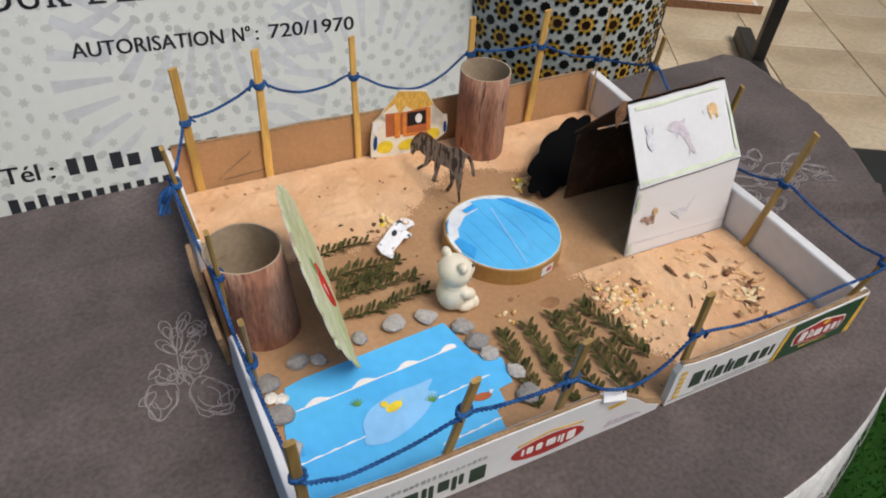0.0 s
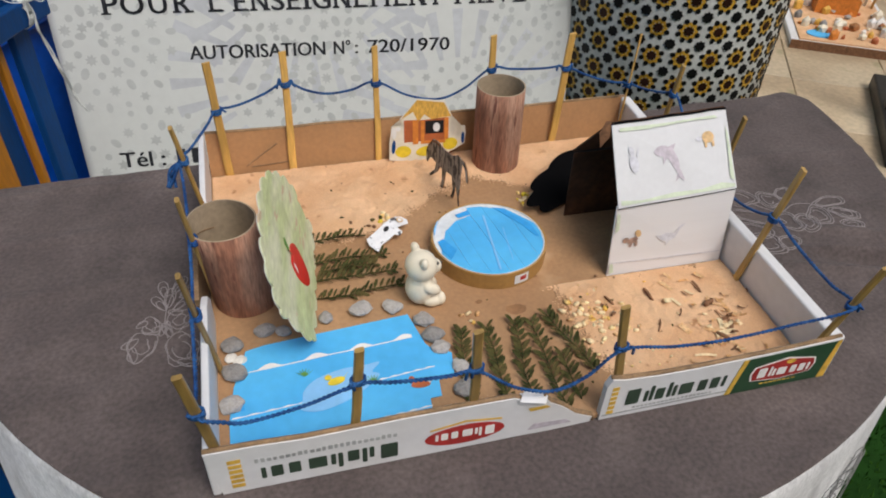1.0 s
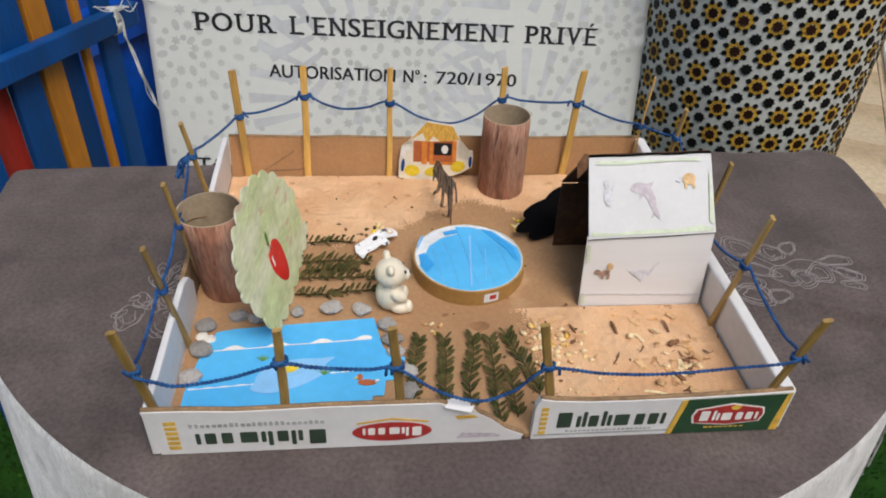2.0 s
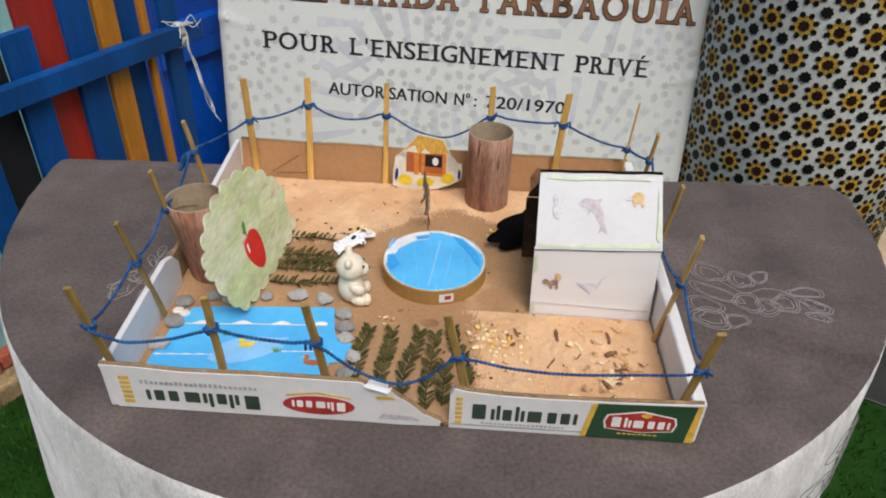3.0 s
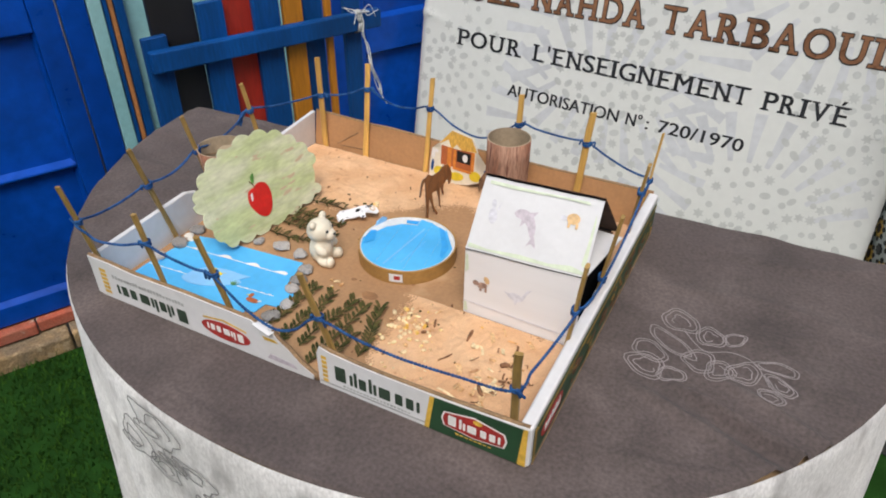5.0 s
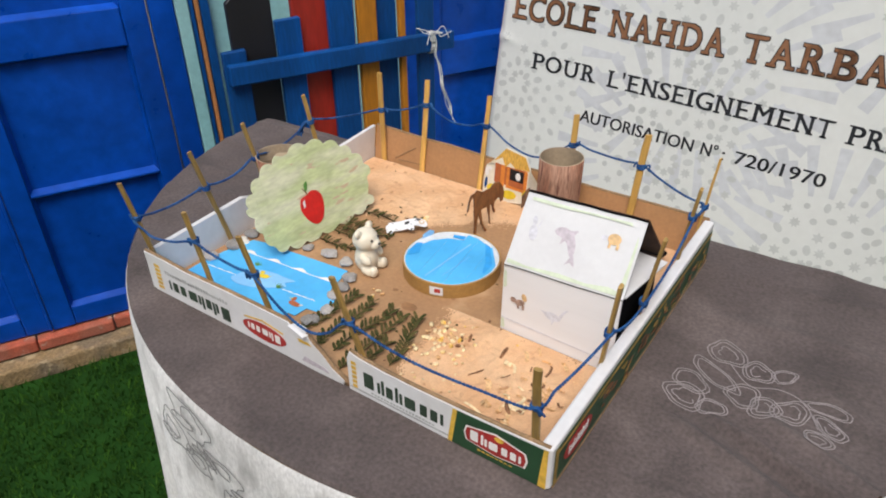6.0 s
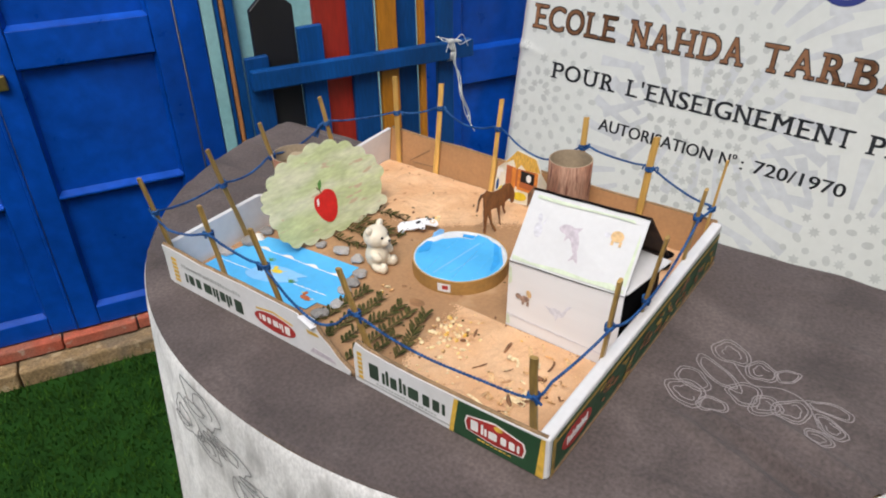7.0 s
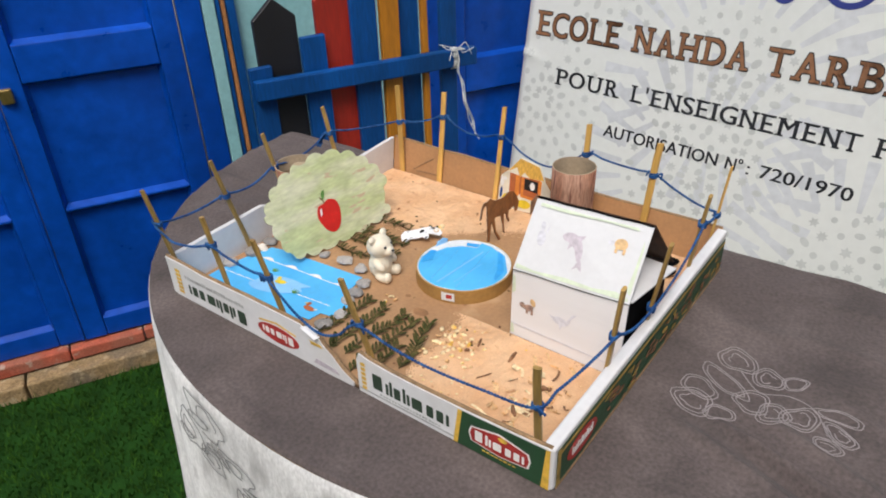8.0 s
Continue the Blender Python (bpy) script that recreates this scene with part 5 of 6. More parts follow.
def crown_outline():
    """A broad, flat-bottomed cloud shape with uneven rounded lobes."""
    base = curve([(u, v - 0.0142, 0) for u, v in ((-0.074, 0.042), (-0.060, 0.061), (-0.035, 0.075), (0.004, 0.081), (0.040, 0.074), (0.069, 0.055), (0.088, 0.026), (0.078, 0.006), (0.080, -0.012), (0.050, -0.0185), (0.016, -0.0195), (-0.022, -0.0195), (-0.056, -0.012), (-0.069, 0.007), (-0.072, 0.023))], 10, True)
    out, k, run = [], len(base), 0.0
    for i, p in enumerate(base):
        q = base[(i + 1) % k]
        d = (base[(i + 1) % k] - base[i - 1]).normalized()
        run += (q - p).length
        a = run / 0.0215 * math.pi + 0.7 * math.sin(run * 31)
        o = 0.0064 * (abs(math.sin(a)) ** 0.7 - 0.5)
        out.append((p.x - d.y * o, max(p.y + d.x * o, -0.0362)))
    return out


tree = root("paper_tree", (0.085, 0.168, F), "pale green scalloped paper tree crown with a red apple", "paper tree")
bm = bmesh.new()
crown = crown_outline()
plate2d(bm, crown, tree_at, 0.0012)
bmesh.ops.triangulate(bm, faces=bm.faces)
part("crown", bm, LEAFPAPER, tree)
bm = bmesh.new()
for f in plate2d(bm, [(u * 0.995, v * 0.995) for u, v in crown], lambda u, v, h: tree_at(u, v, -h), 0.0003, 0, 0.0003):
    pass
bmesh.ops.triangulate(bm, faces=bm.faces)
part("back_paper", bm, WHITE_CARD, tree, "white paper backing")
bm = bmesh.new()
plate2d(bm, [(p.x, p.y) for p in curve([(-0.004, 0.014, 0), (0.004, 0.0165, 0), (0.0125, 0.012, 0), (0.0145, 0.001, 0), (0.010, -0.013, 0), (0.003, -0.0195, 0), (-0.004, -0.0195, 0), (-0.0115, -0.012, 0), (-0.016, 0.001, 0), (-0.0125, 0.012, 0)], 5, True)], tree_at, 0.0008, 0, 0.0013)
apple = part("apple", bm, RED, tree, "red paper apple")
bm = bmesh.new()
plate2d(bm, [(-0.0115, 0.009), (-0.0085, 0.0105), (-0.0095, 0.004), (-0.0125, 0.0015)], tree_at, 0.0002, 0, 0.0022)
part("gleam_print", bm, PRINT_WHITE, apple)
bm = bmesh.new()
ribbon(bm, [tree_at(u, v, 0.0022) for u, v in ((-0.003, 0.0135), (-0.004, 0.018), (-0.007, 0.0225))], TN, 0.0013, 0.0003)
part("stalk", bm, TWIG, apple)
bm = bmesh.new()
plate2d(bm, [(p.x, p.y) for p in curve([(-0.004, 0.0185, 0), (-0.0005, 0.021, 0), (0.0015, 0.0285, 0), (-0.0035, 0.0255, 0)], 4, True)], tree_at, 0.0004, 0, 0.0018)
part("leaf", bm, LEAFGREEN, apple, "dark green paper leaf")

# ---- round pond ----
PC = Vector((0.2385, 0.189, 0))
pond = root("paper_pond", (PC.x, PC.y, F), "round card lid filled with blue paper as a pond", "pond")


def ring_wall(r0, r1, z0, z1, wav=0.0):
    bm = bmesh.new()
    n = 56
    def z(i, base):
        return base + wav * noise.noise((math.cos(2 * math.pi * i / n) * 2, math.sin(2 * math.pi * i / n) * 2, 7))
    q = [[bm.verts.new(PC + Vector((r * math.cos(2 * math.pi * i / n), r * math.sin(2 * math.pi * i / n), zz if zz == z0 else z(i, zz)))) for i in range(n)] for r, zz in ((r1, z0), (r1, z1), (r0, z1), (r0, z0))]
    for a, b in zip(q, q[1:] + q[:1]):
        for i in range(n):
            bm.faces.new((a[i], a[(i + 1) % n], b[(i + 1) % n], b[i]))
    bmesh.ops.recalc_face_normals(bm, faces=bm.faces)
    return bm


part("rim", ring_wall(0.0488, 0.0505, F + 0.0002, F + 0.0155, 0.0006), KRAFT, pond, "golden brown card rim", smooth=False)
part("rim_lining", ring_wall(0.0478, 0.0487, F + 0.0006, F + 0.0152, 0.0008), PALE_RIM, pond, "pale worn lining")


def pond_at(u, v, h=0.0):
    return Vector((PC.x + u, PC.y + v, F + 0.0138 + h))


bm = bmesh.new()
plate2d(bm, oval(0, 0, 0.0476, 0.0476, 48), pond_at, 0.0010)
part("lining_disc", bm, PALE_RIM, pond, "pale paper disc")
rnd = random.Random(11)
edges = [-0.047, -0.031, -0.018, -0.002, 0.012, 0.030, 0.047]
for k, (a, b) in enumerate(zip(edges, edges[1:])):
    def half(x):
        return math.sqrt(max(0, 0.0476 ** 2 - x * x))
    tops = [half(x) - (0.0012 + 0.010 * (k in (0, 1, 2)) + rnd.uniform(0, 0.004)) for x in (a, b)]
    loop = [(a + 0.0002, -half(a))] + [(a + (b - a) * j / 4, -half(a + (b - a) * j / 4)) for j in (1, 2, 3)] + [(b, -half(b)), (b, max(tops[1], -half(b) + 0.001)), (a + 0.0002, max(tops[0], -half(a) + 0.001))]
    turn = radians(8)
    bm = bmesh.new()
    plate2d(bm, [(u * math.cos(turn) - v * math.sin(turn), u * math.sin(turn) + v * math.cos(turn)) for u, v in loop], pond_at, 0.0002, 0, 0.0012 + 0.00006 * (k % 2))
    part("blue_strip", bm, LAKE, pond)
for loop in ([(0.016, 0.040), (0.024, 0.037), (0.0425, 0.010), (0.0440, -0.008), (0.0405, -0.006), (0.0345, 0.010)], [(-0.021, 0.036), (-0.008, 0.0405), (-0.007, 0.034), (-0.019, 0.031)], [(-0.0455, 0.002), (-0.040, 0.005), (-0.032, -0.012), (-0.0395, -0.022), (-0.0445, -0.010)]):
    bm = bmesh.new()
    plate2d(bm, loop, pond_at, 0.0002, 0, 0.0018)
    part("deep_blue_scrap", bm, LAKE_DEEP, pond, "deeper blue paper scrap")
bm = bmesh.new()
for (u0, v0), (u1, v1), w in (((0.004, 0.030), (-0.003, -0.043), 0.0016), ((0.016, 0.010), (0.011, -0.034), 0.0006)):
    ribbon(bm, [pond_at(u0 + (u1 - u0) * t / 6, v0 + (v1 - v0) * t / 6, 0.0020) for t in range(7)], UP, w, 0.0002)
part("glue_line", bm, LAKE_PALE, pond, "pale streaks")
bm = bmesh.new()
a0 = -1.27
for q0, q1, idx, lift in ((-0.15, 0.12, 0, 0.0003), (-0.05, 0.07, 1, 0.0006)):
    for i in range(4):
        qa, qb = a0 + q0 + (q1 - q0) * i / 4, a0 + q0 + (q1 - q0) * (i + 1) / 4
        r = 0.0506 + lift
        f = bm.faces.new([bm.verts.new(PC + Vector((r * math.cos(q), r * math.sin(q), F + z))) for q, z in ((qa, 0.003 + idx * 0.003), (qb, 0.003 + idx * 0.003), (qb, 0.0125 - idx * 0.002), (qa, 0.0125 - idx * 0.002))])
        f.material_index = idx
part("sticker", bm, [PALE_RIM, PRINT_RED], pond, "pale sticker with a red spot")
bm = bmesh.new()
slab(bm, [pond_at(-0.046, 0.012, 0.0015), pond_at(-0.041, 0.026, 0.0015), pond_at(-0.040, 0.026, 0.006), pond_at(-0.042, 0.021, 0.009), pond_at(-0.046, 0.015, 0.0055)], (0.0005, -0.0003, 0))
part("curled_scrap", bm, LAKE_PALE, pond, "curled pale blue scrap")

# ---- blue paper lake ----
lake = root("paper_lake", (0.09, 0.065, F), "sheet of sky-blue paper with a drawn duck pond", "paper lake")


def lake_at(u, v, h=0.0):
    return Vector((u, v, F + 0.0006 + h + 0.0012 * max(0, noise.noise((u * 30, v * 30, 4)))))


bm = bmesh.new()
plate2d(bm, [(0.012, 0.050), (0.016, 0.080), (0.026, 0.113), (0.040, 0.1165), (0.152, 0.1255), (0.1585, 0.092), (0.1605, 0.0885), (0.176, 0.079), (0.172, 0.057), (0.160, 0.0555), (0.1585, 0.041), (0.150, 0.0405), (0.148, 0.022), (0.160, 0.0195), (0.160, 0.008), (0.012, 0.008)], lake_at, 0.0006)
bmesh.ops.triangulate(bm, faces=bm.faces)
part("sheet", bm, LAKE, lake)
bm = bmesh.new()
for v0, dv, x0, x1, bump in ((0.091, 0.009, 0.027, 0.150, 1), (0.052, 0.004, 0.014, 0.070, 0), (0.064, 0.004, 0.118, 0.160, 0), (0.030, 0.003, 0.105, 0.150, 0), (0.018, 0.002, 0.03, 0.09, 0)):
    n = 40
    top, bot = [], []
    for i in range(n + 1):
        t = i / n
        u, v = x0 + (x1 - x0) * t, v0 + dv * t
        bot.append((u, v))
        top.append((u, v + 0.0010 + (0.0042 * max(0, math.sin(t * 3.6 * 2 * math.pi - 1.2)) if bump else 0.0004 * math.sin(t * 30))))
    for i in range(n):
        bm.faces.new([bm.verts.new(lake_at(*p, 0.0011)) for p in (bot[i], bot[i + 1], top[i + 1], top[i])])
part("wave_line", bm, PRINT_WHITE, lake, "white paper waves")
bm = bmesh.new()
plate2d(bm, [(p.x, p.y) for p in curve([(0.062, 0.057, 0), (0.060, 0.050, 0), (0.072, 0.046, 0), (0.090, 0.050, 0), (0.106, 0.058, 0), (0.119, 0.069, 0), (0.114, 0.073, 0), (0.121, 0.081, 0), (0.108, 0.080, 0), (0.092, 0.080, 0), (0.074, 0.075, 0), (0.064, 0.066, 0)], 4, True)], lake_at, 0.0002, 0, 0.0012)
pool = part("drawn_pool", bm, LAKE_PALE, lake, "pale blue drawn pool")
bm = bmesh.new()
plate2d(bm, oval(0.0875, 0.0695, 0.0066, 0.0034, 14, 0.25), lake_at, 0.0002, 0, 0.0018)
plate2d(bm, oval(0.0820, 0.0735, 0.0026, 0.0025, 10), lake_at, 0.0002, 0, 0.0021)
plate2d(bm, [(0.0925, 0.071), (0.0965, 0.0755), (0.0935, 0.0715)], lake_at, 0.0002, 0, 0.0021)
part("drawn_duck", bm, YELLOW, pool, "yellow drawn duck")
bm = bmesh.new()
for cu, cv in ((0.1135, 0.0625), (0.066, 0.079)):
    for k in range(6):
        a = 0.6 + k * 0.38
        plate2d(bm, [(cu - 0.001, cv), (cu + 0.001, cv), (cu + 0.0075 * math.cos(a), cv + 0.0075 * math.sin(a))], lake_at, 0.0001, 0, 0.0016 + 0.0001 * k)
part("drawn_reeds", bm, LEAFGREEN, pool, "green drawn reeds")
bm = bmesh.new()
plate2d(bm, oval(0.146, 0.0535, 0.0072, 0.0032, 14, -0.05), lake_at, 0.0002, 0, 0.0012)
plate2d(bm, oval(0.1405, 0.0590, 0.0024, 0.0034, 10), lake_at, 0.0002, 0, 0.0014)
plate2d(bm, [(0.139, 0.058), (0.1355, 0.0575), (0.139, 0.060)], lake_at, 0.0002, 1, 0.0016)
plate2d(bm, [(0.152, 0.053), (0.156, 0.0555), (0.153, 0.0565)], lake_at, 0.0002, 2, 0.0016)
part("paper_duck", bm, [BROWNRED, YELLOW, PRINT_WHITE], lake, "russet paper duck")
bm = bmesh.new()
for u, v in ((0.1005, 0.021), (0.104, 0.0215), (0.020, 0.058)):
    plate2d(bm, rect(u, v, u + 0.0026, v + 0.006), lake_at, 0.0002, 0, 0.0012)
part("blue_mark", bm, LAKE_DEEP, lake)

# ---- barn ----
BX0, BX1, BY0, BY1, BE, BR = 0.3290, 0.4370, 0.1350, 0.2240, 0.7755, 0.8285
barn = root("paper_barn", (0.383, 0.18, F), "white card barn with faded animal stickers and a dark inside", "barn")
bm = bmesh.new()
slab(bm, [(BX0, BY0, F + 0.0002), (BX1, BY0 - 0.001, F + 0.0002), (BX1 - 0.001, BY0 + 0.008, BE + 0.002), (BX0 - 0.002, BY0 + 0.006, BE - 0.001)], (0, 0.0016, 0))
wall_f = part("front_wall", bm, RIBBED, barn, "greyish white ribbed card")
bm = bmesh.new()
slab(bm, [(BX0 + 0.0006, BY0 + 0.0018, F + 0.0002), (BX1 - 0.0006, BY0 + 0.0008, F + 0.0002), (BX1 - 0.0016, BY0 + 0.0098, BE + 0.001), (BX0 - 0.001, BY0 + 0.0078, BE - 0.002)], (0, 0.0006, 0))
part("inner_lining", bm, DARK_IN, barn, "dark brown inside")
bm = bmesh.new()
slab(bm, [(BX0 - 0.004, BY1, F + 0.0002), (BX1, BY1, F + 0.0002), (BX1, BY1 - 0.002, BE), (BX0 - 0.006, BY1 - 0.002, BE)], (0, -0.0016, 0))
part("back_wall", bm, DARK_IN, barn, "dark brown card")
bm = bmesh.new()
slab(bm, [(BX1 - 0.003, BY0 + 0.012, F + 0.0002), (BX1 - 0.003, BY1 - 0.003, F + 0.0002), (BX1 - 0.004, BY1 - 0.004, BE - 0.003), (BX1 - 0.004, BY0 + 0.016, BE - 0.003)], (-0.0016, 0, 0))
part("end_wall", bm, BLACK_CARD, barn, "black card end")
bm = bmesh.new()
slab(bm, [(BX0 - 0.0012, BY0 + 0.0045, BE - 0.0020), (BX1 - 0.0004, BY0 + 0.0075, BE + 0.0010), (BX1 - 0.0030, 0.1845, BR), (BX0 - 0.0008, 0.1780, BR - 0.0005)], Vector((0, 0.0008, -0.0007)))
roof = part("roof", bm, WHITE_PAPER, barn, "white roof paper edged in pale green crayon")
bm = bmesh.new()
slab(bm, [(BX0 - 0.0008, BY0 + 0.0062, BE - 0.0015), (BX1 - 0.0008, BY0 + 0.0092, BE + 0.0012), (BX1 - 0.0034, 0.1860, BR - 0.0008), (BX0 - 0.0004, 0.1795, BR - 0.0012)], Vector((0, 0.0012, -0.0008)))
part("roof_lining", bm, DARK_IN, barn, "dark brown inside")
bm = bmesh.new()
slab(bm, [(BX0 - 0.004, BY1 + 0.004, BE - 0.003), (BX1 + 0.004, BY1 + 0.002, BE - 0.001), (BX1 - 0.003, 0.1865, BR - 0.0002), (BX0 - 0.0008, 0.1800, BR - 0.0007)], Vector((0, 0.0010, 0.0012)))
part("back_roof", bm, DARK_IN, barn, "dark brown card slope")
bm = bmesh.new()
slab(bm, [(BX1 - 0.028, BY0 + 0.012, BE + 0.0015), (BX1 + 0.0005, BY0 + 0.012, BE + 0.0015), (BX1 + 0.010, BY1 - 0.006, BE), (BX1 - 0.020, BY1 - 0.004, BE)], (0, 0, -0.0014))
part("loft_flap", bm, WHITE_CARD, barn, "white folded flap")
bm = bmesh.new()
slab(bm, [(BX0 - 0.001, 0.1790, BR + 0.002), (BX0 - 0.001, 0.176, BR - 0.010), (BX0 - 0.0075, 0.177, BR - 0.020), (BX0 - 0.0090, 0.180, BR - 0.008), (BX0 - 0.0035, 0.182, BR + 0.001)], (0, 0.0006, 0))
part("printed_flap", bm, [TWIG], barn, "small printed picture flap")
bm = bmesh.new()
ribbon(bm, [(BX0 - 0.0015 + (BX1 - BX0 + 0.001) * t / 8, BY0 + 0.0044 + 0.003 * t / 8, BE - 0.0024 + 0.003 * t / 8 + 0.0004 * math.sin(t)) for t in range(9)], Vector((0, -1, 0.4)).normalized(), 0.0007, 0.0003)
part("eave_edge", bm, BLACK_CARD, barn, "dark cut edge along the eave")
bm = bmesh.new()
ribbon(bm, [(BX0 - 0.001 + (BX1 - BX0 - 0.002) * t / 8, 0.1780 + 0.0066 * t / 8, BR + 0.0006 + 0.0006 * math.sin(2 * t)) for t in range(9)], Vector((0, -0.5, 0.8)).normalized(), 0.0020, 0.0006)
part("ridge_edge", bm, BLACK_CARD, barn, "dark cut edge along the ridge")
ROOF = [Vector(q) for q in ((BX0 - 0.0012, BY0 + 0.0045, BE - 0.0020), (BX1 - 0.0004, BY0 + 0.0075, BE + 0.0010), (BX1 - 0.0030, 0.1845, BR), (BX0 - 0.0008, 0.1780, BR - 0.0005))]
FACE = [Vector(q) for q in ((BX0, BY0, F + 0.0002), (BX1, BY0 - 0.001, F + 0.0002), (BX1 - 0.001, BY0 + 0.008, BE + 0.002), (BX0 - 0.002, BY0 + 0.006, BE - 0.001))]
RNRM, FN = (ROOF[1] - ROOF[0]).cross(ROOF[3] - ROOF[0]).normalized(), (FACE[1] - FACE[0]).cross(FACE[3] - FACE[0]).normalized()


def on_quad(quad, across, up, normal):
    def at(u, v, h=0.0):
        a, b = u / across, v / up
        return quad[0].lerp(quad[1], a).lerp(quad[3].lerp(quad[2], a), b) + normal * (h * 0.4 + 0.0012)
    return at


roof_at, face_at = on_quad(ROOF, 0.108, 0.066, RNRM), on_quad(FACE, 0.108, 0.072, FN)


for loop in ([(0.002, 0.002), (0.106, 0.002), (0.106, 0.0045), (0.094, 0.0072), (0.075, 0.0045), (0.05, 0.0058), (0.02, 0.0038), (0.002, 0.006)],
             [(0.1025, 0.010), (0.1065, 0.007), (0.106, 0.046), (0.1045, 0.053), (0.1038, 0.030)],
             [(0.006, 0.0600), (0.03, 0.0592), (0.074, 0.0605), (0.098, 0.0598), (0.096, 0.0622), (0.05, 0.0618), (0.006, 0.0628)]):
    bm = bmesh.new()
    plate2d(bm, loop, roof_at, 0.0001, 0, 0.0001)
    part("crayon_border", bm, MINT, roof, "pale green crayon border")
bm = bmesh.new()
plate2d(bm, [(p.x, p.y) for p in curve([(0.0350, 0.0400, 0), (0.0385, 0.0435, 0), (0.0450, 0.0440, 0), (0.0520, 0.0400, 0), (0.0560, 0.0330, 0), (0.0570, 0.0250, 0), (0.0545, 0.0215, 0), (0.0515, 0.0260, 0), (0.0480, 0.0320, 0), (0.0420, 0.0355, 0), (0.0375, 0.0368, 0)], 4, True)], roof_at, 0.0001, 0, 0.0003)
plate2d(bm, [(0.0475, 0.0425), (0.0555, 0.0445), (0.0520, 0.0380)], roof_at, 0.0001, 0, 0.0005)
plate2d(bm, [(0.0430, 0.0360), (0.0425, 0.0290), (0.0465, 0.0340)], roof_at, 0.0001, 0, 0.0005)
plate2d(bm, [(0.0558, 0.0235), (0.0520, 0.0140), (0.0560, 0.0170), (0.0610, 0.0135), (0.0575, 0.0235)], roof_at, 0.0001, 0, 0.0005)
part("dolphin_sticker", bm, LILAC, roof, "faded lilac dolphin sticker")
bm = bmesh.new()
plate2d(bm, oval(0.0865, 0.0455, 0.0058, 0.0048, 14), roof_at, 0.0001, 0, 0.0003)
plate2d(bm, oval(0.0780, 0.0450, 0.0030, 0.0022, 10), roof_at, 0.0001, 1, 0.0003)
for du in (-0.004, 0.003):
    plate2d(bm, rect(0.0865 + du, 0.0375, 0.0888 + du, 0.0420), roof_at, 0.0001, 0, 0.0004)
part("tortoise_sticker", bm, [TAN, MAUVE], roof, "tan tortoise sticker")
bm = bmesh.new()
plate2d(bm, oval(0.0165, 0.033, 0.0040, 0.0070, 14, 0.2), roof_at, 0.0001, 0, 0.0003)
plate2d(bm, oval(0.0150, 0.0435, 0.0022, 0.0042, 10, 0.3), roof_at, 0.0001, 0, 0.0004)
plate2d(bm, [(0.019, 0.040), (0.0215, 0.046), (0.0205, 0.038)], roof_at, 0.0001, 0, 0.0005)
part("rabbit_sticker", bm, MAUVE, roof, "faded grey rabbit sticker")
bm = bmesh.new()
plate2d(bm, oval(0.0185, 0.0360, 0.0050, 0.0032, 12, 0.3), face_at, 0.0001, 0, 0.0003)
plate2d(bm, oval(0.0120, 0.0370, 0.0030, 0.0028, 10), face_at, 0.0001, 0, 0.0003)
plate2d(bm, oval(0.0225, 0.0425, 0.0026, 0.0040, 10, 0.4), face_at, 0.0001, 1, 0.0004)
for du in (0.0, 0.005):
    plate2d(bm, rect(0.0160 + du, 0.0295, 0.0182 + du, 0.0345), face_at, 0.0001, 0, 0.0004)
part("dog_sticker", bm, [RUSSET, TAN], wall_f, "brown dog sticker")
bm = bmesh.new()
plate2d(bm, oval(0.0505, 0.0340, 0.0075, 0.0040, 14, -0.1), face_at, 0.0001, 0, 0.0003)
plate2d(bm, [(0.055, 0.034), (0.061, 0.044), (0.0655, 0.0455), (0.061, 0.040), (0.058, 0.032)], face_at, 0.0001, 0, 0.0004)
plate2d(bm, [(0.043, 0.034), (0.039, 0.0375), (0.044, 0.0365)], face_at, 0.0001, 0, 0.0004)
plate2d(bm, [(0.049, 0.031), (0.051, 0.0255), (0.0535, 0.031)], face_at, 0.0001, 0, 0.0005)
part("bird_sticker", bm, MAUVE, wall_f, "faded grey bird sticker")
bm = bmesh.new()
ribbon(bm, [face_at(0.001 + 0.105 * t / 6, 0.0145 - 0.0006 * t, 0.0002) for t in range(7)], FN, 0.0010, 0.0002)
part("crease", bm, MAUVE, wall_f)
for loop in ([(0.001, 0.046), (0.0045, 0.049), (0.0035, 0.064), (0.001, 0.066)], [(0.001, 0.003), (0.0050, 0.004), (0.0035, 0.013), (0.001, 0.014)]):
    bm = bmesh.new()
    plate2d(bm, loop, face_at, 0.0001, 0, 0.0001)
    part("crayon_border", bm, MINT, wall_f, "pale green crayon mark")

# ---- black cut-out tree lying behind the barn ----
bm = bmesh.new()
KA, KU = Vector((0.3555, 0.2730, 0.7155)), Vector((0.824, 0.567, 0)).normalized()
KV = Vector((-0.567 * 0.88, 0.824 * 0.88, 0.47)).normalized()
KN = KU.cross(KV)
plate2d(bm, oval(0, 0, 0.074, 0.0225, 90, 0, 0.16, 9), lambda u, v, h: KA + KU * u + KV * v + KN * h, 0.0012)
single("cut_out_tree", bm, BLACK_CARD, "black scalloped card tree leaning behind the barn", "paper tree")

# ---- little house picture ----
HA = Vector((0.1800, 0.3425, F + 0.0003))
HU, HV = Vector((0.9975, -0.07, 0)).normalized(), Vector((0, 0.10, 0.995))
HN = HU.cross(HV)


def house_at(u, v, h=0.0):
    return HA + HU * u * 1.03 + HV * v * 1.10 + HN * h


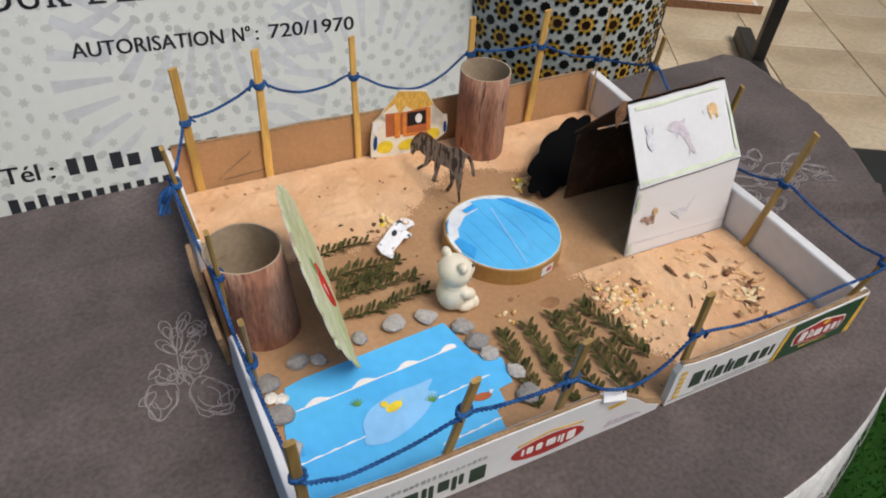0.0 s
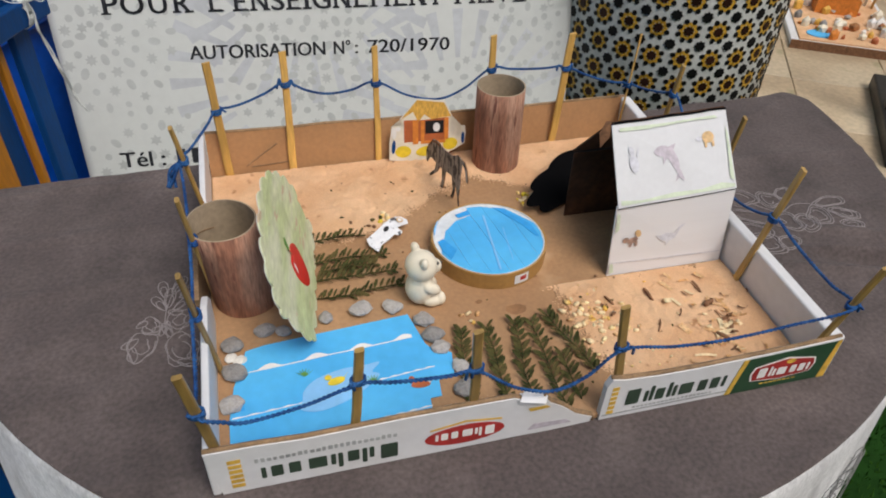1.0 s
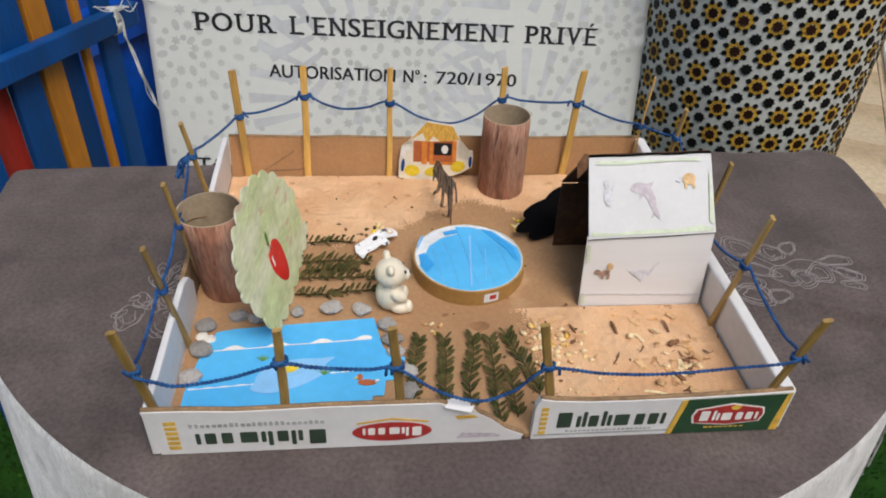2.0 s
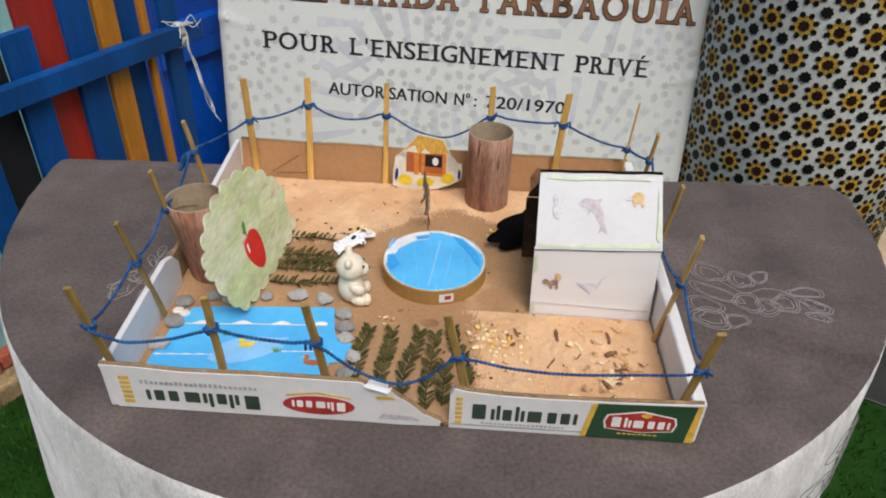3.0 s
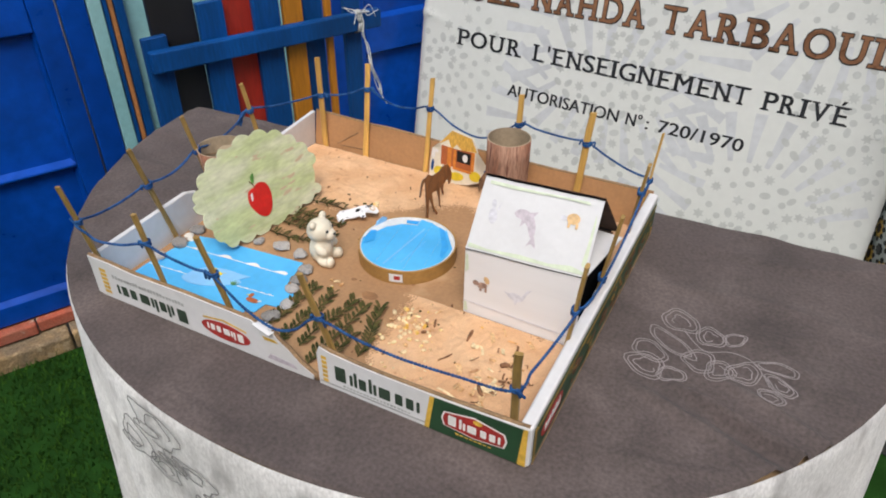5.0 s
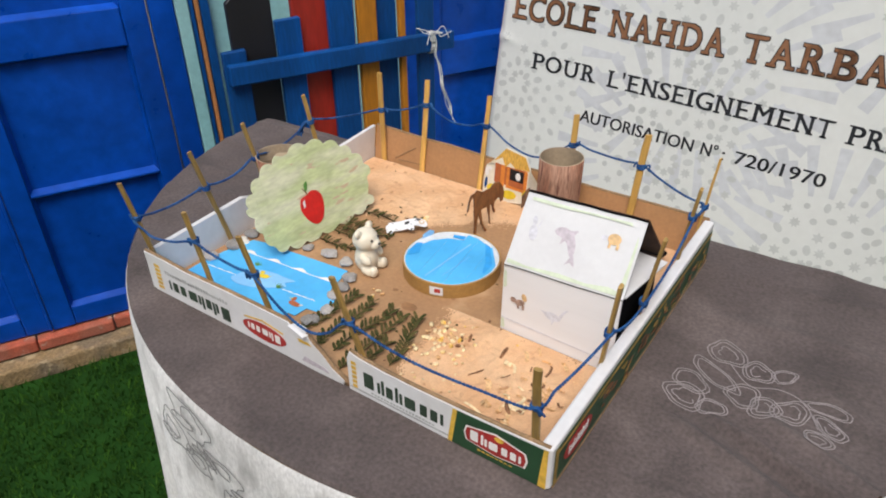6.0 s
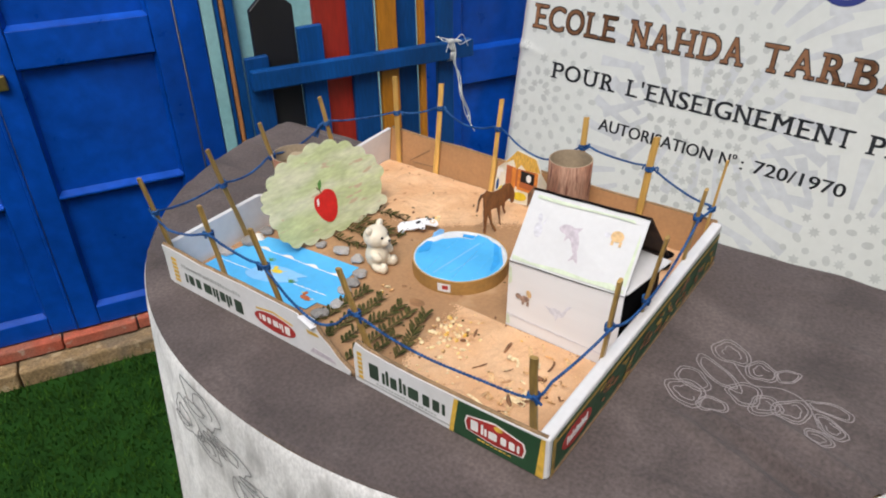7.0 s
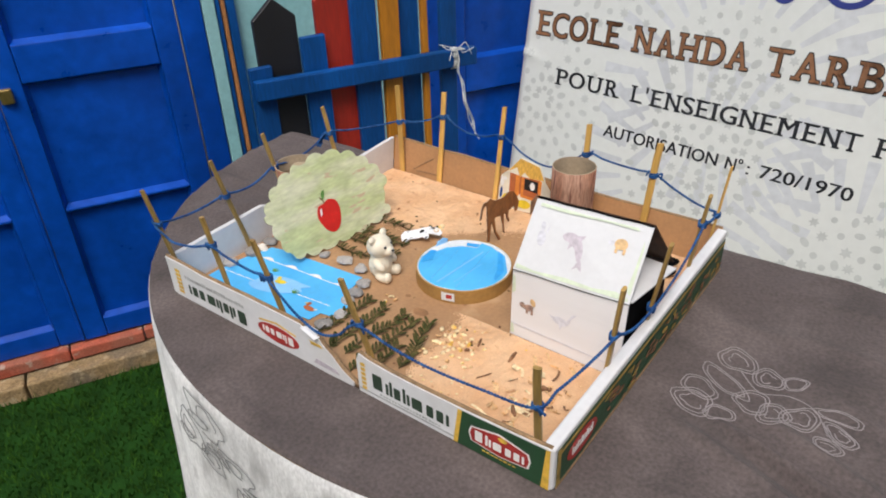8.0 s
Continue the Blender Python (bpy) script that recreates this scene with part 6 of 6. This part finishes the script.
pic = root("house_picture", (0.22, 0.343, F), "cut-out picture of an orange thatched stable propped on the back wall", "picture")
bm = bmesh.new()
plate2d(bm, [(0.001, 0.003), (0.014, 0.001), (0.030, 0.0), (0.052, 0.004), (0.066, 0.010), (0.0765, 0.016), (0.0775, 0.026), (0.0765, 0.0335), (0.0735, 0.0335), (0.0715, 0.0240), (0.0620, 0.0240), (0.0615, 0.043), (0.0635, 0.0440), (0.056, 0.0585), (0.030, 0.0620), (0.0125, 0.0435), (0.0155, 0.0400), (0.0155, 0.0330), (0.0130, 0.0375), (0.004, 0.0365), (0.0015, 0.020)], house_at, 0.0010)
bmesh.ops.triangulate(bm, faces=bm.faces)
part("card", bm, CREAM_PRINT, pic)
for name, loops, mat, h in (("roof_print", [[(0.013, 0.043), (0.029, 0.061), (0.055, 0.0575), (0.0625, 0.044), (0.043, 0.042), (0.036, 0.047), (0.030, 0.040), (0.025, 0.050)]], THATCH, 0.0012),
                            ("wall_print", [[(0.016, 0.042), (0.016, 0.020), (0.058, 0.021), (0.058, 0.043), (0.036, 0.0415)]], BROWNRED, 0.0010),
                            ("post_print", [rect(0.0245, 0.018, 0.030, 0.042), rect(0.0325, 0.018, 0.036, 0.041), rect(0.056, 0.021, 0.060, 0.043), rect(0.036, 0.018, 0.057, 0.021)], ORANGE, 0.0014),
                            ("window_print", [rect(0.037, 0.028, 0.055, 0.0405)], BLACK_PLANK, 0.0014),
                            ("white_shape", [oval(0.048, 0.034, 0.0035, 0.0045, 10), oval(0.006, 0.030, 0.0026, 0.006, 10), oval(0.010, 0.034, 0.003, 0.0022, 10)], PRINT_WHITE, 0.0017),
                            ("hay_print", [oval(0.0150, 0.0110, 0.0080, 0.0060, 14), oval(0.0375, 0.0105, 0.0100, 0.0050, 14, 0.15), oval(0.0620, 0.0165, 0.0075, 0.0060, 14, 0.2)], YELLOW, 0.0014),
                            ("blue_shape", [oval(0.0055, 0.0165, 0.0019, 0.0070, 10, -0.1), oval(0.0745, 0.022, 0.0016, 0.006, 10)], BLUE_PLANK, 0.0019)):
    bm = bmesh.new()
    for loop in loops:
        plate2d(bm, loop, house_at, 0.0001, 0, h)
    part(name, bm, mat, pic)

# ---- horse and cow cut-outs ----
horse = root("horse_cut_out", (0.222, 0.275, F), "thin horse cut-out, grey-striped one side and brown the other", "paper horse")


def horse_at(u, v, h=0.0):
    """u from the tail towards the head, v up."""
    bend = 0.004 * math.sin(u * 70) * max(0, 1 - v / 0.025)
    return Vector((0.2280 - 0.1225 * u + h + bend, 0.2460 + 0.9925 * u, F + 0.0003 + v))


HORSE = ([(0.000, 0.054), (0.003, 0.0585), (0.009, 0.0590), (0.022, 0.0505), (0.043, 0.0450), (0.058, 0.0450), (0.0695, 0.0405), (0.080, 0.029), (0.0856, 0.0185), (0.0835, 0.0095), (0.0790, 0.0090), (0.0745, 0.0165), (0.0690, 0.0200), (0.062, 0.0200), (0.052, 0.0205), (0.035, 0.0250), (0.024, 0.0285), (0.010, 0.0300), (0.002, 0.037)],
         [(0.001, 0.038), (0.013, 0.0300), (0.0072, 0.014), (0.0048, 0.004), (0.0015, 0.0004), (-0.0040, 0.0004), (0.0008, 0.006), (0.0032, 0.015)],
         [(0.010, 0.034), (0.020, 0.0290), (0.0205, 0.013), (0.0270, 0.002), (0.0290, 0.0004), (0.0245, 0.0004), (0.0172, 0.013)],
         [(0.035, 0.0270), (0.044, 0.0250), (0.0436, 0.010), (0.0465, 0.0005), (0.0420, 0.0005), (0.0402, 0.010)],
         [(0.048, 0.0240), (0.058, 0.0230), (0.0580, 0.013), (0.0665, 0.003), (0.0645, 0.0015), (0.0545, 0.012)],
         [(0.003, 0.0580), (-0.005, 0.0600), (-0.0110, 0.055), (-0.0150, 0.0435), (-0.0118, 0.0445), (-0.0085, 0.0530), (-0.004, 0.0560), (0.003, 0.0530)])
for name, sign, mat in (("striped_face", -1, ZEBRA), ("brown_face", 1, HORSEBROWN)):
    bm = bmesh.new()
    for k, loop in enumerate(HORSE):
        plate2d(bm, loop, lambda u, v, h: horse_at(u, v, sign * h), 0.0004, 0, 0.00006 * k)
    part(name, bm, mat, horse)
bm = bmesh.new()
ribbon(bm, [horse_at(u, v, -0.0012) for u, v in ((0.050, 0.0440), (0.058, 0.0438), (0.0690, 0.0392), (0.0785, 0.0285), (0.083, 0.0195))], Vector((-1, 0, 0.3)).normalized(), 0.0020, 0.0004)
part("mane_print", bm, TWIG, horse)

cow = root("cow_cut_out", (0.156, 0.222, F), "white cow cut-out with dark patches lying on its side", "paper cow")
CA, CUv = Vector((0.1545, 0.2215, F + 0.0075)), Vector((0.80, 0.60, 0.10)).normalized()
CVv = Vector((-0.55, 0.74, 0.22)).normalized()
CNv = CUv.cross(CVv)


def cow_at(u, v, h=0.0):
    return CA + CUv * u + CVv * v + CNv * (h + 0.0018 * math.sin(u * 150))


bm = bmesh.new()
plate2d(bm, [(-0.021, -0.008), (-0.016, -0.010), (-0.013, -0.005), (-0.004, -0.006), (0.003, -0.006), (0.006, -0.0105), (0.010, -0.0095), (0.010, -0.003), (0.015, -0.004), (0.022, -0.006), (0.025, -0.002), (0.023, 0.004), (0.018, 0.007), (0.012, 0.008), (0.004, 0.0085), (-0.008, 0.0085), (-0.018, 0.008), (-0.022, 0.001)], cow_at, 0.0009)
part("body", bm, COWPRINT, cow)
bm = bmesh.new()
plate2d(bm, oval(0.0185, 0.0015, 0.0032, 0.0032, 12), cow_at, 0.0001, 0, 0.0011)
plate2d(bm, oval(0.0185, 0.0015, 0.0020, 0.0020, 10), cow_at, 0.0001, 1, 0.0013)
plate2d(bm, oval(-0.010, 0.001, 0.0045, 0.0030, 12, 0.6), cow_at, 0.0001, 2, 0.0011)
plate2d(bm, oval(0.002, 0.003, 0.0030, 0.0022, 12, 0.2), cow_at, 0.0001, 2, 0.0011)
part("patch_print", bm, [TAN, PRINT_WHITE, BLACK_PLANK], cow, "tan muzzle and dark patches")

# ---- bear figurine ----
bm = bmesh.new()
BC, turn = Vector((0.1655, 0.1405, F)), radians(8)


def blob(x, y, z, rx, ry, rz, index=0, tilt=0.0):
    before = set(bm.faces)
    m = Matrix.Translation(BC) @ Matrix.Rotation(turn, 4, "Z") @ Matrix.Translation((x, y, z)) @ Matrix.Rotation(tilt, 4, "Y") @ Matrix.Diagonal((rx, ry, rz, 1))
    bmesh.ops.create_uvsphere(bm, u_segments=20, v_segments=12, radius=1, matrix=m)
    for f in bm.faces:
        if f not in before:
            f.material_index = index


blob(0, 0, 0.0150, 0.0120, 0.0128, 0.0155)
blob(0.0005, 0, 0.0375, 0.0130, 0.0140, 0.0120)
blob(0.0112, 0, 0.0345, 0.0062, 0.0070, 0.0056)
blob(0.0, 0, 0.0255, 0.0095, 0.0100, 0.0060)
for s_ in (-1, 1):
    blob(-0.001, 0.0105 * s_, 0.0480, 0.0034, 0.0046, 0.0044)
    blob(0.0075, 0.0090 * s_, 0.0058, 0.0090, 0.0056, 0.0056, 0, 0.2)
    blob(0.0140, 0.0095 * s_, 0.0066, 0.0042, 0.0054, 0.0062)
    blob(0.0060, 0.0112 * s_, 0.0200, 0.0078, 0.0048, 0.0050, 0, 0.55)
skin = new("skin", mesh_of("skin", bm, CREAM))
fuse = skin.modifiers.new("fuse", "REMESH")
fuse.mode, fuse.voxel_size = "VOXEL", 0.0007
bm = bmesh.new()
bm.from_mesh(bpy.data.meshes.new_from_object(skin.evaluated_get(bpy.context.evaluated_depsgraph_get())))
bpy.data.objects.remove(skin)
for _ in range(6):
    bmesh.ops.smooth_vert(bm, verts=bm.verts, factor=0.5, use_axis_x=True, use_axis_y=True, use_axis_z=True)
for s_ in (-1, 1):
    blob(0.0118, 0.0056 * s_, 0.0408, 0.0013, 0.0015, 0.0015, 1)
blob(0.0168, 0, 0.0362, 0.0012, 0.0020, 0.0013, 1)
single("bear_figurine", bm, [CREAM, EYEBLACK], "cream plastic sitting bear figurine beside the lake", "figurine", smooth=True)

# ---- sprigs ----
def sprig(p, q, pairs, length, seed, label, group):
    r = random.Random(seed)
    p, q = Vector((*p, F + 0.0016)), Vector((*q, F + 0.0020))
    d = (q - p).normalized()
    sx = Vector((d.y, -d.x, 0))
    line = curve([p, p.lerp(q, 0.33) + sx * r.uniform(-0.003, 0.003), p.lerp(q, 0.66) + sx * r.uniform(-0.003, 0.003), q], 8)
    t = root("fern_sprig", p.lerp(q, 0.5), label, "sprig", group=group)
    bm = bmesh.new()
    sweep(bm, line, 0.0006, 5)
    part("stem", bm, FERN, t)
    bm = bmesh.new()
    for k in range(pairs):
        f = (k + 0.5) / pairs * (len(line) - 1)
        i = int(f)
        c = line[i].lerp(line[min(i + 1, len(line) - 1)], f - i)
        shrink = 0.72 + 0.5 * math.sin(math.pi * (k + 1) / (pairs + 1)) ** 0.5 * 0.6
        for s_ in (-1, 1):
            a = radians(r.uniform(36, 58))
            dirv = (d * math.cos(a) + sx * s_ * math.sin(a)).normalized()
            ln, w = length * shrink * r.uniform(0.85, 1.1), length * 0.150 * r.uniform(0.8, 1.25)
            n_ = Vector((-dirv.y, dirv.x, 0))
            lift = Vector((0, 0, r.uniform(0.0, 0.0055)))
            roll = Vector((0, 0, r.uniform(-0.0008, 0.0008)))
            v = [c, c + dirv * ln * 0.35 + n_ * w + lift * 0.5 + roll, c + dirv * ln * 0.75 + n_ * w * 0.8 + lift + roll, c + dirv * ln + lift, c + dirv * ln * 0.75 - n_ * w * 0.8 + lift - roll, c + dirv * ln * 0.35 - n_ * w + lift * 0.5 - roll]
            bm.faces.new([bm.verts.new(x) for x in v])
    tagged(part("foliage", bm, FERN, t), kind="stuff")


for k, (p, q) in enumerate((((0.1775, 0.030), (0.1885, 0.098)), ((0.2045, 0.022), (0.2085, 0.098)), ((0.2230, 0.024), (0.2320, 0.100)), ((0.2430, 0.008), (0.2455, 0.097)), ((0.2760, 0.036), (0.2600, 0.101)), ((0.2555, 0.016), (0.2570, 0.060)))):
    sprig(p, q, 16 if k < 5 else 9, 0.0104, 70 + k, "dried green fern sprig lying on the cardboard near the torn gap", "front sprigs")
for k, (p, q) in enumerate((((0.082, 0.2290), (0.132, 0.2300)), ((0.084, 0.2010), (0.148, 0.2000)), ((0.086, 0.1785), (0.154, 0.1790)), ((0.084, 0.1575), (0.155, 0.1605)), ((0.090, 0.1900), (0.138, 0.1890)))):
    sprig(p, q, 17 if k else 11, 0.0092, 90 + k, "dried green fern sprig in the row beside the apple tree", "garden rows")

# ---- pebbles, shells, kernels, shavings ----
for k, (x, y, r, mat) in enumerate(((0.017, 0.1195, 0.0085, STONE), (0.0415, 0.1310, 0.0078, STONE), (0.0885, 0.1340, 0.0068, STONE), (0.1165, 0.1365, 0.0090, STONE), (0.1420, 0.1345, 0.0080, STONE), (0.1625, 0.1155, 0.0085, STONE),
                                    (0.1665, 0.0985, 0.0090, STONE), (0.1690, 0.0850, 0.0075, STONE), (0.1790, 0.0640, 0.0075, STONE), (0.1760, 0.0430, 0.0088, STONE), (0.0170, 0.0920, 0.0095, STONE), (0.0140, 0.0640, 0.0085, STONE),
                                    (0.0550, 0.1270, 0.0065, STONE), (0.0150, 0.1080, 0.0050, SHELL), (0.0215, 0.1050, 0.0050, SHELL))):
    r_ = random.Random(200 + k)
    bm = bmesh.new()
    bmesh.ops.create_icosphere(bm, subdivisions=2, radius=r * 0.88)
    for v in bm.verts:
        d = v.co.normalized()
        v.co *= 1 + 0.28 * noise.noise(d * 1.3 + Vector((k * 7.1, 0, 0))) + 0.10 * noise.noise(d * 3.5 + Vector((0, k * 3.0, 0)))
        v.co.z *= 0.46
        v.co.x = round(v.co.x / (r * 0.42)) * r * 0.42 * 0.35 + v.co.x * 0.65
        v.co.x *= 1.18
    bmesh.ops.rotate(bm, matrix=Matrix.Rotation(r_.uniform(0, 6.28), 3, "Z"), verts=bm.verts)
    low = min(v.co.z for v in bm.verts)
    bmesh.ops.translate(bm, vec=(x, y, F + 0.0002 - low - r * 0.06), verts=bm.verts)
    single("shell" if mat is SHELL else "pebble", bm, mat, "small white shell at the lake's edge" if mat is SHELL else "rough grey pebble at the lake's edge", "shell" if mat is SHELL else "pebble", group="pebbles round the lake")


def scatter(name, spots, mats, label, category, shape):
    bm = bmesh.new()
    r = random.Random(name + label)
    for cx, cy, spread, count, size, ground in spots:
        for _ in range(count):
            x, y = min(0.436, max(0.012, r.gauss(cx, spread))), min(0.345, max(0.011, r.gauss(cy, spread)))
            s_ = size * r.uniform(0.6, 1.3)
            if shape == "grain":
                m = Matrix.Translation((x, y, F + ground + s_ * 0.30)) @ Euler((r.uniform(-0.5, 0.5), r.uniform(-0.5, 0.5), r.uniform(0, 6.28))).to_matrix().to_4x4() @ Matrix.Diagonal((s_, s_ * 0.72, s_ * 0.42, 1))
                before = len(bm.faces)
                bmesh.ops.create_icosphere(bm, subdivisions=1, radius=1, matrix=m)
                bm.faces.ensure_lookup_table()
                idx = r.randrange(len(mats))
                for f in bm.faces[before:]:
                    f.material_index, f.smooth = idx, True
            else:
                a, curl = r.uniform(0, 6.28), r.uniform(0.6, 3.2)
                d, n_ = Vector((math.cos(a), math.sin(a), 0)), Vector((-math.sin(a), math.cos(a), 0))
                w = s_ * r.uniform(0.06, 0.2)
                prev, idx = None, r.randrange(len(mats))
                for k in range(7):
                    q = k / 6
                    p = Vector((x, y, F + ground + 0.0008)) + d * s_ * math.sin(curl * q) / max(curl, 0.5) * 1.4 + n_ * s_ * 0.3 * q * q + UP * (s_ * 0.3 * (1 - math.cos(curl * q)) * 0.6)
                    pair = (bm.verts.new(p - n_ * w + UP * w * 0.3), bm.verts.new(p + n_ * w))
                    if prev:
                        f = bm.faces.new((prev[0], prev[1], pair[1], pair[0]))
                        f.material_index, f.smooth = idx, True
                    prev = pair
    single(name, bm, mats, label, category, kind="stuff")


scatter("corn_kernels", [(0.299, 0.255, 0.006, 22, 0.0030, 0.0004), (0.156, 0.250, 0.005, 9, 0.0034, 0.0004)], [CORN, HUSK, YELLOW], "corn kernels heaped on the cardboard", "corn", "grain")
scatter("corn_kernels", [(0.295, 0.100, 0.010, 44, 0.0030, 0.0012), (0.304, 0.078, 0.013, 28, 0.0030, 0.0020), (0.204, 0.114, 0.004, 6, 0.0026, 0.0004), (0.320, 0.060, 0.025, 26, 0.0016, 0.0025)], [CORN, HUSK, HUSK, HUSK, CHIP], "corn kernels and seed husks beside the fern rows", "corn", "grain")
scatter("wood_shavings", [(0.383, 0.094, 0.012, 16, 0.011, 0.0028), (0.400, 0.075, 0.010, 14, 0.009, 0.0028), (0.390, 0.043, 0.012, 22, 0.011, 0.0028), (0.35, 0.05, 0.04, 22, 0.004, 0.0028), (0.300, 0.098, 0.010, 12, 0.006, 0.0020)], [CHIP, CHIP, HUSK, CHIP, TWIG], "curled wood shavings on the sand", "shavings", "curl")
scatter("dry_leaf_bits", [(0.150, 0.285, 0.045, 18, 0.0013, 0.0014), (0.13, 0.245, 0.02, 10, 0.0022, 0.0012), (0.225, 0.225, 0.07, 16, 0.0012, 0.0004), (0.33, 0.06, 0.05, 24, 0.0014, 0.0026)], [TWIG, FERN], "scattered dry leaf crumbs", "leaf crumbs", "grain")
for k, (x, y, a, ln, r) in enumerate(((0.316, 0.1035, 1.9, 0.011, 0.0015), (0.3515, 0.1030, 1.65, 0.015, 0.0019), (0.3440, 0.0690, 1.0, 0.014, 0.0010), (0.3950, 0.0815, 0.4, 0.008, 0.0030), (0.3880, 0.0470, 2.3, 0.012, 0.0024), (0.4080, 0.0670, 0.3, 0.008, 0.0016), (0.3130, 0.0880, 0.5, 0.005, 0.0018))):
    r_ = random.Random(300 + k)
    d, r = Vector((math.cos(a), math.sin(a), 0)), r * 0.72
    p = Vector((x, y, F + 0.0030 + r * 0.5))
    bm = bmesh.new()
    pts = curve([p - d * ln / 2, p + Vector((r_.uniform(-0.001, 0.001), r_.uniform(-0.001, 0.001), r * 0.6)), p + d * ln / 2 + UP * r * 0.4], 4)
    sweep(bm, pts, [r * (0.5 + 0.6 * math.sin(math.pi * (i + 0.6) / (len(pts) + 0.2))) * r_.uniform(0.8, 1.2) for i in range(len(pts))], 7)
    single("bark_bit", bm, TWIG, "small brown piece of bark on the sand", "bark", group="bark bits on the sand")

# ---- pieces of the paving and the mosaic ----
rnd = random.Random(21)


def tiles(parent, mat, a0, a1, b0, b1, size, name):
    shapes = []
    for k in range(4):
        bm = bmesh.new()
        h = size / 2 - 0.0016
        slab(bm, [E1 * x + E2 * y + Vector((0, 0, -0.011)) for x, y in ((-h, -h), (h, -h), (h, h), (-h, h))], (0, 0, 0.010 + 0.0006 * k))
        shapes.append(mesh_of(name, bevel(bm, 0.002), mat))
    i, a = 0, a0
    while a + size / 2 < a1:
        b = b0
        while b + size / 2 < b1:
            ob = new(name, rnd.choice(shapes))
            ob.parent = parent
            ob.location = yard(a + size / 2, b + size / 2, 0) - ORIGIN[parent.name]
            b += size
        a += size


tiles(border, BLACK_TILE, -0.82, 3.38, 1.205, 1.655, 0.225, "tile")
tiles(paving, PAVING, -0.82, 3.38, 1.66, 3.68, 0.335, "slab")

ROUND = 26
PITCH = 2 * math.pi * CR / ROUND
bm_star, bm_core = bmesh.new(), bmesh.new()


def flat_piece(bm, loop, h=0.0022):
    vs = [(Vector((CR + h, u, v)), Vector((CR - 0.004, u, v))) for u, v in loop]
    a, b = [bm.verts.new(p) for p, q in vs], [bm.verts.new(q) for p, q in vs]
    bm.faces.new(a)
    k = len(a)
    for i in range(k):
        bm.faces.new((a[i], b[i], b[(i + 1) % k], a[(i + 1) % k]))


flat_piece(bm_star, star(0, 0, 0.0122, 0.0092, 8))
flat_piece(bm_core, star(0, 0, 0.0108, 0.0084, 8, 0.39))
star_mesh, core_mesh = mesh_of("star_tile", bm_star, GLAZE_BLACK), mesh_of("rosette_tile", bm_core, GLAZE_BROWN)
bm = bmesh.new()
for i in range(ROUND):
    for j in range(22):
        u, v = i * PITCH, 0.03 + j * PITCH
        a = u / CR
        facing = math.cos(a - math.atan2(-1.45, -0.75))
        if facing < -0.10:
            continue
        for mesh, du, dv in ((core_mesh, 0, 0), (star_mesh, 0.5, 0.5)):
            ob = new(mesh.name, mesh)
            ob.parent = column
            ob.location = (0, 0, v + dv * PITCH)
            ob.rotation_euler = (0, 0, a + du * PITCH / CR)
        for k in range(8):
            q = 2 * math.pi * k / 8
            plate2d(bm, [(u + rr * math.cos(q + w), v + rr * math.sin(q + w)) for rr, w in ((0.0112, 0.0), (0.0150, 0.30), (0.0200, 0.0), (0.0150, -0.30))], col_at, 0.0012, 0)
            q += math.pi / 8
            plate2d(bm, oval(u + 0.0208 * math.cos(q), v + 0.0208 * math.sin(q), 0.0062, 0.0056, 6, q), col_at, 0.0013, 1)
            plate2d(bm, [(u + rr * math.cos(q + w), v + rr * math.sin(q + w)) for rr, w in ((0.0095, -0.26), (0.0160, -0.20), (0.0160, 0.20), (0.0095, 0.26))], col_at, 0.0012, 0)
petals = part("mosaic_petals", bm, [GLAZE_YELLOW, GLAZE_BLACK], column, "ochre petals and small black tiles")
tagged(petals, kind="stuff")
